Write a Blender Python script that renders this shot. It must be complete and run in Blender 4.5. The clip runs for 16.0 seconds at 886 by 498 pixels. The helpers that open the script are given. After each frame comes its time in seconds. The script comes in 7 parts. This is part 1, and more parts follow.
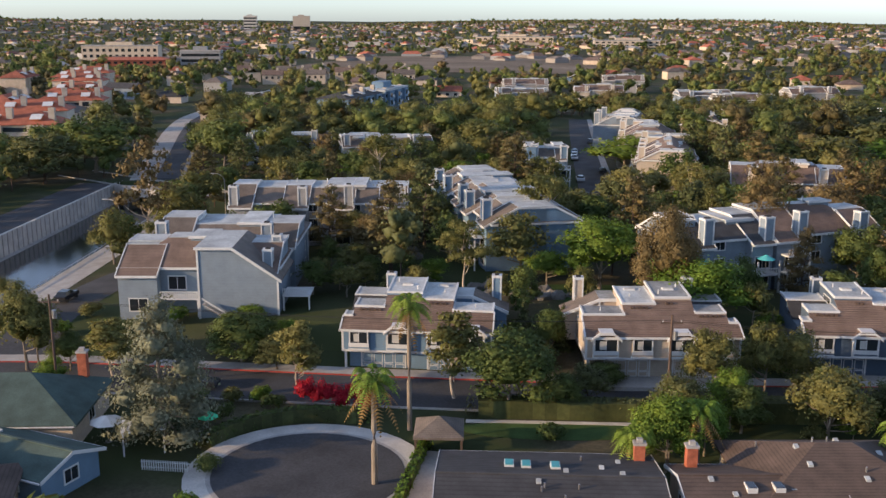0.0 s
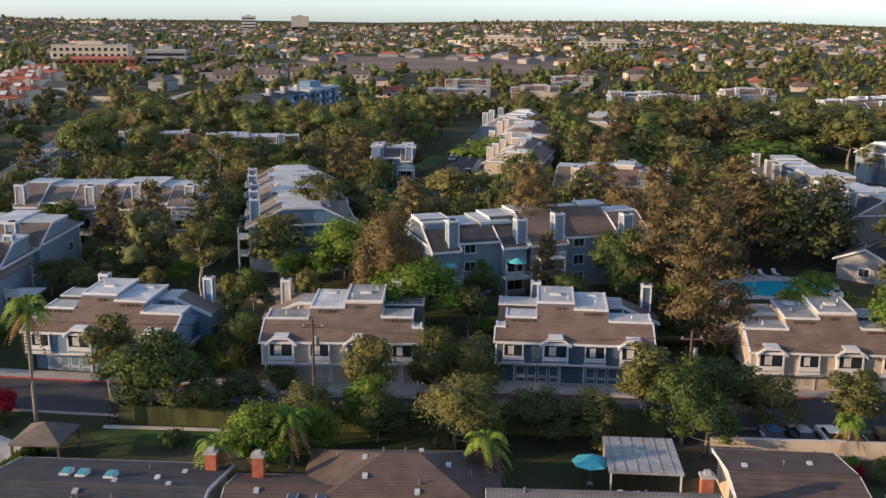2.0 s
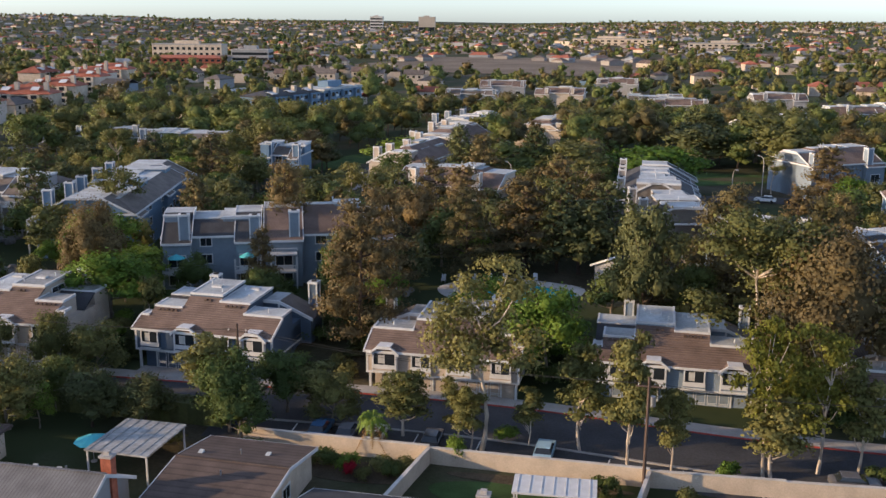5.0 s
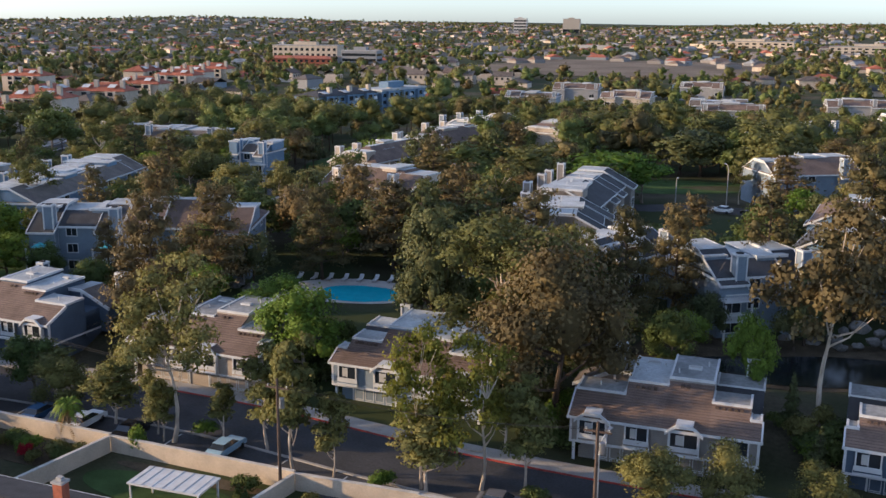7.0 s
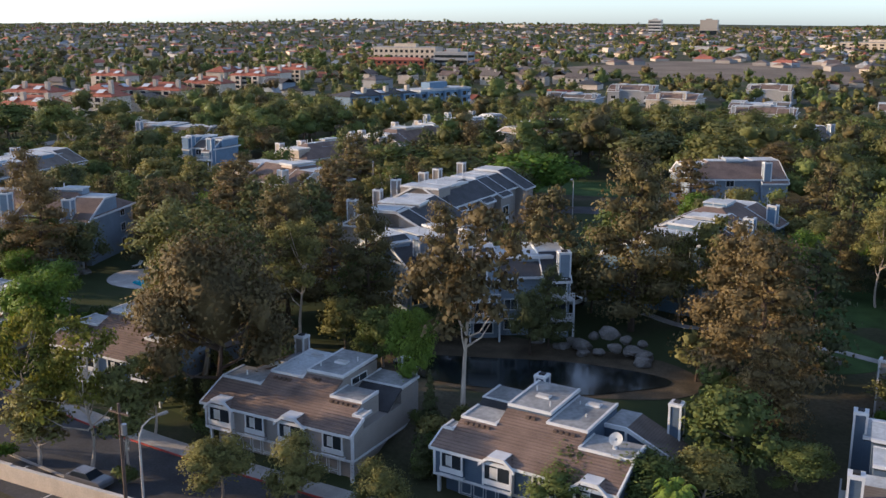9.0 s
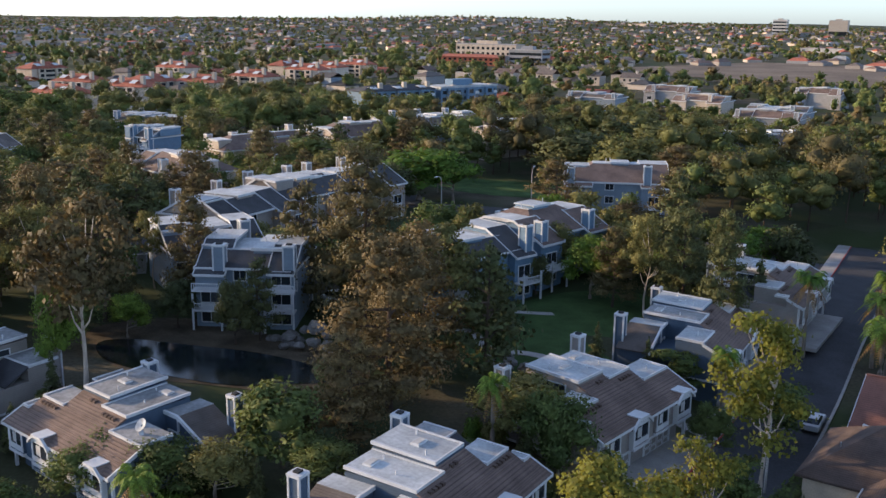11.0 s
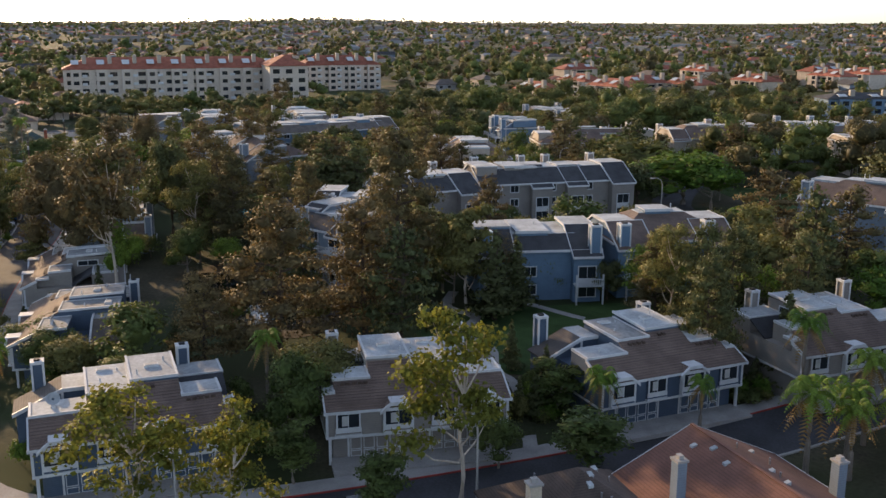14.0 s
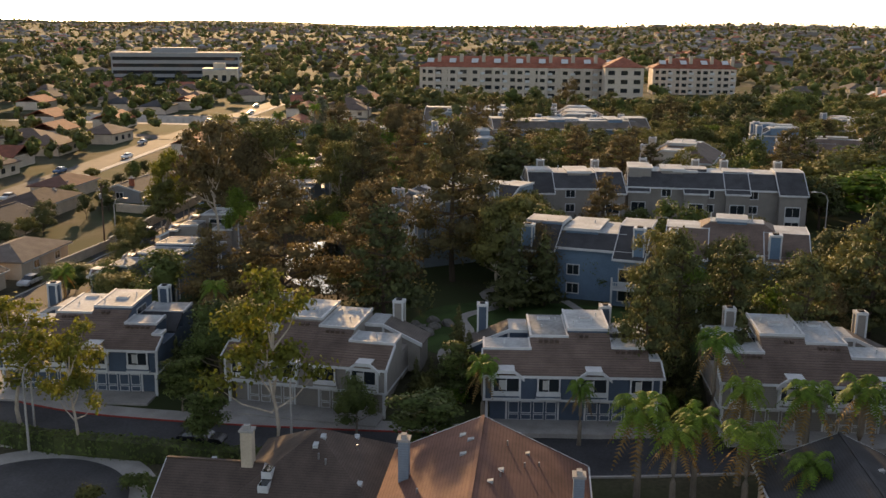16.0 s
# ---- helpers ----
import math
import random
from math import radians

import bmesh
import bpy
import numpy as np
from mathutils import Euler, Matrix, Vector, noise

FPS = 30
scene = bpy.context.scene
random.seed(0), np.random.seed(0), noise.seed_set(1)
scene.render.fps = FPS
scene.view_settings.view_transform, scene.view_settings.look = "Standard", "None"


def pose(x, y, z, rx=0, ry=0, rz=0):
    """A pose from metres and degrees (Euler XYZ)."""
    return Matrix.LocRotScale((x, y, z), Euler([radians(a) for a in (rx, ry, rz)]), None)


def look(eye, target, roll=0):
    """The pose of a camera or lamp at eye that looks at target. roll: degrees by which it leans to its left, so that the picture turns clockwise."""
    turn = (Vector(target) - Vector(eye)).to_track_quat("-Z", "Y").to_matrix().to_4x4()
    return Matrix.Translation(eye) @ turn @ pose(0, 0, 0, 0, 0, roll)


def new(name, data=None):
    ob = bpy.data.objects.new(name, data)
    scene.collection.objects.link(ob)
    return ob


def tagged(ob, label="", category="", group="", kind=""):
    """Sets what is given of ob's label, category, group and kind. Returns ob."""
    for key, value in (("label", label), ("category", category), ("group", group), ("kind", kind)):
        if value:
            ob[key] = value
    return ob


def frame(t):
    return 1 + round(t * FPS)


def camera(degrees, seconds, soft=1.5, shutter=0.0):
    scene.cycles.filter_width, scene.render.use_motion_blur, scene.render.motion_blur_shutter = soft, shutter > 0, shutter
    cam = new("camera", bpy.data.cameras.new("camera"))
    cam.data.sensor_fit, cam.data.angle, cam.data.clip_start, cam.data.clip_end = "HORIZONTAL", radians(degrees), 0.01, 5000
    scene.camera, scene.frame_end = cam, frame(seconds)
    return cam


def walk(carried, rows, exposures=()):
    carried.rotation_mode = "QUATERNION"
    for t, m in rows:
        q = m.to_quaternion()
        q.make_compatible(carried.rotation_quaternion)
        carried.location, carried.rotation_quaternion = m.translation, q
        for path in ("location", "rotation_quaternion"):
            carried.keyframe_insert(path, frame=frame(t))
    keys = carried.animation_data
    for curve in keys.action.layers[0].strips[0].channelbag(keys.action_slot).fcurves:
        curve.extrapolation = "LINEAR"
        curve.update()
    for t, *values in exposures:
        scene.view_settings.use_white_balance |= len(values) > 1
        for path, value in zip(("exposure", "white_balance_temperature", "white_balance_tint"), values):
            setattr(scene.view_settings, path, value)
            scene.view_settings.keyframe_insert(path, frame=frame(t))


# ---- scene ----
cam = camera(49.0, 16.0, soft=1.5)
PATH = [
    (0, (23.331, -2.794, 40.15), (22.998, -0.876, 39.692), 0.1),
    (0.5, (32.333, 0.089, 39.866), (31.993, 2.006, 39.408), 0.1),
    (1, (41.514, 2.309, 39.831), (41.169, 4.225, 39.373), 0.1),
    (1.5, (50.158, 4.339, 39.756), (49.809, 6.255, 39.299), 0.2),
    (2, (58.914, 6.445, 39.717), (58.556, 8.359, 39.261), 0.3),
    (2.5, (67.525, 7.947, 39.764), (67.154, 9.859, 39.309), 0.3),
    (3, (76.442, 9.614, 39.811), (76.043, 11.521, 39.356), 0.3),
    (3.5, (85.537, 11.155, 39.998), (85.095, 13.052, 39.543), 0.4),
    (4, (94.927, 13.005, 40.185), (94.449, 14.893, 39.73), 0.4),
    (4.2, (99.16, 14.081, 40.183), (98.664, 15.964, 39.727), 0.5),
    (6.3, (141.013, 25.953, 41.037), (140.136, 27.692, 40.583), 0.3),
    (6.5, (145.39, 28.433, 40.97), (144.499, 30.165, 40.515), 0.5),
    (7, (155.701, 35.366, 40.574), (154.773, 37.078, 40.119), 0.4),
    (7.5, (165.792, 41.974, 40.238), (164.832, 43.669, 39.784), 0.5),
    (8, (176.531, 48.371, 39.918), (175.531, 50.043, 39.465), 0.3),
    (8.5, (186.452, 54.478, 39.855), (185.367, 56.096, 39.403), 0.3),
    (9, (197.601, 60.288, 40.237), (196.421, 61.839, 39.785), 0.1),
    (9.5, (206.728, 66.859, 40.344), (205.518, 68.386, 39.892), 0.6),
    (10, (216.274, 75.474, 40.173), (215.036, 76.979, 39.722), 0.8),
    (10.2, (220.095, 78.784, 40.273), (218.856, 80.287, 39.821), 0.9),
    (12.3, (257.379, 116.667, 40.483), (255.647, 117.555, 40.023), -0.1),
    (12.5, (259.757, 120.812, 40.313), (257.989, 121.626, 39.853), -0.0),
    (13, (265.001, 131.59, 39.776), (263.157, 132.214, 39.318), 0.1),
    (13.5, (269.338, 143.411, 39.333), (267.442, 143.851, 38.876), 0.3),
    (14, (272.673, 156.162, 38.888), (270.747, 156.449, 38.434), 0.2),
    (14.5, (274.631, 169.338, 38.525), (272.686, 169.44, 38.072), 0.4),
    (15, (275.499, 181.852, 38.146), (273.554, 181.74, 37.694), 0.5),
    (15.5, (275.07, 194.04, 37.825), (273.152, 193.693, 37.374), 0.5),
    (16, (273.44, 206.503, 37.595), (271.575, 205.937, 37.146), 0.5),
]
walk(cam, [(t, look(eye, target, roll)) for t, eye, target, roll in PATH],
     exposures=[(0, 1.06, 6500, 10), (4.2, 1.10, 6450, 10), (8, 1.14, 6150, 10), (10.2, 1.2, 6050, 10), (12.5, 1.25, 6500, 10), (14, 1.10, 7100, 10), (16, 0.97, 8800, 11)])

# ---------- daylight: a low sun in the west-south-west ----------
SUN_YAW, SUN_UP = 118.0, 13.0  # degrees left of +y, and above the horizon
to_sun = Vector((-math.sin(radians(SUN_YAW)) * math.cos(radians(SUN_UP)), math.cos(radians(SUN_YAW)) * math.cos(radians(SUN_UP)),
                 math.sin(radians(SUN_UP))))
world = bpy.data.worlds.new("sky")
scene.world = world
world.use_nodes = True
wn, wl = world.node_tree.nodes, world.node_tree.links
sky = wn.new("ShaderNodeTexSky")
sky.sky_type = "NISHITA"
sky.sun_disc = False
sky.sun_elevation, sky.sun_rotation = radians(SUN_UP), radians(-SUN_YAW)
sky.altitude, sky.air_density, sky.dust_density, sky.ozone_density = 30, 0.8, 0.65, 3.0
wn["Background"].inputs["Strength"].default_value = 0.15
tone = wn.new("ShaderNodeMix")  # the marine air is cooler than the clear model sky
tone.data_type, tone.blend_type = "RGBA", "MULTIPLY"
tone.inputs["Factor"].default_value, tone.inputs["B"].default_value = 1.0, (0.94, 0.97, 1.05, 1)
hue = wn.new("ShaderNodeHueSaturation")
hue.inputs["Saturation"].default_value = 0.68
wl.new(sky.outputs[0], hue.inputs["Color"])
wl.new(hue.outputs[0], tone.inputs["A"])
wl.new(tone.outputs["Result"], wn["Background"].inputs["Color"])
sun_data = bpy.data.lights.new("sun", "SUN")
sun_data.energy, sun_data.angle, sun_data.color = 3.2, radians(0.6), (1.0, 0.70, 0.42)
sun = new("sun", sun_data)
sun.matrix_basis = look((0, 0, 300), Vector((0, 0, 300)) - to_sun)
GZ = (0.9, -0.009, 0.0)
# ---------- materials ----------
def mat(name, base, rough=0.8, var=0.25, scale=1.2, fine=14.0, bump=0.15, metal=0.0, per_object=0.0, per_island=0.0,
        tint=None, spec=0.35, stretch=(1, 1, 1), translucent=0.0, stripes=0.0, stripe_axis=2, stripe_depth=0.25):
    """A surface with a base colour varied by coarse stains and fine grain, in metres."""
    m = bpy.data.materials.new(name)
    m.use_nodes = True
    nt = m.node_tree
    nt.nodes.clear()
    N, L = nt.nodes.new, nt.links.new
    out, bsdf = N("ShaderNodeOutputMaterial"), N("ShaderNodeBsdfPrincipled")
    bsdf.inputs["Roughness"].default_value = rough
    bsdf.inputs["Metallic"].default_value = metal
    bsdf.inputs["Specular IOR Level"].default_value = spec
    geo = N("ShaderNodeNewGeometry")
    mp = N("ShaderNodeMapping")
    mp.inputs["Scale"].default_value = stretch
    L(geo.outputs["Position"], mp.inputs["Vector"])
    n1, n2 = N("ShaderNodeTexNoise"), N("ShaderNodeTexNoise")
    n1.inputs["Scale"].default_value, n1.inputs["Detail"].default_value = scale, 5
    n2.inputs["Scale"].default_value, n2.inputs["Detail"].default_value = fine, 3
    L(mp.outputs[0], n1.inputs["Vector"]), L(mp.outputs[0], n2.inputs["Vector"])
    ramp = N("ShaderNodeMapRange")
    ramp.inputs["From Min"].default_value, ramp.inputs["From Max"].default_value = 0.25, 0.75
    ramp.inputs["To Min"].default_value, ramp.inputs["To Max"].default_value = 1 - var, 1 + var
    L(n1.outputs["Fac"], ramp.inputs["Value"])
    r2 = N("ShaderNodeMapRange")
    r2.inputs["From Min"].default_value, r2.inputs["From Max"].default_value = 0.25, 0.75
    r2.inputs["To Min"].default_value, r2.inputs["To Max"].default_value = 1 - var * 0.6, 1 + var * 0.6
    L(n2.outputs["Fac"], r2.inputs["Value"])
    mul = N("ShaderNodeMath")
    mul.operation = "MULTIPLY"
    L(ramp.outputs[0], mul.inputs[0]), L(r2.outputs[0], mul.inputs[1])
    val = mul.outputs[0]

    def times(a, b):
        k = N("ShaderNodeMath")
        k.operation = "MULTIPLY"
        L(a, k.inputs[0]), L(b, k.inputs[1])
        return k.outputs[0]

    def spread(socket, amount):
        r = N("ShaderNodeMapRange")
        r.inputs["To Min"].default_value, r.inputs["To Max"].default_value = 1 - amount, 1 + amount
        L(socket, r.inputs["Value"])
        return r.outputs[0]
    obj = N("ShaderNodeObjectInfo") if per_object or tint else None
    if per_object:
        val = times(val, spread(obj.outputs["Random"], per_object))
    if per_island:
        val = times(val, spread(geo.outputs["Random Per Island"], per_island))
    col = N("ShaderNodeMix")
    col.data_type = "RGBA"
    col.inputs["A"].default_value = (*base, 1)
    col.inputs["B"].default_value = (*(tint or base), 1)
    if tint:
        mix = N("ShaderNodeMath")
        mix.operation = "MULTIPLY_ADD"
        L(obj.outputs["Random"], mix.inputs[0])
        mix.inputs[1].default_value = 0.75
        mn = N("ShaderNodeMath")
        mn.operation = "MULTIPLY_ADD"
        L(n1.outputs["Fac"], mn.inputs[0])
        mn.inputs[1].default_value, mn.inputs[2].default_value = 1.4, -0.6
        L(mn.outputs[0], mix.inputs[2])
        mix.use_clamp = True
        L(mix.outputs[0], col.inputs["Factor"])
    else:
        col.inputs["Factor"].default_value = 0
    sc = N("ShaderNodeVectorMath")
    sc.operation = "SCALE"
    L(col.outputs["Result"], sc.inputs[0]), L(val, sc.inputs["Scale"])
    colour = sc.outputs[0]
    height = n2.outputs["Fac"]
    if stripes:
        wave = N("ShaderNodeTexWave")
        wave.bands_direction = "XYZ"[stripe_axis]
        wave.wave_profile = "SAW"
        wave.inputs["Scale"].default_value = 0.31416 / stripes
        wave.inputs["Distortion"].default_value = 0.15
        L(geo.outputs["Position"], wave.inputs["Vector"])
        r3 = N("ShaderNodeMapRange")
        r3.inputs["From Min"].default_value, r3.inputs["From Max"].default_value = 0, 0.35
        r3.inputs["To Min"].default_value, r3.inputs["To Max"].default_value = 1 - stripe_depth, 1
        L(wave.outputs["Fac"], r3.inputs["Value"])
        s2 = N("ShaderNodeVectorMath")
        s2.operation = "SCALE"
        L(colour, s2.inputs[0]), L(r3.outputs[0], s2.inputs["Scale"])
        colour, height = s2.outputs[0], wave.outputs["Fac"]
    L(colour, bsdf.inputs["Base Color"])
    bm_ = N("ShaderNodeBump")
    bm_.inputs["Strength"].default_value, bm_.inputs["Distance"].default_value = bump, 0.03
    L(height, bm_.inputs["Height"]), L(bm_.outputs[0], bsdf.inputs["Normal"])
    if translucent:
        tr, ms = N("ShaderNodeBsdfTranslucent"), N("ShaderNodeMixShader")
        L(colour, tr.inputs["Color"])
        ms.inputs["Fac"].default_value = translucent
        L(bsdf.outputs[0], ms.inputs[1]), L(tr.outputs[0], ms.inputs[2]), L(ms.outputs[0], out.inputs["Surface"])
    else:
        L(bsdf.outputs[0], out.inputs["Surface"])
    return m


def glass_mat(name, base=(0.02, 0.025, 0.03)):
    m = bpy.data.materials.new(name)
    m.use_nodes = True
    b = m.node_tree.nodes["Principled BSDF"]
    b.inputs["Base Color"].default_value = (*base, 1)
    b.inputs["Roughness"].default_value = 0.06
    b.inputs["Specular IOR Level"].default_value = 0.7
    return m


M = {}
M["trim"] = mat("white_paint", (0.54, 0.545, 0.54), 0.6, 0.10, bump=0.05)
M["glass"] = glass_mat("window_glass")
M["curtain"] = mat("blind_fabric", (0.42, 0.41, 0.38), 0.9, 0.15)
M["tile_brown"] = mat("brown_roof_tile", (0.155, 0.108, 0.086), 0.85, 0.30, 0.5, 9, 0.5, stripes=0.14, stripe_depth=0.4, per_object=0.1)
M["tile_taupe"] = mat("taupe_roof_shingle", (0.135, 0.112, 0.096), 0.9, 0.28, 0.6, 9, 0.4, stripes=0.1, stripe_depth=0.35, per_object=0.2)
M["tile_grey"] = mat("grey_roof_shingle", (0.052, 0.052, 0.055), 0.9, 0.28, 0.6, 9, 0.4, stripes=0.1, stripe_depth=0.35, per_object=0.2)
M["tile_red"] = mat("red_clay_tile", (0.30, 0.095, 0.055), 0.85, 0.3, 0.5, 9, 0.4, stripes=0.12, per_object=0.25)
M["tile_umber"] = mat("umber_roof_shingle", (0.092, 0.066, 0.054), 0.9, 0.3, 0.6, 9, 0.4, stripes=0.12, stripe_depth=0.4)
M["tile_clay"] = mat("weathered_clay_tile", (0.16, 0.075, 0.055), 0.9, 0.3, 0.5, 9, 0.4, stripes=0.12, stripe_depth=0.35)
M["tile_slate"] = mat("ribbed_slate_tile", (0.115, 0.115, 0.12), 0.8, 0.25, 0.6, 9, 0.5, stripes=0.3, stripe_axis=0, stripe_depth=0.4)
M["tile_green"] = mat("green_roof_shingle", (0.055, 0.085, 0.075), 0.9, 0.3, 0.6, 9, 0.3)
M["roof_flat"] = mat("pale_flat_roof", (0.38, 0.40, 0.40), 0.75, 0.30, 0.35, 3, 0.2, per_object=0.12)
M["roof_flat_dirty"] = mat("weathered_flat_roof", (0.24, 0.245, 0.24), 0.85, 0.42, 0.3, 2.2, 0.3, per_object=0.1)
for key, c in (("beige", (0.40, 0.335, 0.27)), ("taupe", (0.25, 0.225, 0.20)), ("navy", (0.066, 0.096, 0.135)),
               ("skyblue", (0.125, 0.20, 0.28)), ("greyblue", (0.19, 0.235, 0.28)), ("cream", (0.55, 0.46, 0.37)),
               ("grey", (0.27, 0.27, 0.27)), ("stone", (0.42, 0.36, 0.29))):
    M[key] = mat(key + "_siding", c, 0.75, 0.10, 0.8, 6, 0.25, stripes=0.2, stripe_depth=0.18)
M["asphalt"] = mat("asphalt", (0.05, 0.05, 0.053), 0.85, 0.35, 0.25, 4, 0.2)
M["concrete"] = mat("concrete", (0.34, 0.32, 0.295), 0.9, 0.2, 0.5, 6, 0.2)
M["concrete_pale"] = mat("pale_concrete", (0.48, 0.45, 0.41), 0.9, 0.22, 0.5, 6, 0.2)
M["kerb_red"] = mat("red_kerb_paint", (0.33, 0.05, 0.04), 0.8, 0.3)
M["line"] = mat("white_road_paint", (0.6, 0.6, 0.58), 0.8, 0.3)
M["lawn"] = mat("lawn_grass", (0.05, 0.085, 0.028), 0.95, 0.4, 0.3, 8, 0.6, spec=0.1)
M["soil"] = mat("leaf_litter_soil", (0.085, 0.068, 0.045), 0.95, 0.5, 0.4, 5, 0.5, spec=0.1)
M["stucco"] = mat("cream_stucco", (0.50, 0.41, 0.31), 0.9, 0.18, 0.5, 8, 0.2)
M["wood_dark"] = mat("dark_wood", (0.09, 0.06, 0.045), 0.85, 0.3, 1, 20)
M["brick"] = mat("red_brick", (0.33, 0.10, 0.055), 0.9, 0.3, 2, 20, 0.4)
M["rock"] = mat("pale_boulder", (0.15, 0.14, 0.125), 0.9, 0.4, 0.8, 5, 0.5)
M["water_pool"] = mat("pool_water", (0.02, 0.40, 0.50), 0.06, 0.1, bump=0.06)
M["water_dark"] = mat("pond_water", (0.012, 0.016, 0.017), 0.05, 0.2, bump=0.10, spec=0.6)
M["teal"] = mat("teal_acrylic", (0.06, 0.30, 0.32), 0.3, 0.1, bump=0.0)
M["metal"] = mat("grey_metal", (0.35, 0.35, 0.36), 0.4, 0.1, metal=0.8)
M["rubber"] = mat("black_rubber", (0.02, 0.02, 0.02), 0.8, 0.1)
M["bark_grey"] = mat("grey_bark", (0.20, 0.165, 0.13), 0.95, 0.35, 2, 12, 0.6, stretch=(1, 1, 0.25))
M["bark_pale"] = mat("pale_eucalyptus_bark", (0.42, 0.35, 0.28), 0.85, 0.3, 1.5, 8, 0.4, stretch=(1, 1, 0.25))
M["bark_dark"] = mat("dark_bark", (0.07, 0.05, 0.037), 0.95, 0.35, 2, 12, 0.6, stretch=(1, 1, 0.25))


def leaf(name, a, b, tr=0.25):
    return mat(name, a, 0.7, 0.30, 0.35, 2.5, 0.0, per_object=0.15, per_island=0.28, tint=b, spec=0.25, translucent=tr)


M["leaf_green"] = leaf("broadleaf_foliage", (0.08, 0.12, 0.031), (0.112, 0.132, 0.037), 0.3)
M["leaf_bright"] = leaf("bright_foliage", (0.10, 0.185, 0.024), (0.14, 0.19, 0.028), 0.32)
M["leaf_olive"] = leaf("olive_foliage", (0.132, 0.14, 0.042), (0.17, 0.156, 0.05), 0.3)
M["leaf_brown"] = leaf("russet_pine_foliage", (0.124, 0.096, 0.041), (0.155, 0.112, 0.047), 0.25)
M["leaf_pine"] = leaf("brownish_pine_needles", (0.095, 0.086, 0.033), (0.128, 0.098, 0.04), 0.22)
M["leaf_dark"] = leaf("dark_pine_foliage", (0.07, 0.088, 0.032), (0.10, 0.104, 0.038), 0.25)
M["leaf_grey"] = leaf("silver_foliage", (0.115, 0.135, 0.095), (0.15, 0.155, 0.10))
M["leaf_yellow"] = leaf("yellow_green_foliage", (0.16, 0.175, 0.026), (0.17, 0.165, 0.03), 0.45)
M["leaf_red"] = leaf("bougainvillea_bloom", (0.42, 0.012, 0.03), (0.30, 0.01, 0.025), 0.3)
M["leaf_tan"] = leaf("dry_palm_foliage", (0.24, 0.15, 0.05), (0.20, 0.12, 0.04))
M["dry_grass"] = mat("dry_field_grass", (0.17, 0.135, 0.10), 0.95, 0.35, 0.02, 0.4, 0.3, spec=0.1)
# ---------- geometry helpers ----------


def mesh_of(bm, name, material):
    me = bpy.data.meshes.new(name)
    bm.to_mesh(me)
    bm.free()
    for m in (material if isinstance(material, (list, tuple)) else [material]):
        me.materials.append(m)
    return me


def part(name, bm, material, parent=None, label="", m=None):
    """Links a bmesh as one mesh object, under a thing or a part if one is given."""
    ob = new(name, bm if isinstance(bm, bpy.types.Mesh) else mesh_of(bm, name, material))
    if parent is not None:
        ob.parent = parent
    if m is not None:
        ob.matrix_basis = m
    if label:
        ob["label"] = label
    return ob


def empty(name, m=None, label="", category="", group="", kind=""):
    ob = new(name)
    ob.empty_display_size = 0.2
    if m is not None:
        ob.matrix_basis = m
    return tagged(ob, label, category, group, kind)


def block(bm, x0, x1, y0, y1, z0, z1):
    """A box by its limits."""
    v = [bm.verts.new(p) for p in ((x0, y0, z0), (x1, y0, z0), (x1, y1, z0), (x0, y1, z0),
                                   (x0, y0, z1), (x1, y0, z1), (x1, y1, z1), (x0, y1, z1))]
    for f in ((3, 2, 1, 0), (4, 5, 6, 7), (0, 1, 5, 4), (1, 2, 6, 5), (2, 3, 7, 6), (3, 0, 4, 7)):
        bm.faces.new([v[i] for i in f])
    return bm


def prism(bm, profile, a, b, axis="x"):
    """A closed profile of (u, z) pulled from a to b along an axis; u is the other level axis."""
    def at(u, z, s):
        return (s, u, z) if axis == "x" else (u, s, z)
    lo, hi = [bm.verts.new(at(u, z, a)) for u, z in profile], [bm.verts.new(at(u, z, b)) for u, z in profile]
    n = len(profile)
    for i in range(n):
        bm.faces.new((lo[i], lo[(i + 1) % n], hi[(i + 1) % n], hi[i]))
    bm.faces.new(lo[::-1]), bm.faces.new(hi)
    bmesh.ops.recalc_face_normals(bm, faces=bm.faces[:])
    return bm


def tube(bm, path, radii, sides=7):
    """A tapered tube along points."""
    rings, n = [], len(path)
    for i, (p, r) in enumerate(zip(path, radii)):
        p = Vector(p)
        way = Vector(path[min(i + 1, n - 1)]) - Vector(path[max(i - 1, 0)])
        q = way.to_track_quat("Z", "Y") if way.length > 1e-6 else Vector((0, 0, 1)).to_track_quat("Z", "Y")
        rings.append([bm.verts.new(p + q @ Vector((r * math.cos(a), r * math.sin(a), 0)))
                      for a in (2 * math.pi * k / sides for k in range(sides))])
    for a, b in zip(rings, rings[1:]):
        for k in range(sides):
            bm.faces.new((a[k], a[(k + 1) % sides], b[(k + 1) % sides], b[k]))
    bm.faces.new(rings[0][::-1]), bm.faces.new(rings[-1])
    return bm


def boxes(*limits):
    bm = bmesh.new()
    for l in limits:
        block(bm, *l)
    return bm


# ---------- ground, streets, water ----------
def smooth01(t):
    t = min(max(t, 0.0), 1.0)
    return t * t * (3 - 2 * t)


KERB_POINTS = ((-58, 91), (-40, 95), (-18, 96.8), (4, 98.6), (25, 101), (51, 105.3), (72, 109.6), (92, 112.2), (112, 112.6), (128, 114), (146, 116.6), (168, 119.4),
               (184, 123), (193.5, 131), (196.2, 142), (195, 156), (191.5, 174), (187, 192), (182, 210), (175, 235), (165, 270))
KERB_S, KERB_E = KERB_POINTS[:13], KERB_POINTS[13:] + ((240, 300),)


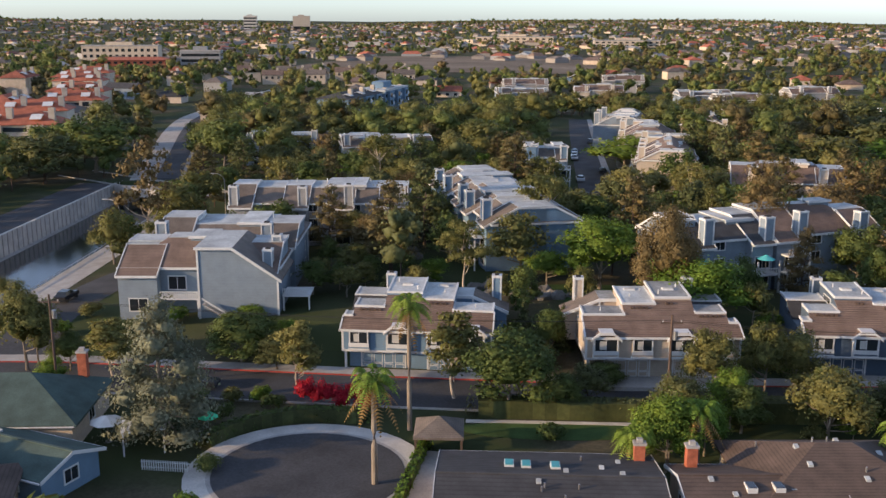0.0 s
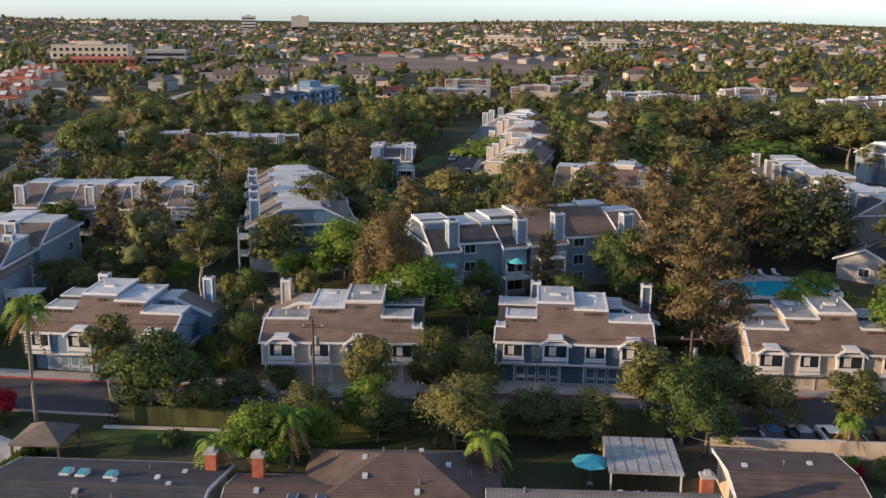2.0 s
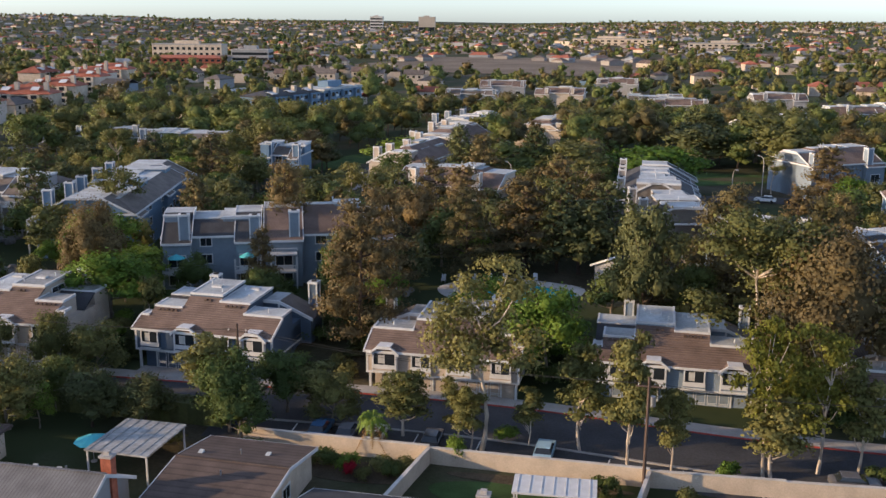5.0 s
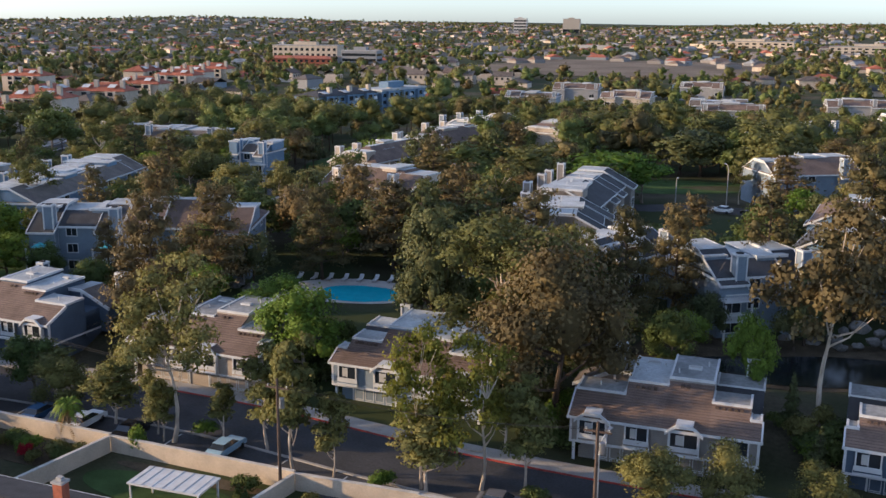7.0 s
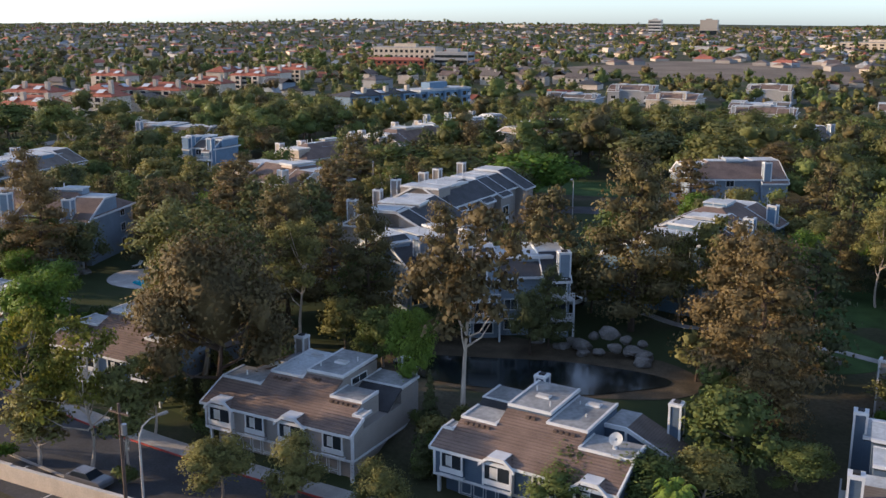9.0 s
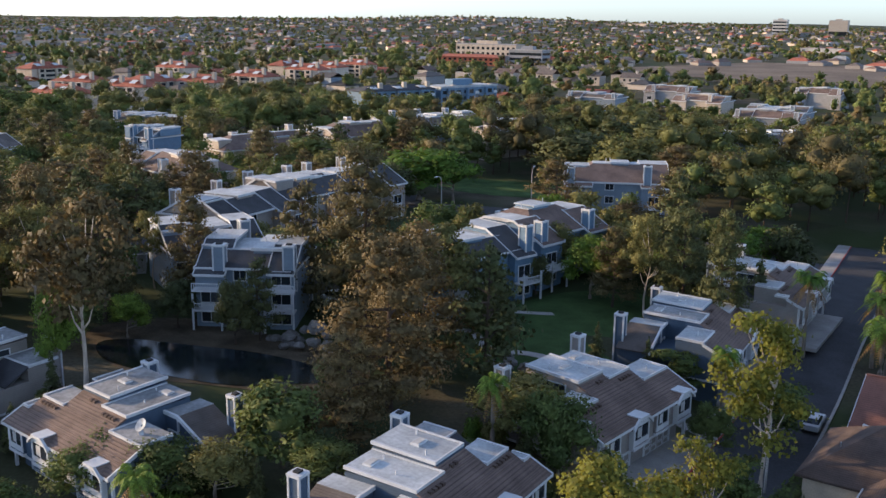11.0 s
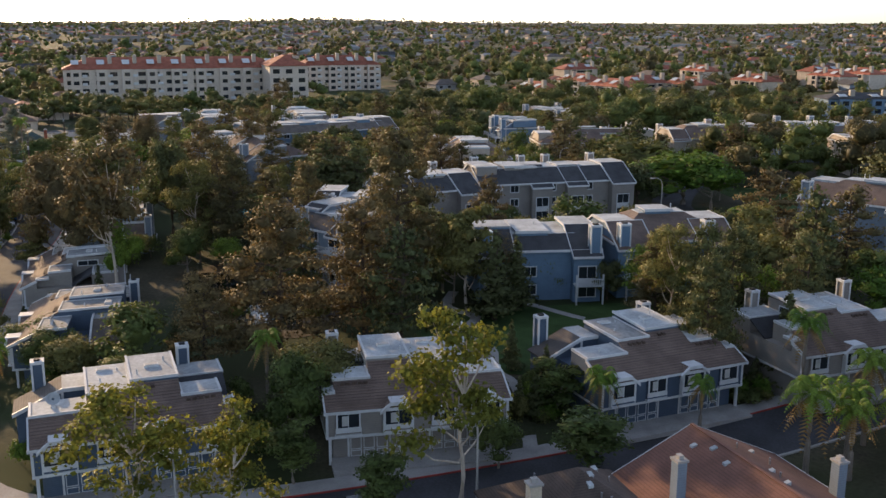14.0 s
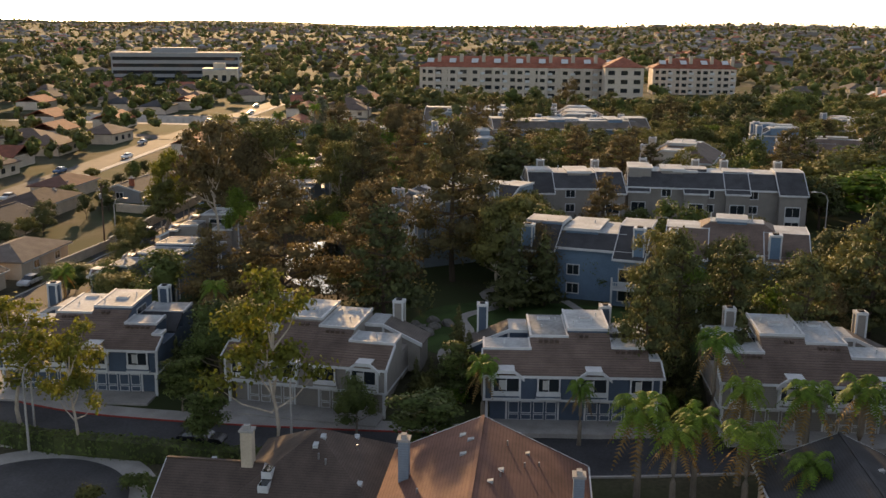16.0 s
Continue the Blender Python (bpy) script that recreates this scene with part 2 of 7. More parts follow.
def estate_rise(x, y):
    """The garden court behind the townhouses lies a storey's height above the street."""
    d = min(y - np.interp(x, [p[0] for p in KERB_S], [p[1] for p in KERB_S]), np.interp(y, [p[1] for p in KERB_E], [p[0] for p in KERB_E]) - x)
    return 2.5 * smooth01((d - 6) / 8) * smooth01((x + 64) / 60) * (1 - smooth01((y - 330) / 150))


def ground_z(x, y):
    """The lie of the land: a gentle fall along the street, the raised court, a low rise to the north-east."""
    return GZ[0] + GZ[1] * min(max(x, -120), 330) + estate_rise(x, y) + 0.9 * smooth01((y - 192) / 26) * smooth01((x - 60) / 60)


def lean(y):
    """How far the canal's line has drifted in x at a given y."""
    return -0.14 * min(max(y - 150, -230), 70)


def sheet(name, xs, ys, z_of, material, label="", category="", kind="structure"):
    nx, ny = len(xs), len(ys)
    verts = [(x + lean(y), y, z_of(x + lean(y), y)) for y in ys for x in xs]
    faces = [(j * nx + i, j * nx + i + 1, (j + 1) * nx + i + 1, (j + 1) * nx + i) for j in range(ny - 1) for i in range(nx - 1)]
    me = bpy.data.meshes.new(name)
    me.from_pydata(verts, [], faces)
    me.materials.append(material)
    return tagged(new(name, me), label, category, kind=kind)


def ground_material():
    m = mat("earth_and_scrub", (0.075, 0.066, 0.043), 0.95, 0.5, 0.12, 2.5, 0.5, spec=0.1)
    nt = m.node_tree
    N, L = nt.nodes.new, nt.links.new
    bsdf = nt.nodes["Principled BSDF"]
    old = bsdf.inputs["Base Color"].links[0].from_socket
    geo = N("ShaderNodeNewGeometry")
    n = N("ShaderNodeTexNoise")
    n.inputs["Scale"].default_value, n.inputs["Detail"].default_value = 0.035, 6
    L(geo.outputs["Position"], n.inputs["Vector"])
    r = N("ShaderNodeValToRGB")
    r.color_ramp.elements[0].position, r.color_ramp.elements[1].position = 0.40, 0.54
    L(n.outputs["Fac"], r.inputs["Fac"])
    mx = N("ShaderNodeMix")
    mx.data_type = "RGBA"
    L(r.outputs["Color"], mx.inputs["Factor"]), L(old, mx.inputs["A"])
    mx.inputs["B"].default_value = (0.042, 0.054, 0.022, 1)
    L(mx.outputs["Result"], bsdf.inputs["Base Color"])
    return m


def axis_steps(lo, hi):
    near = sorted(list(np.arange(-200, 341, 5.0)) + [-85.6, -85.0, -64.0, -63.4])
    far_lo, far_hi = [-6000, -4800, -4100, -3500, -3000, -2500, -2000, -1600, -1200, -900, -700, -500, -320], [420, 560, 700, 900, 1200, 1600, 2000, 2500, 3000, 3500, 4100, 4800, 6000]
    return far_lo + near + far_hi


def hills_z(x, y):
    d = math.hypot(x - 100, y - 150)
    far = smooth01((d - 350) / 900)
    ditch = -4.2 if -85.3 < x - lean(y) < -63.7 and -80 < y < 215 else 0
    return ground_z(x, y) + ditch + far * (7 + 5 * math.sin(x * 0.0031 + 1) + 5 * math.cos(y * 0.0027)) + (26 + 5 * math.sin(math.atan2(y, x) * 9) + 3 * math.sin(math.atan2(y, x) * 23)) * smooth01((d - 1200) / 2600)


sheet("ground", axis_steps(0, 0), [y + 100 for y in axis_steps(0, 0)], hills_z, ground_material(), "dry earth and scrub ground between the houses", "ground")


def resample(pts, step=3.0):
    """A smooth line through points, as many short steps."""
    p = [Vector(q) for q in pts]
    out = []
    for i in range(len(p) - 1):
        a, b, c, d = p[max(i - 1, 0)], p[i], p[i + 1], p[min(i + 2, len(p) - 1)]
        n = max(2, int((c - b).length / step))
        for k in range(n):
            t = k / n
            out.append(0.5 * ((2 * b) + (c - a) * t + (2 * a - 5 * b + 4 * c - d) * t * t + (3 * b - a - 3 * c + d) * t ** 3))
    return out + [p[-1]]


def offset_line(line, o):
    out = []
    for i, q in enumerate(line):
        d = (line[min(i + 1, len(line) - 1)] - line[max(i - 1, 0)]).normalized()
        out.append(q + Vector((-d.y, d.x)) * o)
    return out


def ribbon(name, line, o0, o1, lift, material, thick=0.0, label="", category="", kind="structure", parent=None, z_of=None):
    """A strip along a line between two offsets to its left, lifted off the ground; thick gives it sides."""
    z_of = z_of or ground_z
    a, b = offset_line(line, o0), offset_line(line, o1)
    verts, faces, n = [], [], len(line)
    for p, q in zip(a, b):
        for r in (p, q):
            verts.append((r.x, r.y, z_of(r.x, r.y) + lift))
        for r in (p, q):
            verts.append((r.x, r.y, z_of(r.x, r.y) + lift - max(thick, 0.02)))
    for i in range(n - 1):
        u, v = 4 * i, 4 * i + 4
        faces += [(u, u + 1, v + 1, v)] if o1 < o0 else [(u + 1, u, v, v + 1)]
        if thick:
            faces += [(u, v, v + 2, u + 2), (u + 1, u + 3, v + 3, v + 1)]
    if thick:
        faces += [(0, 2, 3, 1), (4 * n - 4, 4 * n - 3, 4 * n - 1, 4 * n - 2)]
    me = bpy.data.meshes.new(name)
    me.from_pydata(verts, [], faces)
    me.materials.append(material)
    ob = new(name, me)
    if parent is not None:
        ob.parent = parent
        return ob
    return tagged(ob, label, category, kind=kind)


# the kerb on the houses' side of the main street
KERB = resample(KERB_POINTS)
ribbon("road", KERB, -0.12, -8.6, 0.03, M["asphalt"], label="dark asphalt residential street", category="road")
ribbon("pavement", KERB, 2.2, 0.0, 0.17, M["concrete"], 0.2, "concrete pavement along the townhouses", "pavement")
ribbon("kerb", KERB, 0.0, -0.14, 0.16, M["kerb_red"], 0.2, "red painted kerb", "kerb")
ribbon("kerb", KERB, -8.6, -8.9, 0.16, M["concrete"], 0.2, "grey concrete kerb opposite the houses", "kerb")
BAY = [p for p in KERB if 60 < p.x < 140 and p.y < 125]
ribbon("parking_lane", BAY, -8.9, -13.6, 0.04, M["asphalt"], label="asphalt parking lane beside the wall", category="road")
# ---------- street townhouses ----------
TW, TD = 8.6, 13.0  # half the front, and the depth


def slope_z(y):
    """Height of the tiled front slope over the depth y from the front wall."""
    return 5.25 + 0.46 * (y + 0.45)


def window(parent, x, z, w, h, y=0.0, sill=True, curtain=True):
    """A white-framed window in a wall that faces -y; its frame stands proud."""
    f = 0.14
    win = part("window", boxes((x - w / 2 - f, x - w / 2, y - 0.10, y + 0.02, z - f, z + h + f), (x + w / 2, x + w / 2 + f, y - 0.10, y + 0.02, z - f, z + h + f),
                               (x - w / 2, x + w / 2, y - 0.10, y + 0.02, z + h, z + h + f), (x - w / 2, x + w / 2, y - 0.12, y + 0.02, z - f, z),
                               (x - 0.03, x + 0.03, y - 0.05, y + 0.02, z, z + h)), M["trim"], parent, "white window frame")
    part("pane", boxes((x - w / 2, x + w / 2, y - 0.03, y - 0.015, z, z + h)), M["glass"], win, "dark window glass")
    if curtain:
        part("blind", boxes((x - w * 0.30, x + w * 0.02, y - 0.042, y - 0.034, z + h * 0.12, z + h * 0.86)), M["curtain"], win, "pale window blind")
    return win


def garage(parent, x0, x1, wall, y):
    door = part("garage_door", boxes((x0, x1, y - 0.05, y + 0.02, 0.02, 2.2)), wall, parent, "panelled garage door")
    n = 4
    w = (x1 - x0) / n
    bm = bmesh.new()
    for k in range(n):
        for z0, z1 in ((0.15, 0.75), (0.85, 2.05)):
            a, b = x0 + k * w + 0.1, x0 + (k + 1) * w - 0.1
            for l in ((a, b, z0, z0 + 0.07), (a, b, z1 - 0.07, z1), (a, a + 0.07, z0 + 0.07, z1 - 0.07), (b - 0.07, b, z0 + 0.07, z1 - 0.07)):
                block(bm, l[0], l[1], y - 0.08, y - 0.051, l[2], l[3])
    part("door_moulding", bm, M["trim"], door, "pale moulding on the door panels")
    part("door_casing", boxes((x0 - 0.18, x0, y - 0.1, y + 0.02, 0, 2.35), (x1, x1 + 0.18, y - 0.1, y + 0.02, 0, 2.35), (x0, x1, y - 0.1, y + 0.02, 2.2, 2.35)), M["trim"], door)


def hood(parent, x, wall):
    """The arched dormer over a bay window, cut into the front slope."""
    w = 1.62
    arch = [(x - w - 0.1, 4.98), (x - w + 0.35, 5.4), (x - 0.75, 5.78), (x + 0.75, 5.78), (x + w - 0.35, 5.4), (x + w + 0.1, 4.98)]
    prof = arch + [(u, z - 0.28) for u, z in reversed(arch)]
    dorm = part("dormer", prism(bmesh.new(), prof, -0.75, -0.5, "y"), M["trim"], parent, "white arched dormer fascia")
    roof = [(u, z - 0.03) for u, z in arch] + [(u, z - 0.2) for u, z in reversed(arch)]
    part("dormer_roof", prism(bmesh.new(), [(u, z) for u, z in roof], -0.499, 1.0, "y"), M["tile_brown"], dorm)
    part("dormer_cap", boxes((x - 0.78, x + 0.78, -0.78, 0.75, 5.765, 5.86)), M["trim"], dorm)
    part("bay_wall", boxes((x - 1.3, x + 1.3, -0.42, 0.0, 2.75, 5.1)), wall, parent)
    part("bay_sill", boxes((x - 1.42, x + 1.42, -0.6, -0.02, 2.72, 2.95), (x - 1.36, x + 1.36, -0.52, -0.421, 3.15, 3.55)), M["trim"], parent)
    for u in (x - 1.42, x + 1.3):
        part("bay_post", boxes((u, u + 0.12, -0.5, 0.0, 2.95, 5.05)), M["trim"], parent)
    window(parent, x, 3.62, 2.4, 1.32, -0.42)


def chimney(parent, x, y, z0, z1, wall, s=0.5):
    c = part("chimney", boxes((x - s, x + s, y - s, y + s, z0, z1 - 0.42)), wall, parent, "boxed siding chimney")
    bm = boxes((x - s - 0.12, x + s + 0.12, y - s - 0.12, y + s + 0.12, z1 - 0.42, z1 - 0.16))
    for a, b in ((-1, -1), (1, -1), (-1, 1), (1, 1)):
        block(bm, x + a * s - 0.09, x + a * s + 0.09, y + b * s - 0.09, y + b * s + 0.09, z0, z1 - 0.42)
    part("chimney_trim", bm, M["trim"], c, "white corner boards and cap")
    part("flue", boxes((x - s * 0.55, x + s * 0.55, y - s * 0.55, y + s * 0.55, z1 - 0.16, z1)), M["rubber"], c, "black flue top")


def step_roof(parent, x0, x1, y0, y1, z, mat_, rise=0.03, drop=0.9):
    """A flat roof with white edge trim and the wall strip below its front edge."""
    zb = z + rise * (y1 - y0)
    part("flat_roof", prism(bmesh.new(), [(y0, z - 0.16), (y1, zb - 0.16), (y1, zb), (y0, z)], x0 + 0.16, x1 - 0.16), mat_, parent)
    bm = boxes((x0 - 0.05, x1 + 0.05, y0 - 0.14, y0, z - 0.2, z + 0.08))
    for a, b in ((x0 - 0.05, x0 + 0.16), (x1 - 0.16, x1 + 0.05)):
        prism(bm, [(y0, z - 0.2), (y1, zb - 0.2), (y1, zb + 0.08), (y0, z + 0.08)], a, b)
    part("roof_trim", bm, M["trim"], parent, "white roof edge trim")


def townhouse(m, colour, flip, roofs=("roof_flat", "roof_flat"), dish=False, label="", shift=0.0, slope="tile_brown"):
    """Origin at the middle of the front; the patio end lies at -x, or at +x when flipped."""
    wall = M[colour]
    s = -1 if flip else 1
    top = empty("townhouse", m, label, "townhouse", "townhouses along the street")

    def X(a, b):
        return (a, b) if s > 0 else (-b, -a)
    h = TW
    fa, fb = M[roofs[0]], M[roofs[1]]
    # garage storey, upper storey
    part("ground_wall", boxes((-h + 0.7, h - 0.7, 1.0, TD - 1.0, -1.0, 2.45)), wall, top)
    part("upper_wall", boxes((-h, h, 0.0, TD - 2.8, 2.45, 5.1)), wall, top)
    part("band", boxes((-h - 0.04, h + 0.04, -0.06, TD - 2.9, 2.45, 2.68)), M["trim"], top, "white band board")
    part("corner_board", boxes((-h - 0.03, -h + 0.2, -0.03, 0.2, 2.68, 5.1)), M["trim"], top)
    part("corner_board", boxes((h - 0.2, h + 0.03, -0.03, 0.2, 2.68, 5.1)), M["trim"], top)
    for px in (-h + 0.35, h - 0.35):
        part("porch_post", boxes((px - 0.13, px + 0.13, 0.25, 0.5, -0.5, 2.45)), M["trim"], top, "white porch post")
    part("eave", boxes((-h - 0.25, h + 0.25, -0.5, -0.34, 4.98, 5.24)), M["trim"], top, "white eave board")
    for a, b in ((-6.2, -1.3), (1.5, 6.4)):
        garage(top, *X(a, b), wall, 1.0)
    # windows: hooded bays and plain ones by turns
    for k, x in enumerate((-6.4, -2.3, 2.0, 6.6)):
        x *= s
        if k % 2 == 0:
            hood(top, x, wall)
        else:
            part("bay_wall", boxes((x - 1.15, x + 1.15, -0.26, 0.0, 2.8, 4.95)), wall, top)
            part("bay_sill", boxes((x - 1.22, x + 1.22, -0.42, -0.02, 2.72, 2.92), (x - 1.18, x + 1.18, -0.36, -0.261, 3.1, 3.5)), M["trim"], top)
            window(top, x, 3.58, 1.95, 1.3, -0.26)
    # the tiled slope, in stretches of different depth
    def tiled(a, b, y1, name="tiled_roof"):
        x0, x1 = X(a, b)
        part(name, prism(bmesh.new(), [(-0.48, slope_z(-0.48) - 0.18), (y1, slope_z(y1) - 0.18), (y1, slope_z(y1)), (-0.48, slope_z(-0.48))], x0, x1), M[slope], top)
        part("gable_wall", prism(bmesh.new(), [(0, 5.1), (y1, 5.1), (y1, slope_z(y1) - 0.2), (0, 5.2)], x0 + 0.02, x1 - 0.02), wall, top)
        bm = bmesh.new()
        n = int((y1 + 0.4) / 0.36)
        for i in range(n):
            y = -0.45 + i * 0.36
            block(bm, x0 + 0.02, x1 - 0.02, y, y + 0.05, slope_z(y) - 0.02, slope_z(y + 0.05) + 0.028)
        part("tile_course", bm, M[slope], top)
    tiled(-h - 0.1, -3.9, 2.9)
    tiled(-3.9, -0.1, 4.6)
    tiled(-0.1, 4.1, 5.4)
    tiled(4.1, 7.6, 3.2)
    tiled(7.6, h + 0.1, 1.7)
    for xe in (-h - 0.12, h + 0.12):
        y1 = 2.9 if xe * s < 0 else 1.7
        part("rake_board", prism(bmesh.new(), [(-0.5, slope_z(-0.5) - 0.28), (y1, slope_z(y1) - 0.28), (y1, slope_z(y1) + 0.06), (-0.5, slope_z(-0.5) + 0.06)], xe - 0.08, xe + 0.08), M["trim"], top)
    # flat roofs behind the slope
    step_roof(top, *X(-h, -3.9), 2.9, 5.9, slope_z(2.9) + 0.1, fa)
    step_roof(top, *X(-3.9, -0.1), 4.6, 11.2, slope_z(4.6) + 0.1, fb)
    step_roof(top, *X(-0.1, 4.1), 5.4, 11.4, slope_z(5.4) + 0.25, fa, 0.04)
    step_roof(top, *X(4.1, 7.6), 3.2, 6.0, slope_z(3.2) + 0.1, fa)
    step_roof(top, *X(7.6, h), 1.7, 3.2, slope_z(1.7) + 0.1, fa)
    # body under the flat roofs
    part("mid_wall", boxes((*X(-3.9, -0.1), 4.4, 11.1, 5.1, slope_z(4.6) - 0.1)), wall, top)
    part("mid_wall", boxes((*X(-0.1, 4.1), 5.2, 11.3, 5.1, slope_z(5.4) + 0.06)), wall, top)
    part("step_wall", boxes((*X(-h, -3.9), 2.7, 5.9, 5.1, slope_z(2.9) - 0.08)), wall, top)
    part("step_wall", boxes((*X(4.1, 7.6), 3.0, 6.0, 5.1, slope_z(3.2) - 0.08)), wall, top)
    # clerestory in the tall wall above the low side
    xs = 4.1 * s
    cw = part("clerestory", boxes((xs - 0.06, xs + 0.06, 6.6, 9.4, 6.75, 7.55)), M["trim"], top, "white clerestory frame")
    part("pane", boxes((xs - 0.075, xs + 0.075, 6.75, 7.95, 6.85, 7.45), (xs - 0.075, xs + 0.075, 8.05, 9.25, 6.85, 7.45)), M["glass"], cw)
    # low shingled roof behind the step on the far side, then a flat strip
    x0, x1 = X(4.1, h)
    part("rear_roof", prism(bmesh.new(), [(6.0, 5.25), (8.8, 6.75), (8.8, 6.55), (6.0, 5.05)], x0, x1), M["tile_grey"], top)
    part("rear_wall", boxes((x0 + 0.05, x1 - 0.05, 8.6, 11.9, 2.45, 6.5)), wall, top)
    step_roof(top, x0, x1, 8.8, 12.0, 6.75, fa)
    # patio wing at the other end
    x0, x1 = X(-h, -3.9)
    xo = -h - 1.3
    part("patio_deck", boxes((x0, x1, 5.9, 8.4, 3.1, 3.3)), M["concrete"], top)
    part("wing_wall", prism(bmesh.new(), [(xo, 2.0), (-3.9, 2.0), (-3.9, 6.9), (-5.9, 6.9), (xo, 5.2)] if s > 0 else [(-xo, 2.0), (3.9, 2.0), (3.9, 6.9), (5.9, 6.9), (-xo, 5.2)], 8.4, 12.0, "y"), wall, top)
    a = [(xo - 0.3, 5.15), (-5.9, 7.02), (-3.9, 7.02), (-3.9, 6.88), (-5.9, 6.88), (xo - 0.3, 5.0)]
    part("wing_roof", prism(bmesh.new(), [(u * s, z) for u, z in a[:2]] + [(u * s, z) for u, z in a[4:]], 8.42, 12.2, "y"), M["tile_taupe"], top)
    part("wing_flat", boxes((*X(-5.9, -3.9), 8.42, 12.2, 6.9, 7.05)), fa, top)
    part("wing_trim", prism(bmesh.new(), [(u * s, z + 0.1) for u, z in a[:3]] + [(u * s, z - 0.12) for u, z in a[3:]], 8.18, 8.4, "y"), M["trim"], top, "white raked trim board")
    part("wing_post", boxes((*X(-6.0, -5.78), 8.26, 8.39, 3.3, 6.85)), M["trim"], top)
    # wall beside the patio follows the rake
    part("patio_wall", boxes((*X(-h, -h + 0.15), 5.9, 8.4, 2.0, 4.6)), wall, top)
    window(top, -5.0 * s, 4.3, 1.2, 1.0, 8.39, curtain=False)
    # rear deck rail
    bm = bmesh.new()
    for k in range(9):
        block(bm, -2 + k * 0.5, -1.94 + k * 0.5, 13.3, 13.36, 2.6, 3.5)
    block(bm, -2.1, 2.2, 13.26, 13.4, 3.5, 3.58)
    block(bm, -2.1, 2.2, 11.3, 13.4, 2.4, 2.55)
    part("rear_deck", bm, M["trim"], top)
    chimney(top, -6.6 - shift, 12.3, 0, 8.9, wall)
    chimney(top, 6.6 - shift, 12.3, 0, 8.9, wall)
    # roof fittings
    def vent(x, y, z, hgt=0.5):
        part("vent_pipe", tube(bmesh.new(), [(x, y, z), (x, y, z + hgt)], [0.07, 0.07], 6), M["trim"], top, "white vent pipe")
    for x, y, z in ((-2.6, 7.2, 7.55), (-1.0, 9.5, 7.6), (0.6, 6.6, 8.2), (3.2, 9.2, 8.3), (-6.5, 4.0, 6.9)):
        vent(x * s, y, z)
    for x, y, z in ((2.0, 8.2, 8.25), (-2.2, 9.8, 7.75)):
        sk = part("skylight", boxes((x * s - 0.65, x * s + 0.65, y - 0.4, y + 0.4, z, z + 0.22)), M["trim"], top, "white curb skylight")
        part("dome", boxes((x * s - 0.55, x * s + 0.55, y - 0.3, y + 0.3, z + 0.22, z + 0.27)), M["curtain"], sk)
    for x0, n, y in ((-2.9, 4, 3.9), (1.2, 2, 4.6), (4.6, 5, 2.6)):
        for k in range(n):
            x = (x0 + k * 0.55) * s
            part("tile_vent", boxes((x - 0.17, x + 0.17, y - 0.15, y + 0.2, slope_z(y) - 0.1, slope_z(y) + 0.2)), M["wood_dark"], top, "dark hooded roof vent")
    if dish:
        x, y, z = -6.6 * s, 4.2, slope_z(2.9) + 0.1
        d = part("dish_mount", tube(bmesh.new(), [(x, y, z), (x, y, z + 0.7)], [0.3, 0.06], 7), M["metal"], top, "satellite dish on a mast")
        bm = bmesh.new()
        bmesh.ops.create_cone(bm, segments=14, radius1=0.12, radius2=0.6, depth=0.16, matrix=Matrix.Translation((x, y, z + 0.85)) @ Euler((radians(50), 0, 0)).to_matrix().to_4x4())
        part("dish", bm, M["roof_flat"], d)
    return top


def by_chimneys(l, r, z=None, shift=0.0):
    """The pose of a townhouse from the places of its two chimneys, as met from the street."""
    l, r = Vector(l), Vector(r)
    d = (r - l).normalized()
    mid = (l + r) / 2 - Vector((-d.y, d.x)) * 12.3 + d * shift
    return pose(mid.x, mid.y, ground_z(mid.x, mid.y) if z is None else z, 0, 0, math.degrees(math.atan2(d.y, d.x)))


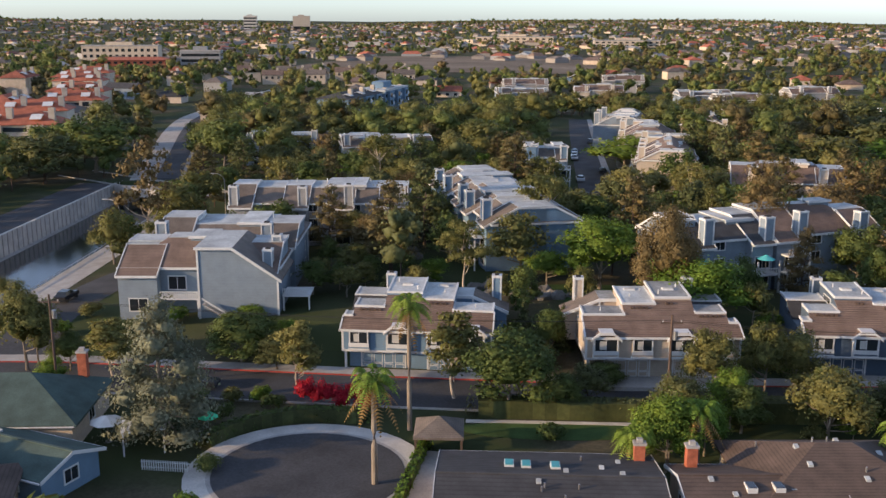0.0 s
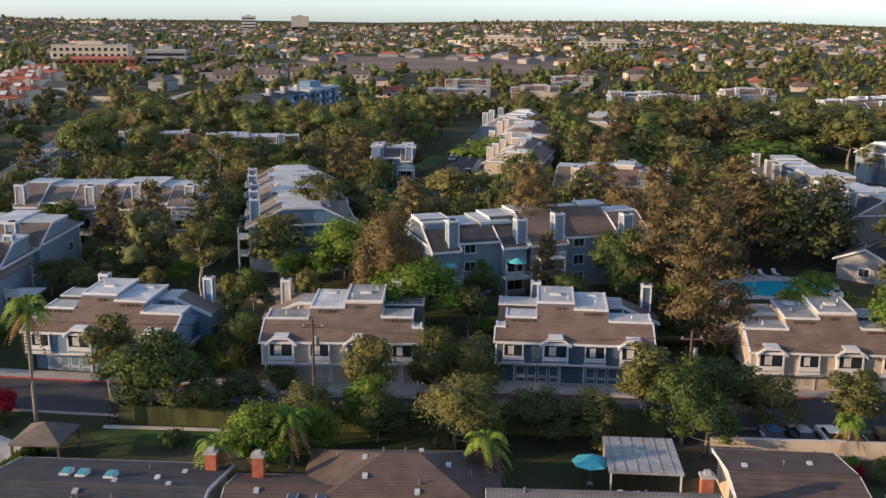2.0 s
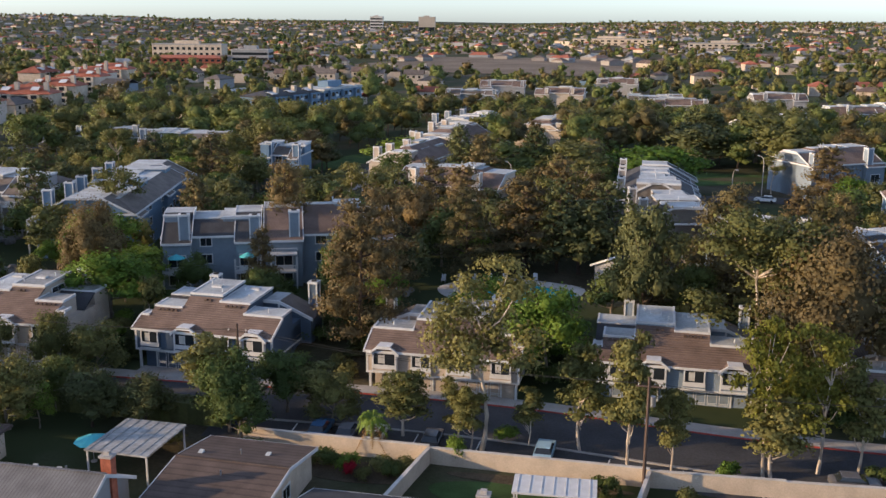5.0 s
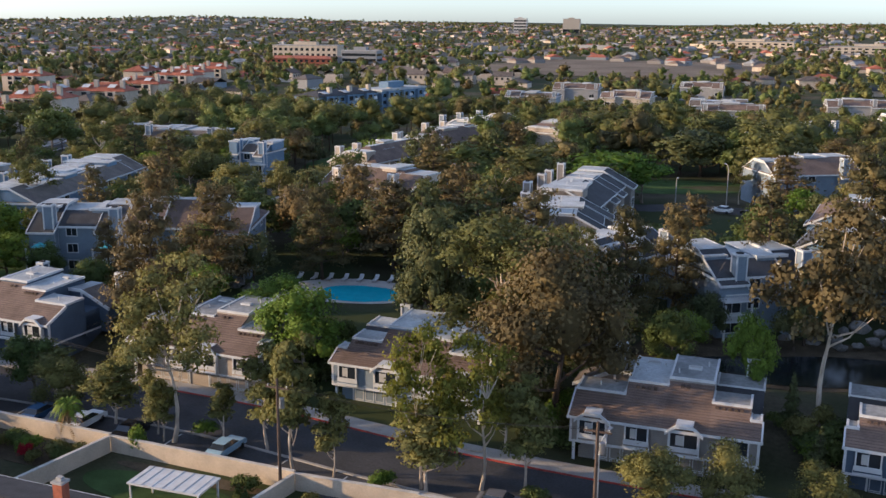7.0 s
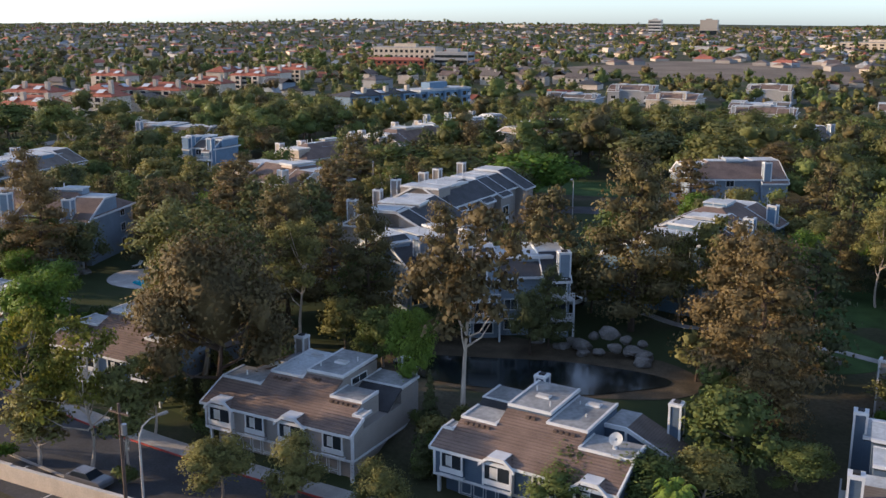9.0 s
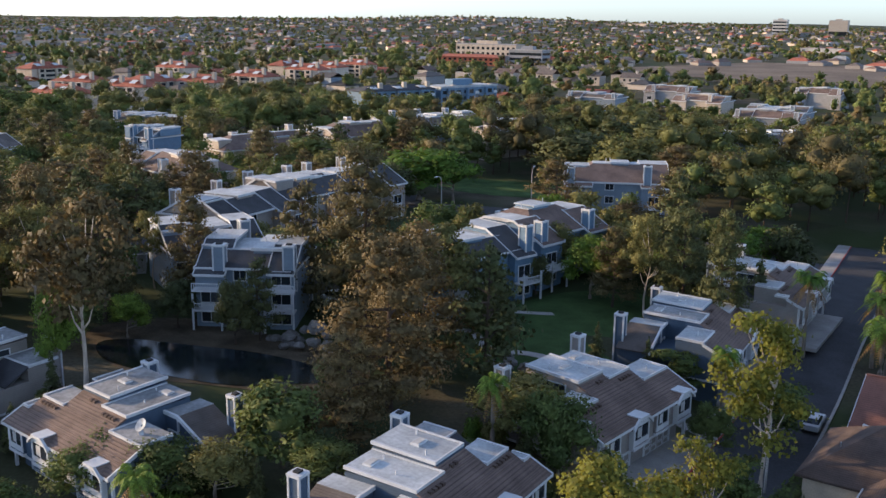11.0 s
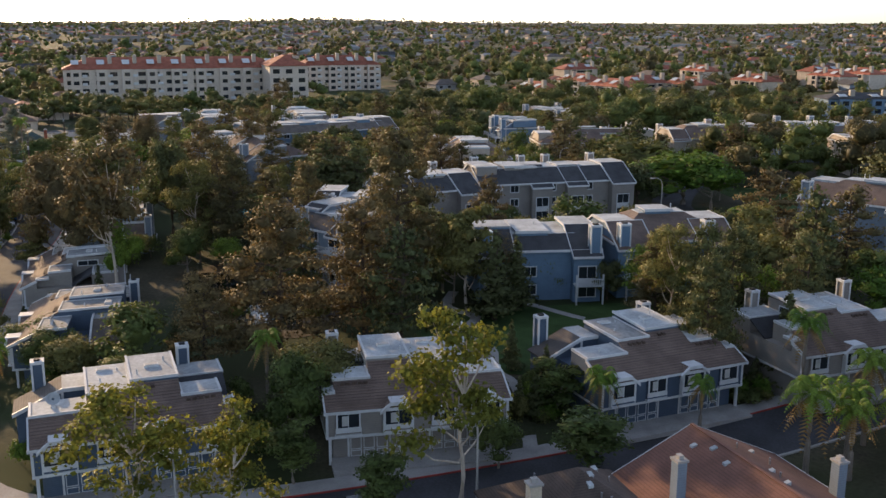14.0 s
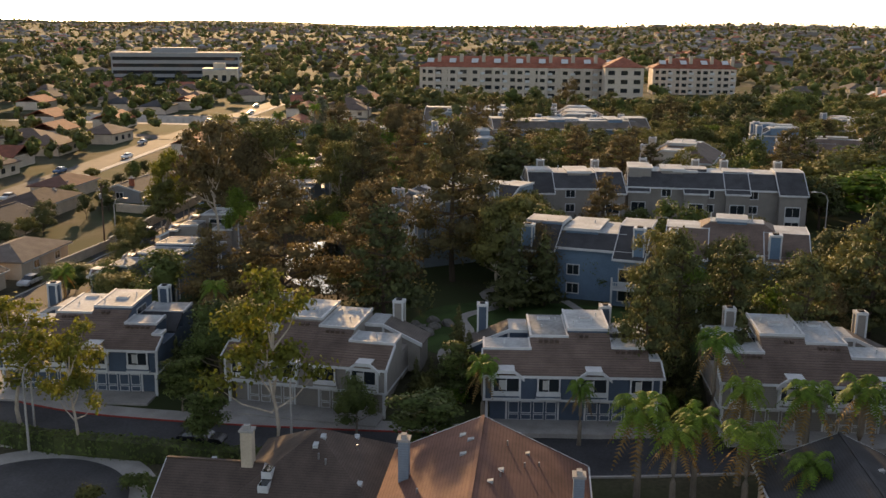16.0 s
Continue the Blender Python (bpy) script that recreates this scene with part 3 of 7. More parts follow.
TOWN = (  # chimneys, colour, patio end to the right, roofs, dish, label, height of the base, slide of the front
    ((-3.2, 112.4), (10.0, 113.4), "skyblue", True, ("roof_flat", "roof_flat"), False, "pale blue two-storey townhouse with white trim, flat upper roof", 0.65, -2.0),
    ((20.0, 113.0), (33.0, 115.2), "beige", False, ("roof_flat_dirty", "roof_flat"), False, "beige two-storey townhouse with brown tiled slope and white trim", 1.0, 1.35),
    ((49.0, 120.3), (62.3, 121.5), "navy", True, ("roof_flat", "roof_flat"), False, "navy blue two-storey townhouse with bright flat roof", 0.4, -2.3),
    ((71.5, 123.9), (84.7, 125.4), "beige", False, ("roof_flat_dirty", "roof_flat_dirty"), False, "beige two-storey townhouse with weathered flat roof", -0.3, 2.5),
    ((99.5, 130.0), (112.9, 131.6), "greyblue", True, ("roof_flat", "roof_flat"), False, "grey-blue two-storey townhouse with white flat roof", -0.45, -1.5),
    ((126.2, 129.6), (139.0, 131.6), "taupe", False, ("roof_flat_dirty", "roof_flat"), False, "taupe two-storey townhouse with stained flat roof", -0.75, -0.7),
    ((152.3, 135.5), (165.4, 136.7), "navy", True, ("roof_flat_dirty", "roof_flat_dirty"), True, "navy blue townhouse with satellite dish on the roof", -0.95, -2.4),
    ((181.9, 131.3), (178.9, 144.2), "navy", False, ("roof_flat", "roof_flat"), True, "blue townhouse at the street bend with pale flat roof", -0.75, 1.3),
    ((177.4, 158.9), (176.4, 172.1), "taupe", True, ("roof_flat", "roof_flat"), False, "taupe townhouse beside the garden path", -0.6, 0),
    ((175.4, 181.3), (171.9, 194.0), "navy", False, ("roof_flat", "roof_flat_dirty"), False, "navy blue townhouse with patio recess and white trim", -0.4, 2.0),
    ((172.1, 206.9), (169.3, 219.7), "taupe", True, ("roof_flat", "roof_flat"), False, "grey townhouse with white flat roof behind palms", 0.6, -1.0),
)
# ---------- condominium blocks and houses ----------
def hip(bm, x0, x1, y0, y1, z0, z1, over=0.5, inset=None):
    """A hipped roof over a rectangle."""
    x0, x1, y0, y1 = x0 - over, x1 + over, y0 - over, y1 + over
    d = min(x1 - x0, y1 - y0) / 2 if inset is None else inset
    if x1 - x0 >= y1 - y0:
        r = [(x0 + d, (y0 + y1) / 2), (x1 - d, (y0 + y1) / 2)]
    else:
        r = [((x0 + x1) / 2, y0 + d), ((x0 + x1) / 2, y1 - d)]
    e = [bm.verts.new(p) for p in ((x0, y0, z0), (x1, y0, z0), (x1, y1, z0), (x0, y1, z0))]
    l = [bm.verts.new((v.co.x, v.co.y, z0 - 0.22)) for v in e]
    t = [bm.verts.new((*p, z1)) for p in r]
    if x1 - x0 >= y1 - y0:
        fs = [(e[0], e[1], t[1], t[0]), (e[1], e[2], t[1]), (e[2], e[3], t[0], t[1]), (e[3], e[0], t[0])]
    else:
        fs = [(e[0], e[1], t[0]), (e[1], e[2], t[1], t[0]), (e[2], e[3], t[1]), (e[3], e[0], t[0], t[1])]
    for f in fs:
        bm.faces.new(f)
    for i in range(4):
        bm.faces.new((l[i], l[(i + 1) % 4], e[(i + 1) % 4], e[i]))
    bm.faces.new(l[::-1])
    return bm


def wall_window(parent, face, u, z, w, h, lim):
    """A window on one face (s, n, w, e) of a block with limits lim."""
    x0, x1, y0, y1 = lim
    turn = {"s": pose(u, y0, 0), "n": pose(u, y1, 0, 0, 0, 180), "w": pose(x0, u, 0, 0, 0, -90), "e": pose(x1, u, 0, 0, 0, 90)}[face]
    f = 0.13
    win = part("window", boxes((-w / 2 - f, -w / 2, -0.08, 0.0, z - f, z + h + f), (w / 2, w / 2 + f, -0.08, 0.0, z - f, z + h + f),
                               (-w / 2, w / 2, -0.08, 0.0, z + h, z + h + f), (-w / 2, w / 2, -0.1, 0.0, z - f, z), (-0.03, 0.03, -0.05, 0, z, z + h)),
               M["trim"], parent, "white window frame", turn)
    part("pane", boxes((-w / 2, w / 2, -0.03, -0.012, z, z + h)), M["glass"], win)


def cut_hip(bm, x0, x1, y0, y1, z0, z1, pitch, over=0.5):
    """A hipped roof cut off level at its top; gives back the limits of the flat."""
    d = (z1 - z0) / pitch
    x0, x1, y0, y1 = x0 - over, x1 + over, y0 - over, y1 + over
    lo = [bm.verts.new(p) for p in ((x0, y0, z0 - 0.2), (x1, y0, z0 - 0.2), (x1, y1, z0 - 0.2), (x0, y1, z0 - 0.2))]
    e = [bm.verts.new((v.co.x, v.co.y, z0)) for v in lo]
    lim = (x0 + d, x1 - d, y0 + d, y1 - d)
    t = [bm.verts.new(p) for p in ((lim[0], lim[2], z1), (lim[1], lim[2], z1), (lim[1], lim[3], z1), (lim[0], lim[3], z1))]
    for a, b in ((lo, e), (e, t)):
        for k in range(4):
            bm.faces.new((a[k], a[(k + 1) % 4], b[(k + 1) % 4], b[k]))
    bm.faces.new(lo[::-1]), bm.faces.new(t)
    return lim


def flat_cap(top, x0, x1, y0, y1, z, wall, flat_mat, h=0.7):
    """A raised pale flat roof with a white edge."""
    part("raised_wall", boxes((x0, x1, y0, y1, z - 1.4, z + h - 0.1)), wall, top)
    part("raised_flat", boxes((x0 - 0.15, x1 + 0.15, y0 - 0.15, y1 + 0.15, z + h - 0.098, z + h + 0.08)), M[flat_mat], top, "pale raised flat roof")
    f = part("cap_trim", boxes((x0 - 0.26, x1 + 0.26, y0 - 0.26, y0 - 0.152, z + h - 0.25, z + h + 0.14)), M["trim"], top, "white roof edge")
    return f


def condo(x, y, yaw, L, D, colour, eave=7.6, ridge=10.6, roof="tile_taupe", flats=2, chims=2, decks="s", wins="snew", seed=0, label="", storeys=3, flat_mat="roof_flat", z=None, back=0):
    """A block under a cut hipped roof, with gabled units stepping forward from it, boxed chimneys, raised pale caps, windows and railed decks."""
    R = random.Random(seed * 13 + int(x) + 3 * int(y))
    top = empty("condominium", pose(x, y, ground_z(x, y) if z is None else z, 0, 0, yaw), label, "apartment building", "condominium blocks")
    wall = M[colour]
    hx, hy = L / 2, D / 2
    if roof != "tile_brown":
        ridge -= 1.0
    part("wall", boxes((-hx, hx, -hy, hy, -1.5, eave - 0.1)), wall, top)
    bm = bmesh.new()
    fx0, fx1, fy0, fy1 = cut_hip(bm, -hx, hx, -hy, hy, eave, ridge, 0.52)
    part("roof", bm, M[roof], top, "shingled hip roof")
    part("flat_roof", boxes((fx0, fx1, fy0, fy1, ridge - 0.05, ridge + 0.09)), M[flat_mat], top, "pale flat top of the roof")
    e0, e1 = eave - 0.28, eave + 0.03
    part("eave_board", boxes((-hx - 0.55, hx + 0.55, -hy - 0.6, -hy - 0.502, e0, e1), (-hx - 0.55, hx + 0.55, hy + 0.502, hy + 0.6, e0, e1),
                             (-hx - 0.65, -hx - 0.552, -hy - 0.6, hy + 0.6, e0, e1), (hx + 0.552, hx + 0.65, -hy - 0.6, hy + 0.6, e0, e1)), M["trim"], top, "white eave board")
    for u in (-hx, hx) if wins else ():
        for v in (-hy, hy):
            part("corner_board", boxes((u - 0.12, u + 0.12, v - 0.12, v + 0.12, -1.5, eave - 0.28)), M["trim"], top)
    for k in range(max(1, flats - 1)):
        a = fx0 + (fx1 - fx0) * R.uniform(0.0, 0.75)
        flat_cap(top, a, a + R.uniform(3, 4.5), fy0 - R.uniform(0.2, 1.0), fy1 + R.uniform(-0.2, 1.0), ridge, wall, flat_mat, R.uniform(0.25, 0.5))
    for k in range(back):
        chimney(top, -hx + (k + 0.5) * L / back + (1.1 if k % 2 else -1.1), hy - 0.4, eave - 1, ridge + 1.4, wall, 0.6)
    n = max(2 if wins else 1, round(L / (8.0 if wins else 10.0)))
    w = L / n
    for k in range(n):
        for side in ((-1, 1) if k % 2 == 0 else (-1,)):
            far = side > 0
            uw = w * R.uniform(0.46, 0.62)
            c = -hx + (k + 0.5) * w + R.uniform(-0.6, 0.6)
            if k == 0:
                c = -hx + uw / 2 - 0.25
            elif k == n - 1:
                c = hx - uw / 2 + 0.25
            x0, x1 = c - uw / 2, c + uw / 2
            f = hy + (0.7 if far else R.uniform(1.0, 1.8))
            e = eave - R.uniform(0.1, 0.5)
            zu = ridge + (R.uniform(-0.9, 0.1) if roof == "tile_brown" else R.uniform(0.15, 0.95))
            slope = 0.52
            b = f - (zu - e) / slope
            bk = b - R.uniform(4.0, 6.0)
            q = [(side * f, -1.5), (side * f, e), (side * b, zu - 0.15), (side * bk, zu - 0.15), (side * bk, -1.5)]
            part("wall", prism(bmesh.new(), q, x0, x1), wall, top)
            o = 0.45
            part("roof", prism(bmesh.new(), [(side * (f + o), e - o * slope), (side * b, zu), (side * b, zu - 0.2), (side * (f + o), e - o * slope - 0.2)], x0 - 0.1, x1 + 0.1), M[roof], top, "shingled slope of a projecting unit")
            part("flat_roof", boxes((x0 - 0.1, x1 + 0.1, min(side * b, side * bk), max(side * b, side * bk), zu - 0.148, zu + 0.05)), M[flat_mat], top, "pale flat roof")
            bm = bmesh.new()
            for u in (x0 - 0.22, x1 + 0.102):
                prism(bm, [(side * (f + o + 0.04), e - o * slope - 0.26), (side * b, zu - 0.24), (side * bk, zu - 0.24), (side * bk, zu + 0.1), (side * b, zu + 0.1), (side * (f + o + 0.04), e - o * slope + 0.06)], u, u + 0.12)
            part("rake_trim", bm, M["trim"], top, "white raked trim")
            ya, yb = sorted((side * (f + o + 0.002), side * (f + o + 0.1)))
            part("eave_board", boxes((x0 - 0.1, x1 + 0.1, ya, yb, e - o * slope - 0.28, e - o * slope + 0.03)), M["trim"], top)
            if chims and not far:
                chimney(top, c + uw * R.choice((-0.3, 0.3)), side * (f - 0.9), e - 3, zu + R.uniform(0.6, 1.1), wall, 0.68)
            lim = (x0, x1, -f, f)
            for s in range(storeys):
                z0 = 0.7 + s * 2.55
                if z0 + 1.5 > e:
                    continue
                wall_window(top, "n" if far else "s", c, z0, 2.3 if not far else 1.6, 1.6 if not far else 1.3, lim)
                if s and not far:
                    part("spandrel", boxes((c - 1.28, c + 1.28, -f - 0.06, -f, z0 - 0.83, z0 - 0.14)), M["trim"], top, "white panel between the windows")
            if decks and not far:
                for s in range(1, storeys):
                    z0 = s * 2.55 - 0.1
                    if z0 + 2 > e:
                        continue
                    dk = part("balcony", boxes((c - 1.9, c + 1.9, -f - 1.7, -f, z0, z0 + 0.2)), M["trim"], top, "white railed balcony")
                    part("rail", boxes((c - 1.9, c + 1.9, -f - 1.72, -f - 1.6, z0 + 1.0, z0 + 1.1)), M["trim"], dk, "white top rail")
                    bm = bmesh.new()
                    for q in range(14):
                        block(bm, c - 1.86 + q * 0.286 - 0.04, c - 1.86 + q * 0.286 + 0.04, -f - 1.69, -f - 1.63, z0 + 0.2, z0 + 1.0)
                    part("railing", bm, M["trim"], dk, "white pickets")["kind"] = "stuff"
                for xx in (c - 1.8, c + 1.8):
                    part("deck_post", boxes((xx - 0.11, xx + 0.11, -f - 1.75, -f - 1.53, -1.5, e - 2.4)), M["trim"], top)
        # windows of the main block between the units
        for s in range(storeys):
            z0 = 0.8 + s * 2.55
            if z0 + 1.3 > eave:
                continue
            u = -hx + (k + 0.5) * w + w * 0.36
            if abs(u) < hx - 1 and wins:
                wall_window(top, "s", u, z0, 1.5, 1.25, (-hx, hx, -hy, hy))
            if "n" in wins:
                wall_window(top, "n", -hx + (k + 0.5) * w + w * 0.3, z0, 1.5, 1.25, (-hx, hx, -hy, hy))
            if k == 0:
                for face in "we":
                    if face in wins:
                        wall_window(top, face, -hy * 0.45, z0, 1.4, 1.2, (-hx, hx, -hy, hy))
                        wall_window(top, face, hy * 0.5, z0, 1.4, 1.2, (-hx, hx, -hy, hy))
        for q in range(1 if wins else 0):
            px = R.uniform(fx0, fx1)
            part("vent_pipe", tube(bmesh.new(), [(px, (fy0 + fy1) / 2 + q * 0.4, ridge), (px, (fy0 + fy1) / 2 + q * 0.4, ridge + 1.0)], [0.07, 0.07], 5), M["trim"], top, "white vent pipe")
    return top
# ---------- trees ----------
def ball_shape(sub):
    bm = bmesh.new()
    bmesh.ops.create_icosphere(bm, subdivisions=sub, radius=1.0)
    bm.verts.ensure_lookup_table()
    out = np.array([v.co[:] for v in bm.verts]), np.array([[v.index for v in f.verts] for f in bm.faces])
    bm.free()
    return out


BALL = {1: ball_shape(1), 2: ball_shape(2)}


def quads_mesh(name, centres, normals, sizes, material, gen, bend=0.35, round_to=None, masses=None, sub=2, swell=0.74):
    """Many small leaf sprays: quads folded along the middle, each at its centre, facing its normal,
    over uneven close masses of inner foliage (cx, cy, cz, rx, ry, rz)."""
    n = len(centres)
    up = gen.normal(size=(n, 3))
    t = np.cross(normals, up)
    t /= np.linalg.norm(t, axis=1)[:, None] + 1e-9
    b = np.cross(normals, t)
    s = sizes[:, None]
    asp = gen.uniform(0.55, 1.0, (n, 1))
    mid0, mid1 = centres - b * s * 0.9, centres + b * s * 0.9
    l = centres - t * s * asp - normals * s * bend
    r = centres + t * s * asp - normals * s * bend
    verts = np.stack([mid0, r, mid1, l], 1).reshape(-1, 3)
    idx = np.arange(n)[:, None] * 4
    tri = np.concatenate([idx + [0, 1, 2], idx + [0, 2, 3]], 1).reshape(-1, 3)
    vn = (normals if round_to is None else round_to * 0.8 + normals * 0.45)
    vn = np.repeat(vn, 4, axis=0)
    if masses is not None and len(masses):
        m = np.array(masses)
        v0, f0 = BALL[sub]
        jit = swell * gen.uniform(0.78, 1.16, (len(m), len(v0), 1))
        mv = m[:, None, :3] + v0[None] * m[:, None, 3:] * jit
        mf = f0[None] + (np.arange(len(m)) * len(v0))[:, None, None] + len(verts)
        verts = np.concatenate([verts, mv.reshape(-1, 3)])
        tri = np.concatenate([tri, mf.reshape(-1, 3)])
        vn = np.concatenate([vn, (v0[None] + gen.normal(size=mv.shape) * 0.35).reshape(-1, 3)])
    vn /= np.linalg.norm(vn, axis=1)[:, None] + 1e-9
    me = bpy.data.meshes.new(name)
    me.vertices.add(len(verts))
    me.vertices.foreach_set("co", verts.astype(np.float32).ravel())
    me.loops.add(3 * len(tri))
    me.loops.foreach_set("vertex_index", tri.astype(np.int32).ravel())
    me.polygons.add(len(tri))
    me.polygons.foreach_set("loop_start", (np.arange(len(tri)) * 3).astype(np.int32))
    me.polygons.foreach_set("loop_total", np.full(len(tri), 3, np.int32))
    me.update(calc_edges=True)
    me.materials.append(material)
    if round_to is not None:  # sprays shade with the clump that they belong to
        me.polygons.foreach_set("use_smooth", np.ones(len(tri), bool))
        me.normals_split_custom_set_from_vertices(vn.astype(np.float32))
    return me


def lobe_points(lobes, count, gen, fill=0.35):
    """Points on and inside the shells of ellipsoid lobes (cx, cy, cz, rx, ry, rz), with their outward ways."""
    lobes = np.array(lobes)
    weight = lobes[:, 3] * lobes[:, 4] + lobes[:, 3] * lobes[:, 5]
    pick = gen.choice(len(lobes), count, p=weight / weight.sum())
    d = gen.normal(size=(count, 3))
    d /= np.linalg.norm(d, axis=1)[:, None]
    d[:, 2] = np.where(d[:, 2] < -0.35, -d[:, 2], d[:, 2])
    rad = 1 - fill * gen.random(count) ** 1.6 + 0.15 * gen.normal(size=count)
    c, r = lobes[pick, :3], lobes[pick, 3:]
    return c + d * r * rad[:, None], d


def make_lobes(kind, h, r, gen):
    L = []
    if kind == "round":
        L.append((0, 0, h * 0.54, r * 0.74, r * 0.74, h * 0.33))
        for k in range(15):
            a, e = gen.uniform(0, 6.28), gen.uniform(0.0, 1.0)
            q = r * (0.64 if e < 0.62 else 0.36)
            L.append((q * math.cos(a), q * math.sin(a), h * (0.28 + 0.55 * e), r * gen.uniform(0.24, 0.42), r * gen.uniform(0.24, 0.42), h * gen.uniform(0.09, 0.16)))
    elif kind == "open":
        for k in range(24):
            a, e = gen.uniform(0, 6.28), gen.random()
            q = r * gen.uniform(0.15, 0.82) * (1 - 0.45 * e)
            L.append((q * math.cos(a), q * math.sin(a), h * (0.40 + 0.52 * e), r * gen.uniform(0.16, 0.34), r * gen.uniform(0.16, 0.34), h * gen.uniform(0.045, 0.10)))
    elif kind == "pine":
        for k in range(24):
            e = (k + 0.5) / 24
            a = k * 2.4 + gen.uniform(-0.4, 0.4)
            q = r * (0.60 - 0.46 * e * e) * gen.uniform(0.6, 1.2)
            L.append((q * math.cos(a), q * math.sin(a), h * (0.15 + 0.78 * e), r * (0.50 - 0.24 * e), r * (0.50 - 0.24 * e), h * gen.uniform(0.05, 0.09)))
    elif kind == "full":
        for k in range(26):
            e = (k + 0.5) / 26
            a = k * 2.4 + gen.uniform(-0.5, 0.5)
            q = r * (0.66 * (1 - e) ** 0.6) * gen.uniform(0.55, 1.1)
            L.append((q * math.cos(a), q * math.sin(a), h * (0.08 + 0.84 * e), r * (0.44 - 0.22 * e), r * (0.44 - 0.22 * e), h * gen.uniform(0.06, 0.11)))
    elif kind == "column":
        for k in range(16):
            e = (k + 0.5) / 16
            a = gen.uniform(0, 6.28)
            q = r * gen.uniform(0.25, 0.62)
            w = r * gen.uniform(0.34, 0.6) * (1.1 - 0.6 * abs(e - 0.45))
            L.append((q * math.cos(a), q * math.sin(a), h * (0.34 + 0.60 * e), w, w, h * gen.uniform(0.05, 0.09)))
    elif kind == "cone":
        for k in range(14):
            e = (k + 0.5) / 14
            a = k * 2.4
            q = r * 0.4 * (1 - e)
            L.append((q * math.cos(a), q * math.sin(a), h * (0.06 + 0.9 * e), r * (0.85 - 0.7 * e), r * (0.85 - 0.7 * e), h * 0.07))
    elif kind == "shrub":
        for k in range(7):
            a = gen.uniform(0, 6.28)
            q = r * gen.uniform(0.1, 0.6)
            L.append((q * math.cos(a), q * math.sin(a), h * gen.uniform(0.35, 0.65), r * gen.uniform(0.35, 0.55), r * gen.uniform(0.35, 0.55), h * gen.uniform(0.25, 0.38)))
    return L


def tree_proto(kind, h, r, foliage, bark, count, size, seed, fill=0.35):
    """Meshes (trunk, crown) of one tree form."""
    gen = np.random.default_rng(seed)
    lobes = make_lobes(kind, h, r, gen)
    pts, d = lobe_points(lobes, count, gen, fill)
    nrm = d + gen.normal(size=d.shape) * 0.55
    nrm /= np.linalg.norm(nrm, axis=1)[:, None]
    sz = size * gen.uniform(0.6, 1.3, count)
    crown = quads_mesh("crown", pts, nrm, sz, M[foliage], gen, round_to=d, masses=None if kind == "open" else lobes, swell=(0.42 if kind in ("pine", "column") else 0.52), sub=2 if count > 2400 else 1)
    bm = bmesh.new()
    base = max(0.10, h * {"open": 0.0125, "column": 0.0125}.get(kind, 0.018))
    lean = gen.uniform(-0.06, 0.06, 2) * h
    th = h * {"round": 0.55, "open": 0.62, "pine": 0.93, "column": 0.8, "full": 0.85, "cone": 0.9, "shrub": 0.4}[kind]
    trunk = [(lean[0] * e * e + (0.03 if kind in ("open", "column") else 0.012) * h * math.sin(5 * e), lean[1] * e * e, th * e - 0.3) for e in np.linspace(0, 1, 7)]
    tube(bm, trunk, [base * (1.25 - 1.0 * e) for e in np.linspace(0, 1, 7)], 7)
    if kind != "shrub":
        for c in lobes[: (12 if kind != "pine" else 24)]:
            z0 = min(max(c[2] - h * (0.16 if kind != "pine" else 0.02), h * 0.2), th - 0.3)
            e = z0 / th
            s = Vector((lean[0] * e * e, lean[1] * e * e, z0))
            t = Vector((c[0], c[1], c[2]))
            mid = s.lerp(t, 0.55) + Vector((0, 0, -0.03 * h if kind != "pine" else 0.01 * h))
            tube(bm, [s, mid, t], [base * 0.5, base * 0.33, base * 0.1], 5)
    me = mesh_of(bm, "trunk", M[bark])
    return me, crown


PROTO = {}


def hash_seed(s):
    return sum((i + 1) * ord(c) for i, c in enumerate(s)) % 9973


def proto(kind, foliage, bark, variants=3, count=1500, size=0.34, h=10.0, r=4.0, fill=0.35):
    """Forms of one kind: fine ones for trees that stand out, plainer ones for the planting between."""
    for v in range(variants):
        for fine in (True, False):
            c, s = (int(count * 2.8), size * 0.48) if fine else (int(count * 0.95), size * 0.74)
            PROTO[(kind, foliage, fine, v)] = tree_proto(kind, h, r, foliage, bark, c, s, hash_seed(kind + foliage) + v, fill) + (h, r)


KINDS = {  # name, label, category
    "full": ("silver_tree", "tree with an uneven crown down to the ground", "tree"),
    "round": ("broadleaf_tree", "broadleaf tree with a dense rounded crown", "tree"),
    "open": ("eucalyptus_tree", "eucalyptus tree with pale limbs and airy crown", "tree"),
    "pine": ("pine_tree", "tall pine tree with layered drooping crown", "tree"),
    "column": ("column_tree", "narrow upright street tree", "tree"),
    "cone": ("cypress_tree", "pointed dark evergreen", "tree"),
    "shrub": ("shrub", "leafy garden shrub", "shrub")}
SHADE = {"leaf_green": "deep green", "leaf_bright": "bright green", "leaf_olive": "olive green", "leaf_brown": "russet brown", "leaf_dark": "dark green", "leaf_pine": "brownish green",
         "leaf_grey": "silvery grey", "leaf_yellow": "yellow-green", "leaf_red": "red flowering"}


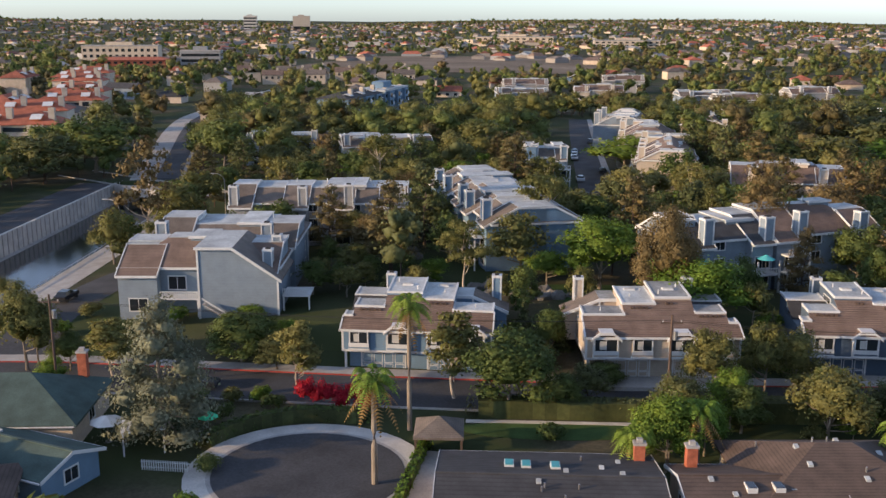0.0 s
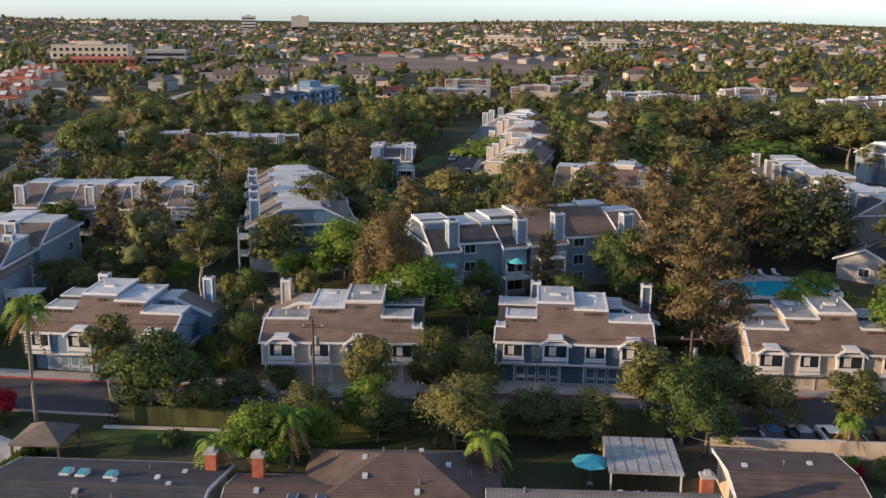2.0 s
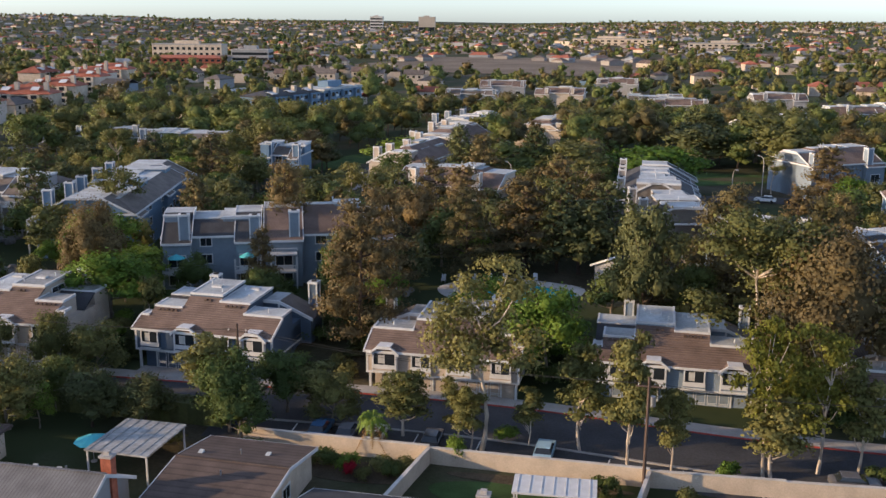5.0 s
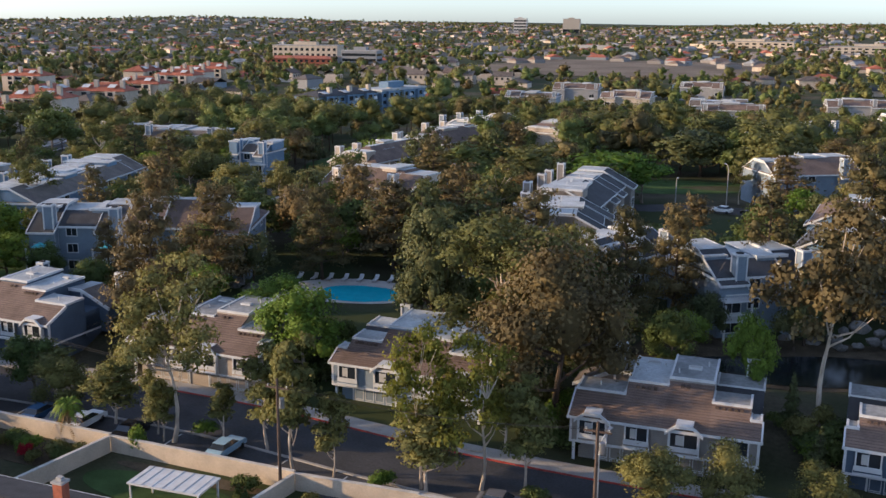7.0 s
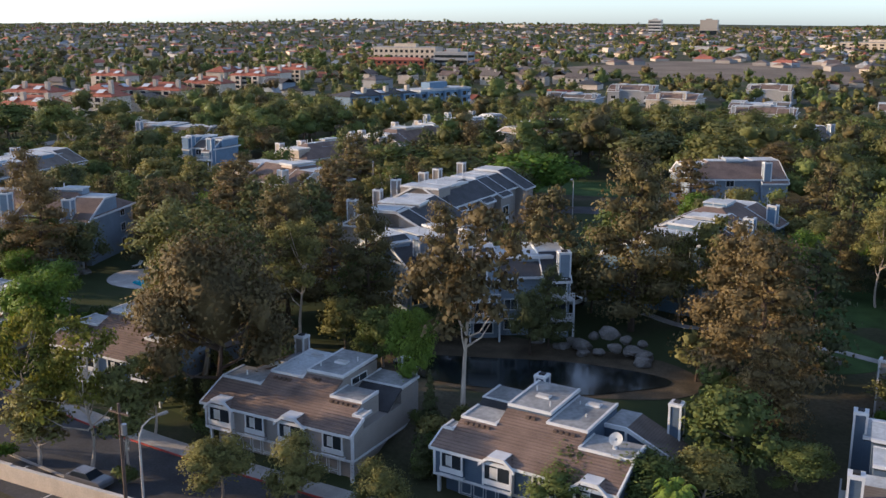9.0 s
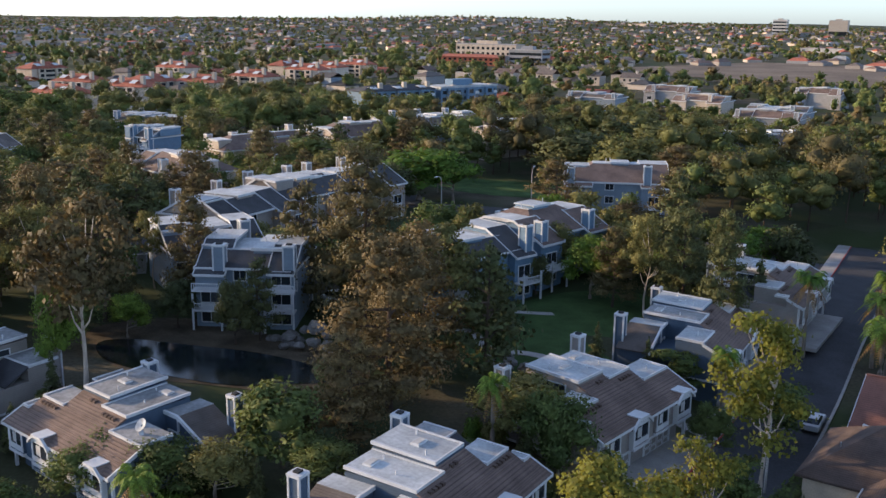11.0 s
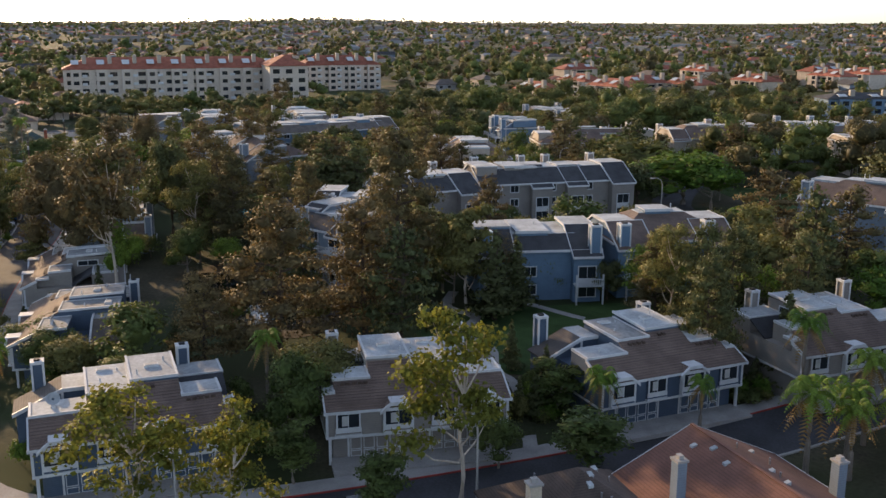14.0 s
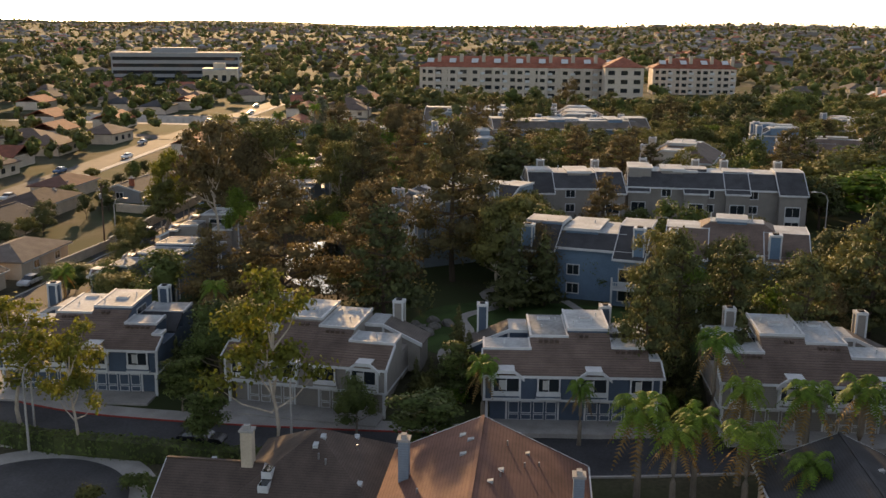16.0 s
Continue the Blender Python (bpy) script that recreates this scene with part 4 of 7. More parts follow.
def tree(kind, foliage, x, y, h, r, v=0, group="", z=None, fine=True):
    fine = fine and min((p.x - x) ** 2 + (p.y - y) ** 2 for p in KERB) < 48 ** 2
    trunk, crown, ph, pr = PROTO[(kind, foliage, fine, v % (len([1 for q in PROTO if q[:2] == (kind, foliage)]) // 2))]
    name, label, cat = KINDS[kind]
    if kind == "shrub":
        top = tagged(part(name, crown, None, None, "", pose(x, y, ground_z(x, y) if z is None else z, 0, 0, (x * 37 + y * 53) % 360)), SHADE[foliage] + " " + label, cat, group)
        top.scale = (r / pr, r / pr, h / ph)
        return top
    top = empty(name, pose(x, y, ground_z(x, y) if z is None else z, 0, 0, (x * 37 + y * 53) % 360), SHADE[foliage] + " " + label, cat, group)
    top.scale = (r / pr, r / pr, h / ph)
    for nm, me in (("trunk", trunk), ("crown", crown)):
        part(nm, me, None, top)
    return top


proto("round", "leaf_green", "bark_grey", 3, 1900, 0.30)
proto("round", "leaf_bright", "bark_grey", 2, 1700, 0.30)
proto("round", "leaf_olive", "bark_grey", 3, 1800, 0.30)
proto("round", "leaf_dark", "bark_dark", 2, 1800, 0.30)
proto("full", "leaf_grey", "bark_grey", 1, 3000, 0.26, h=12, r=5)
proto("round", "leaf_brown", "bark_dark", 2, 4200, 0.20)
proto("open", "leaf_olive", "bark_pale", 3, 3000, 0.21, fill=0.9)
proto("open", "leaf_yellow", "bark_pale", 2, 1500, 0.27, fill=0.9)
proto("open", "leaf_brown", "bark_pale", 2, 1600, 0.28, fill=0.9)
proto("pine", "leaf_brown", "bark_dark", 3, 3200, 0.22, fill=0.8)
proto("pine", "leaf_dark", "bark_dark", 2, 2400, 0.26, fill=0.8)
proto("pine", "leaf_pine", "bark_dark", 3, 3400, 0.20, fill=0.8)
proto("column", "leaf_olive", "bark_pale", 3, 1300, 0.28, h=8, r=2.0)
proto("column", "leaf_green", "bark_grey", 2, 1300, 0.28, h=8, r=2.0)
proto("cone", "leaf_dark", "bark_dark", 1, 700, 0.24, h=6, r=1.2)
proto("cone", "leaf_green", "bark_dark", 1, 500, 0.24, h=6, r=1.2)
proto("shrub", "leaf_green", "bark_dark", 2, 420, 0.20, h=1.8, r=1.5)
proto("shrub", "leaf_bright", "bark_dark", 1, 420, 0.20, h=1.8, r=1.5)
proto("shrub", "leaf_olive", "bark_dark", 1, 420, 0.20, h=1.8, r=1.5)
proto("shrub", "leaf_red", "bark_dark", 1, 700, 0.15, h=1.8, r=1.5)
# ---------- condominium blocks inside the estate ----------
canal_end = condo(-30, 119, 10, 20, 13, "greyblue", 6.2, 9.0, "tile_brown", 2, 0, "", "", 1, "grey-blue condominium block at the canal end of the street", 1)
# its broad sided gable towards the street, with a deck, stairs and chimneys
part("gable_wall", prism(bmesh.new(), [(0.5, -1.5), (10.6, -1.5), (10.6, 5.4), (5.0, 9.2), (0.5, 9.2)], -9.4, 1.0, "y"), M["greyblue"], canal_end, "grey lap-sided gable wall")
part("roof", prism(bmesh.new(), [(11.1, 5.2), (5.0, 9.45), (5.0, 9.23), (11.1, 4.98)], -9.7, 1.2, "y"), M["tile_taupe"], canal_end, "taupe shingled slope")
part("flat_roof", boxes((0.2, 5.0, -9.7, 1.2, 9.22, 9.44)), M["roof_flat"], canal_end, "pale flat roof")
part("rake_trim", prism(bmesh.new(), [(11.15, 4.9), (11.15, 5.25), (5.0, 9.55), (0.2, 9.55), (0.2, 9.2), (4.9, 9.2)], -9.85, -9.702, "y"), M["trim"], canal_end, "white raked trim")
for u in (0.5, 10.6):
    part("corner_board", boxes((u - 0.12, u + 0.12, -9.52, -9.28, -1.5, 5.0 if u > 5 else 9.1)), M["trim"], canal_end)
for c0, w0, yd in ((-2.2, 5.0, -8.9), (12.6, 3.6, -7.4)):
    dk = part("balcony", boxes((c0 - w0 / 2, c0 + w0 / 2, yd, yd + 4.2, 2.4, 2.6)), M["trim"], canal_end, "white railed balcony")
    part("rail", boxes((c0 - w0 / 2, c0 + w0 / 2, yd, yd + 0.12, 3.4, 3.5)), M["trim"], dk)
    bm = bmesh.new()
    for q in range(int(w0 / 0.26)):
        block(bm, c0 - w0 / 2 + 0.26 * q, c0 - w0 / 2 + 0.26 * q + 0.1, yd + 0.03, yd + 0.09, 2.6, 3.4)
    part("railing", bm, M["trim"], dk, "white pickets")["kind"] = "stuff"
    for u in (c0 - w0 / 2 + 0.15, c0 + w0 / 2 - 0.15):
        part("deck_post", boxes((u - 0.1, u + 0.1, yd, yd + 0.2, -1.5, 2.4)), M["trim"], canal_end)
for k in range(12):
    part("stair_tread", boxes((1.2 + k * 0.3, 1.55 + k * 0.3, -11.0, -9.8, 2.3 - k * 0.2, 2.4 - k * 0.2)), M["concrete"], canal_end)
part("stair_rail", prism(bmesh.new(), [(1.2, 3.3), (4.9, 0.9), (4.9, 0.7), (1.2, 3.1)], -11.06, -10.98, "y"), M["trim"], canal_end)
chimney(canal_end, 9.0, -6.5, 4, 8.8, M["greyblue"], 0.55)
chimney(canal_end, 9.4, -1.5, 4, 9.6, M["greyblue"], 0.55)
wall_window(canal_end, "s", -3.0, 3.2, 2.2, 1.7, (-10, 10, -6.5, 6.5))
wall_window(canal_end, "s", -8.2, 3.2, 1.4, 1.2, (-10, 10, -6.5, 6.5))
condo(-31, 131, 10, 19, 14, "greyblue", 6.8, 9.8, "tile_taupe", 2, 2, "s", "se", 2, "grey-blue condominium block stepped behind another", 2)
condo(-26, 159, 10, 29, 14, "grey", 7.4, 10.4, "tile_taupe", 3, 3, "s", "se", 3, "grey condominium block with a taupe shingled roof")
condo(5.3, 160.7, -68.5, 42, 14, "skyblue", 7.2, 10.0, "tile_taupe", 3, 3, "s", "snwe", 4, "blue gabled condominium block with stacked white roofs")
near_block = condo(36.8, 139.8, 28, 13, 12, "greyblue", 7.4, 10.2, "tile_grey", 2, 3, "s", "se", 5, "grey-blue condominium block with boxed chimneys and teal parasols")
condo(51.2, 148.2, 28, 18, 13, "greyblue", 7.4, 10.6, "tile_brown", 2, 3, "s", "se", 20, "grey-blue condominium block with brown hip roof and pale caps")
condo(57, 195, -4, 20, 14, "cream", 7.4, 10.2, "tile_brown", 2, 2, "", "snw", 6, "cream condominium block with brown roof")
condo(36.5, 229, -92, 28, 11, "stone", 7.2, 10.0, "tile_brown", 2, 2, "s", "snwe", 7, "tan condominium block beside the inner street")
condo(93.2, 202.4, 98, 29.5, 13, "taupe", 7.5, 10.7, "tile_grey", 3, 0, "", "snwe", 8, "long taupe condominium block with bay windows", 3, back=4)
condo(99.5, 178, 108, 16, 13, "taupe", 7.5, 10.6, "tile_grey", 2, 0, "", "snwe", 12, "short taupe condominium block with bay windows", 3, back=2)
condo(142, 188, 88, 16, 13, "skyblue", 7.0, 9.6, "tile_grey", 2, 3, "s", "swe", 9, "blue condominium block with boxed chimneys and balconies")
condo(141, 207, 92, 17, 13, "skyblue", 7.0, 9.9, "tile_brown", 2, 3, "s", "swe", 19, "blue condominium block with brown hip roof")
condo(130.5, 163, 42, 12, 12, "greyblue", 7.6, 10.2, "tile_grey", 2, 2, "s", "swe", 10, "slate-blue condominium block with a deck above the pond")
condo(112.5, 166, 75, 13, 11, "greyblue", 6.6, 9.4, "tile_grey", 1, 2, "", "se", 21, "grey-blue block among the pines", 2)
condo(125, 251, 38, 19, 13, "greyblue", 7.4, 10.2, "tile_brown", 2, 2, "", "snwe", 11, "grey condominium block by the lawn")
condo(8.4, 215.5, 10, 8, 9, "skyblue", 7.6, 10.2, "tile_taupe", 1, 1, "s", "swe", 13, "narrow blue condominium block with a white deck")
condo(33, 262, -92, 24, 13, "stone", 7.4, 10.2, "tile_brown", 2, 2, "", "snwe", 14, "tan condominium block along the inner street")
condo(27, 298, -95, 24, 14, "greyblue", 7.4, 10.2, "tile_taupe", 2, 2, "", "snwe", 15, "grey condominium block along the inner street")
# ---------- trees that stand out: x, y, height, crown radius ----------
for k, q in enumerate(((-17.0, 76.9, 14.6, 6.2),)):
    tree("full", "leaf_grey", *q, k)
for k, q in enumerate(((14.8, 91.0, 9.0, 5.0), (18.9, 91.0, 4.9, 2.7), (-18.4, 102.7, 5.8, 3.6), (58.8, 139.9, 9.9, 4.9), (16.8, 106.9, 6.9, 2.9), (-70.0, 221.5, 16.6, 8.8), (-107.0, 226.1, 15.1, 11.8), (23.5, 100.1, 3.2, 2.7), (68.4, 102.4, 7.4, 3.9), (67.6, 94.1, 6.3, 3.3), (111.5, 191.0, 6.5, 3.2), (-9.0, 250.3, 12.6, 8.4), (59.5, 232.0, 11.6, 12.5), (128.9, 139.4, 7.7, 3.7), (175.7, 138.4, 4.6, 3.7), (161.2, 125.1, 6.7, 4.3), (166.3, 129.2, 6.2, 4.1), (186.9, 155.8, 10.2, 4.1), (192.3, 173.3, 5.9, 2.6), (-18.2, 99.4, 6.5, 4.5))):
    tree("round", "leaf_green", *q, k)
for k, q in enumerate(((-36.4, 93.1, 4.7, 2.8), (53.4, 125.0, 6.7, 3.6), (14.1, 89.8, 9.7, 5.0), (65.5, 95.8, 9.3, 3.7), (159.9, 115.6, 5.0, 5.3))):
    tree("round", "leaf_green", *q, k)
for k, q in enumerate(((-8.8, 91.7, 8.1, 2.5), (33.6, 279.1, 11.2, 4.9))):
    tree("column", "leaf_olive", *q, k)
for k, q in enumerate(((4.6, 123.3, 11.1, 5.1), (12.9, 148.8, 13.6, 5.9), (90.2, 100.8, 19.6, 7.5), (115.9, 139.2, 15.7, 6.0), (114.6, 125.6, 18.7, 10.1))):
    tree("open", "leaf_olive", *q, k)
for k, q in enumerate(((22.5, 131.5, 11.5, 6.3), (35.3, 116.9, 9.6, 6.5), (-0.7, 128.7, 4.4, 2.7), (-35.1, 87.2, 3.9, 2.0), (29.5, 80.7, 7.6, 2.9), (95.5, 235.5, 11.6, 6.5), (87.5, 232.8, 12.2, 11.5), (19.8, 138.1, 5.5, 2.9), (92.0, 119.7, 12.7, 5.5), (138.8, 132.1, 11.3, 2.9), (36.0, 90.9, 7.1, 2.7), (29.3, 80.0, 8.3, 3.5))):
    tree("round", "leaf_bright", *q, k)
for k, q in enumerate(((30.6, 120.0, 16.3, 4.6), (-0.4, 241.3, 10.7, 6.6), (122.1, 121.4, 22.7, 8.5), (147.1, 182.4, 10.4, 4.5))):
    tree("round", "leaf_brown", *q, k)
for k, q in enumerate(((42.9, 191.5, 10.0, 7.3), (-40.9, 94.1, 7.9, 2.8), (-53.1, 108.0, 6.1, 3.3), (40.5, 100.1, 9.2, 2.8), (-11.2, 166.5, 7.0, 3.6), (-8.7, 239.4, 12.8, 8.8), (44.8, 88.5, 8.3, 4.6), (34.7, 97.1, 9.0, 3.3), (44.1, 102.7, 7.3, 3.9), (38.9, 200.7, 9.3, 5.4), (114.9, 173.5, 9.4, 4.0), (119.5, 169.9, 8.1, 2.8), (60.6, 311.6, 13.7, 11.6), (115.4, 269.0, 14.8, 9.9), (140.9, 113.9, 6.7, 3.1), (109.2, 294.2, 15.2, 12.5), (135.6, 110.2, 6.7, 3.6), (148.3, 116.5, 5.4, 3.0), (170.3, 131.3, 5.5, 3.8), (181.5, 156.9, 7.4, 5.2))):
    tree("round", "leaf_olive", *q, k)
for k, q in enumerate(((148.3, 207.5, 7.0, 5.2), (-41.1, 92.1, 10.2, 4.3), (74.5, 100.9, 6.3, 3.2), (148.2, 176.1, 13.1, 3.4))):
    tree("round", "leaf_olive", *q, k)
for k, q in enumerate(((-54.8, 150.6, 19.1, 6.2), (145.8, 131.6, 23.0, 8.2),)):
    tree("open", "leaf_brown", *q, k)
for k, q in enumerate(((-38.8, 119.9, 8.7, 3.0), (194.9, 181.4, 6.2, 3.8), (200.8, 161.9, 6.4, 2.3), (183.3, 181.1, 6.8, 2.9), (193.1, 154.9, 6.1, 2.3))):
    tree("column", "leaf_green", *q, k)
for k, q in enumerate(((-30.8, 92.4, 6.9, 2.8), (7.9, 93.5, 9.5, 3.2), (-3.3, 212.2, 6.2, 3.0), (61.8, 98.0, 9.2, 3.1), (82.0, 101.1, 7.0, 3.0), (87.5, 101.5, 6.7, 1.9), (94.2, 103.5, 6.2, 1.6), (99.2, 104.3, 10.8, 2.8), (104.2, 101.7, 13.1, 2.8), (108.0, 102.6, 8.5, 1.9), (116.8, 104.3, 8.6, 3.3), (124.4, 108.8, 10.7, 2.7), (71.5, 103.0, 5.8, 3.5), (89.2, 100.5, 6.5, 1.8), (152.1, 177.5, 14.2, 3.8))):
    tree("column", "leaf_olive", *q, k)
for k, q in enumerate(((62.8, 231.6, 15.0, 4.9), (84.0, 160.8, 14.6, 5.2), (42.6, 237.5, 14.1, 4.8), (91.0, 166.8, 14.3, 6.6), (140.6, 156.2, 10.8, 3.1), (178.1, 199.2, 16.0, 4.6))):
    tree("pine", "leaf_dark", *q, k)
for k, q in enumerate(((56.1, 257.7, 13.7, 4.6), (69.2, 119.8, 18.8, 6.4), (48.7, 144.8, 10.6, 3.6), (119.0, 186.5, 12.5, 4.6), (45.6, 145.3, 17.6, 5.8), (78.6, 161.5, 14.9, 7.5), (167.2, 153.5, 18.6, 7.6), (170.5, 145.5, 11.5, 4.6))):
    tree("pine", "leaf_brown", *q, k)
for k, q in enumerate(((7.7, 142.2, 8.4, 1.8), (168.0, 142.1, 5.3, 1.7), (153.0, 183.7, 9.9, 2.9), (178.4, 208.1, 11.1, 2.6))):
    tree("cone", "leaf_dark", *q, k)
for k, q in enumerate(((-109.8, 207.3, 12.8, 10.4), (87.4, 161.0, 12.8, 6.9), (92.1, 278.4, 12.0, 11.9), (96.8, 278.8, 12.4, 9.7), (-13.5, 97.8, 4.3, 3.0))):
    tree("round", "leaf_dark", *q, k)
for k, q in enumerate(((47.4, 89.8, 5.5, 2.1),)):
    tree("round", "leaf_bright", *q, k)
for k, q in enumerate(((120.8, 107.1, 14.8, 5.5), (116.1, 104.6, 15.4, 4.8), (199.8, 168.3, 17.9, 6.8), (201.8, 142.9, 13.6, 7.2), (204.1, 150.7, 12.7, 4.9))):
    tree("open", "leaf_yellow", *q, k)
for k, q in enumerate(((133.5, 168.4, 18.0, 5.5), (145.0, 169.0, 24.0, 8.4), (109.9, 142.9, 19.0, 7.1), (161.6, 199.4, 12.0, 3.8))):
    tree("pine", "leaf_pine", *q, k)
for k, q in enumerate(((119.3, 115.3, 8.9, 2.7),)):
    tree("column", "leaf_olive", *q, k)
for k, q in enumerate(((65.1, 136.1, 16.4, 6.5), (160.9, 163.4, 17.4, 7.1), (130.4, 264.7, 13.8, 8.0), (125.0, 232.5, 13.1, 6.7),)):
    tree("pine", "leaf_brown", *q, k)
for k, q in enumerate(((72.7, 150.7, 14.6, 5.0), (123.9, 157.2, 16.5, 4.8), (121.1, 145.9, 17.7, 5.2),)):
    tree("pine", "leaf_pine", *q, k)
for k, q in enumerate(((98.6, 152.5, 12.0, 5.0), (104.0, 151.1, 9.8, 4.2), (111.5, 158.2, 11.8, 3.5), (167.1, 199.0, 14.4, 4.8),)):
    tree("open", "leaf_olive", *q, k)
for k, q in enumerate(((73.6, 228.3, 13.0, 10.2), (26.8, 186.3, 10.7, 6.1), (155.8, 212.1, 8.4, 5.4),)):
    tree("round", "leaf_olive", *q, k)
for k, q in enumerate(((128.9, 145.0, 6.1, 3.0), (82.3, 127.1, 8.0, 4.9), (157.1, 200.5, 10.2, 4.6), (26.4, 240.8, 9.8, 11.1),)):
    tree("round", "leaf_bright", *q, k)
for k, q in enumerate(((59.7, 163.5, 13.0, 5.9),)):
    tree("round", "leaf_brown", *q, k)
for k, q in enumerate(((100.9, 133.9, 18.0, 5.5), (94.4, 295.2, 15.8, 8.9),)):
    tree("round", "leaf_dark", *q, k)
for k, q in enumerate(((170.1, 214.2, 13.9, 4.4), (166.8, 207.1, 13.8, 4.9), (171.1, 201.5, 15.4, 4.4),)):
    tree("pine", "leaf_dark", *q, k)
for k, q in enumerate(((156.4, 180.2, 11.5, 3.3),)):
    tree("cone", "leaf_dark", *q, k)
for k, q in enumerate(((32.5, 127.0, 7.6, 5.2), (15.0, 131.0, 6.0, 3.4), (67.5, 131.5, 6.5, 3.4))):
    tree("round", "leaf_bright", *q, k)
for k, q in enumerate(((41.5, 126.8, 7.0, 3.0), (60.5, 133.0, 8.5, 3.6), (106.0, 138.5, 9.5, 4.2))):
    tree("round", "leaf_green", *q, k)
for k, q in enumerate(((49.5, 131.0, 10.5, 3.2), (101.0, 140.5, 13.0, 4.2))):
    tree("pine", "leaf_brown", *q, k)
for k, q in enumerate(((139.8, 153.2, 8.5, 3.0), (129.5, 151.5, 7.0, 3.2))):
    tree("round", "leaf_dark", *q, k)
# ---------- grounds of the estate ----------
FOOT = []  # kept clear of planted trees: x, y, yaw, half length, half depth
for l, r, *_, z, slide in TOWN:
    q = by_chimneys(l, r, z, slide)
    c = q @ Vector((0, 7, 0))
    FOOT.append((c.x, c.y, math.degrees(q.to_euler().z), 10.5, 11))


def disc(name, x, y, rx, ry, lift, material, wob=0.0, seed=1, label="", category="", thick=0.02, kind="structure", turn=0.0):
    """A round or uneven flat patch lying on the ground."""
    R = random.Random(seed)
    bm, n = bmesh.new(), 40
    ph = [R.uniform(0, 6.28) for _ in range(3)]
    ring = []
    for k in range(n):
        a = 2 * math.pi * k / n
        s = 1 + wob * (math.sin(2 * a + ph[0]) + 0.6 * math.sin(3 * a + ph[1]) + 0.4 * math.sin(5 * a + ph[2]))
        u, v = rx * s * math.cos(a), ry * s * math.sin(a)
        X, Y = x + u * math.cos(turn) - v * math.sin(turn), y + u * math.sin(turn) + v * math.cos(turn)
        ring.append((X, Y))
    top = [bm.verts.new((X, Y, ground_z(X, Y) + lift)) for X, Y in ring]
    low = [bm.verts.new((X, Y, ground_z(X, Y) + lift - thick)) for X, Y in ring]
    mid = bm.verts.new((x, y, ground_z(x, y) + lift))
    for k in range(n):
        bm.faces.new((mid, top[k], top[(k + 1) % n])), bm.faces.new((top[k], low[k], low[(k + 1) % n], top[(k + 1) % n]))
    return tagged(part(name, bm, material), label, category, kind=kind)


disc("lawn", 163, 187, 11, 21, 0.03, M["lawn"], 0.08, 3, "mown green lawn behind the townhouses", "lawn", turn=0.25)
disc("lawn", 92, 259, 24, 11, 0.03, M["lawn"], 0.08, 4, "wide green lawn among the trees", "lawn", turn=0.3)
disc("lawn", 25, 129, 20, 4.5, 0.03, M["lawn"], 0.1, 5, "narrow green lawn by the rocks", "lawn", turn=0.1)
disc("lawn", 5, 255, 6, 16, 0.03, M["lawn"], 0.05, 6, "green lawn beside the inner street", "lawn")
disc("pond_bank", 141, 150, 18, 10, 0.05, M["soil"], 0.1, 7, "bare brown soil bank round the pond", "soil", turn=0.35)
disc("water", 143, 147.3, 14, 5.6, 0.12, M["water_dark"], 0.10, 8, "dark still pond water", "pond", turn=0.45)
disc("pool_deck", 80, 148.0, 10.5, 6.4, 0.06, M["concrete_pale"], 0.05, 9, "pale concrete pool deck", "paving", turn=0.45, thick=0.1)
disc("water", 82, 147.2, 7.0, 3.9, 0.10, M["water_pool"], 0.12, 10, "bright turquoise swimming pool water", "pool", turn=0.5)
GARDEN_PATH = resample([(143, 177), (150, 175), (155, 178), (161, 175), (167, 177.5), (174, 176.6), (180, 178.4), (190, 177)], 1.5)
ribbon("path", GARDEN_PATH, 0.7, -0.7, 0.07, M["concrete"], 0.1, "winding pale concrete garden path", "path")
ribbon("path", resample([(150, 186), (158, 192), (166, 200)], 2), 0.6, -0.6, 0.07, M["concrete"], 0.1, "curved pale concrete garden path", "path")
INNER = resample([(23.5, 180), (22, 190), (20, 215), (17.7, 247), (14.5, 297), (12, 340), (10, 380)], 5)
ribbon("road", INNER, 3.5, -3.5, 0.04, M["asphalt"], label="asphalt inner street of the estate", category="road")
ribbon("pavement", INNER, -3.5, -5.2, 0.14, M["concrete"], 0.2, "concrete pavement of the inner street", "pavement")
SIDE = resample([(-40, 86), (-48, 105), (-50, 125), (-47, 150), (-50, 180), (-52, 215)], 5)
ribbon("road", SIDE, 3.6, -3.6, 0.045, M["asphalt"], label="asphalt access road beside the canal", category="road")
EAST = resample([(58, 247), (78, 235), (94, 229), (108, 235), (135, 236), (160, 246), (200, 262)], 5)
ribbon("road", EAST, 4, -4, 0.045, M["asphalt"], label="asphalt road behind the condominiums", category="road")
# drives between kerb and garages
for l, r, *_, z, slide in TOWN:
    q = by_chimneys(l, r, z, slide)
    part_ = tagged(part("driveway", boxes((-8.2, 8.2, -2.4, 0.98, -0.3, 0.16)), M["concrete"], None, "", q), "concrete driveway apron before the garages", "driveway", kind="structure")


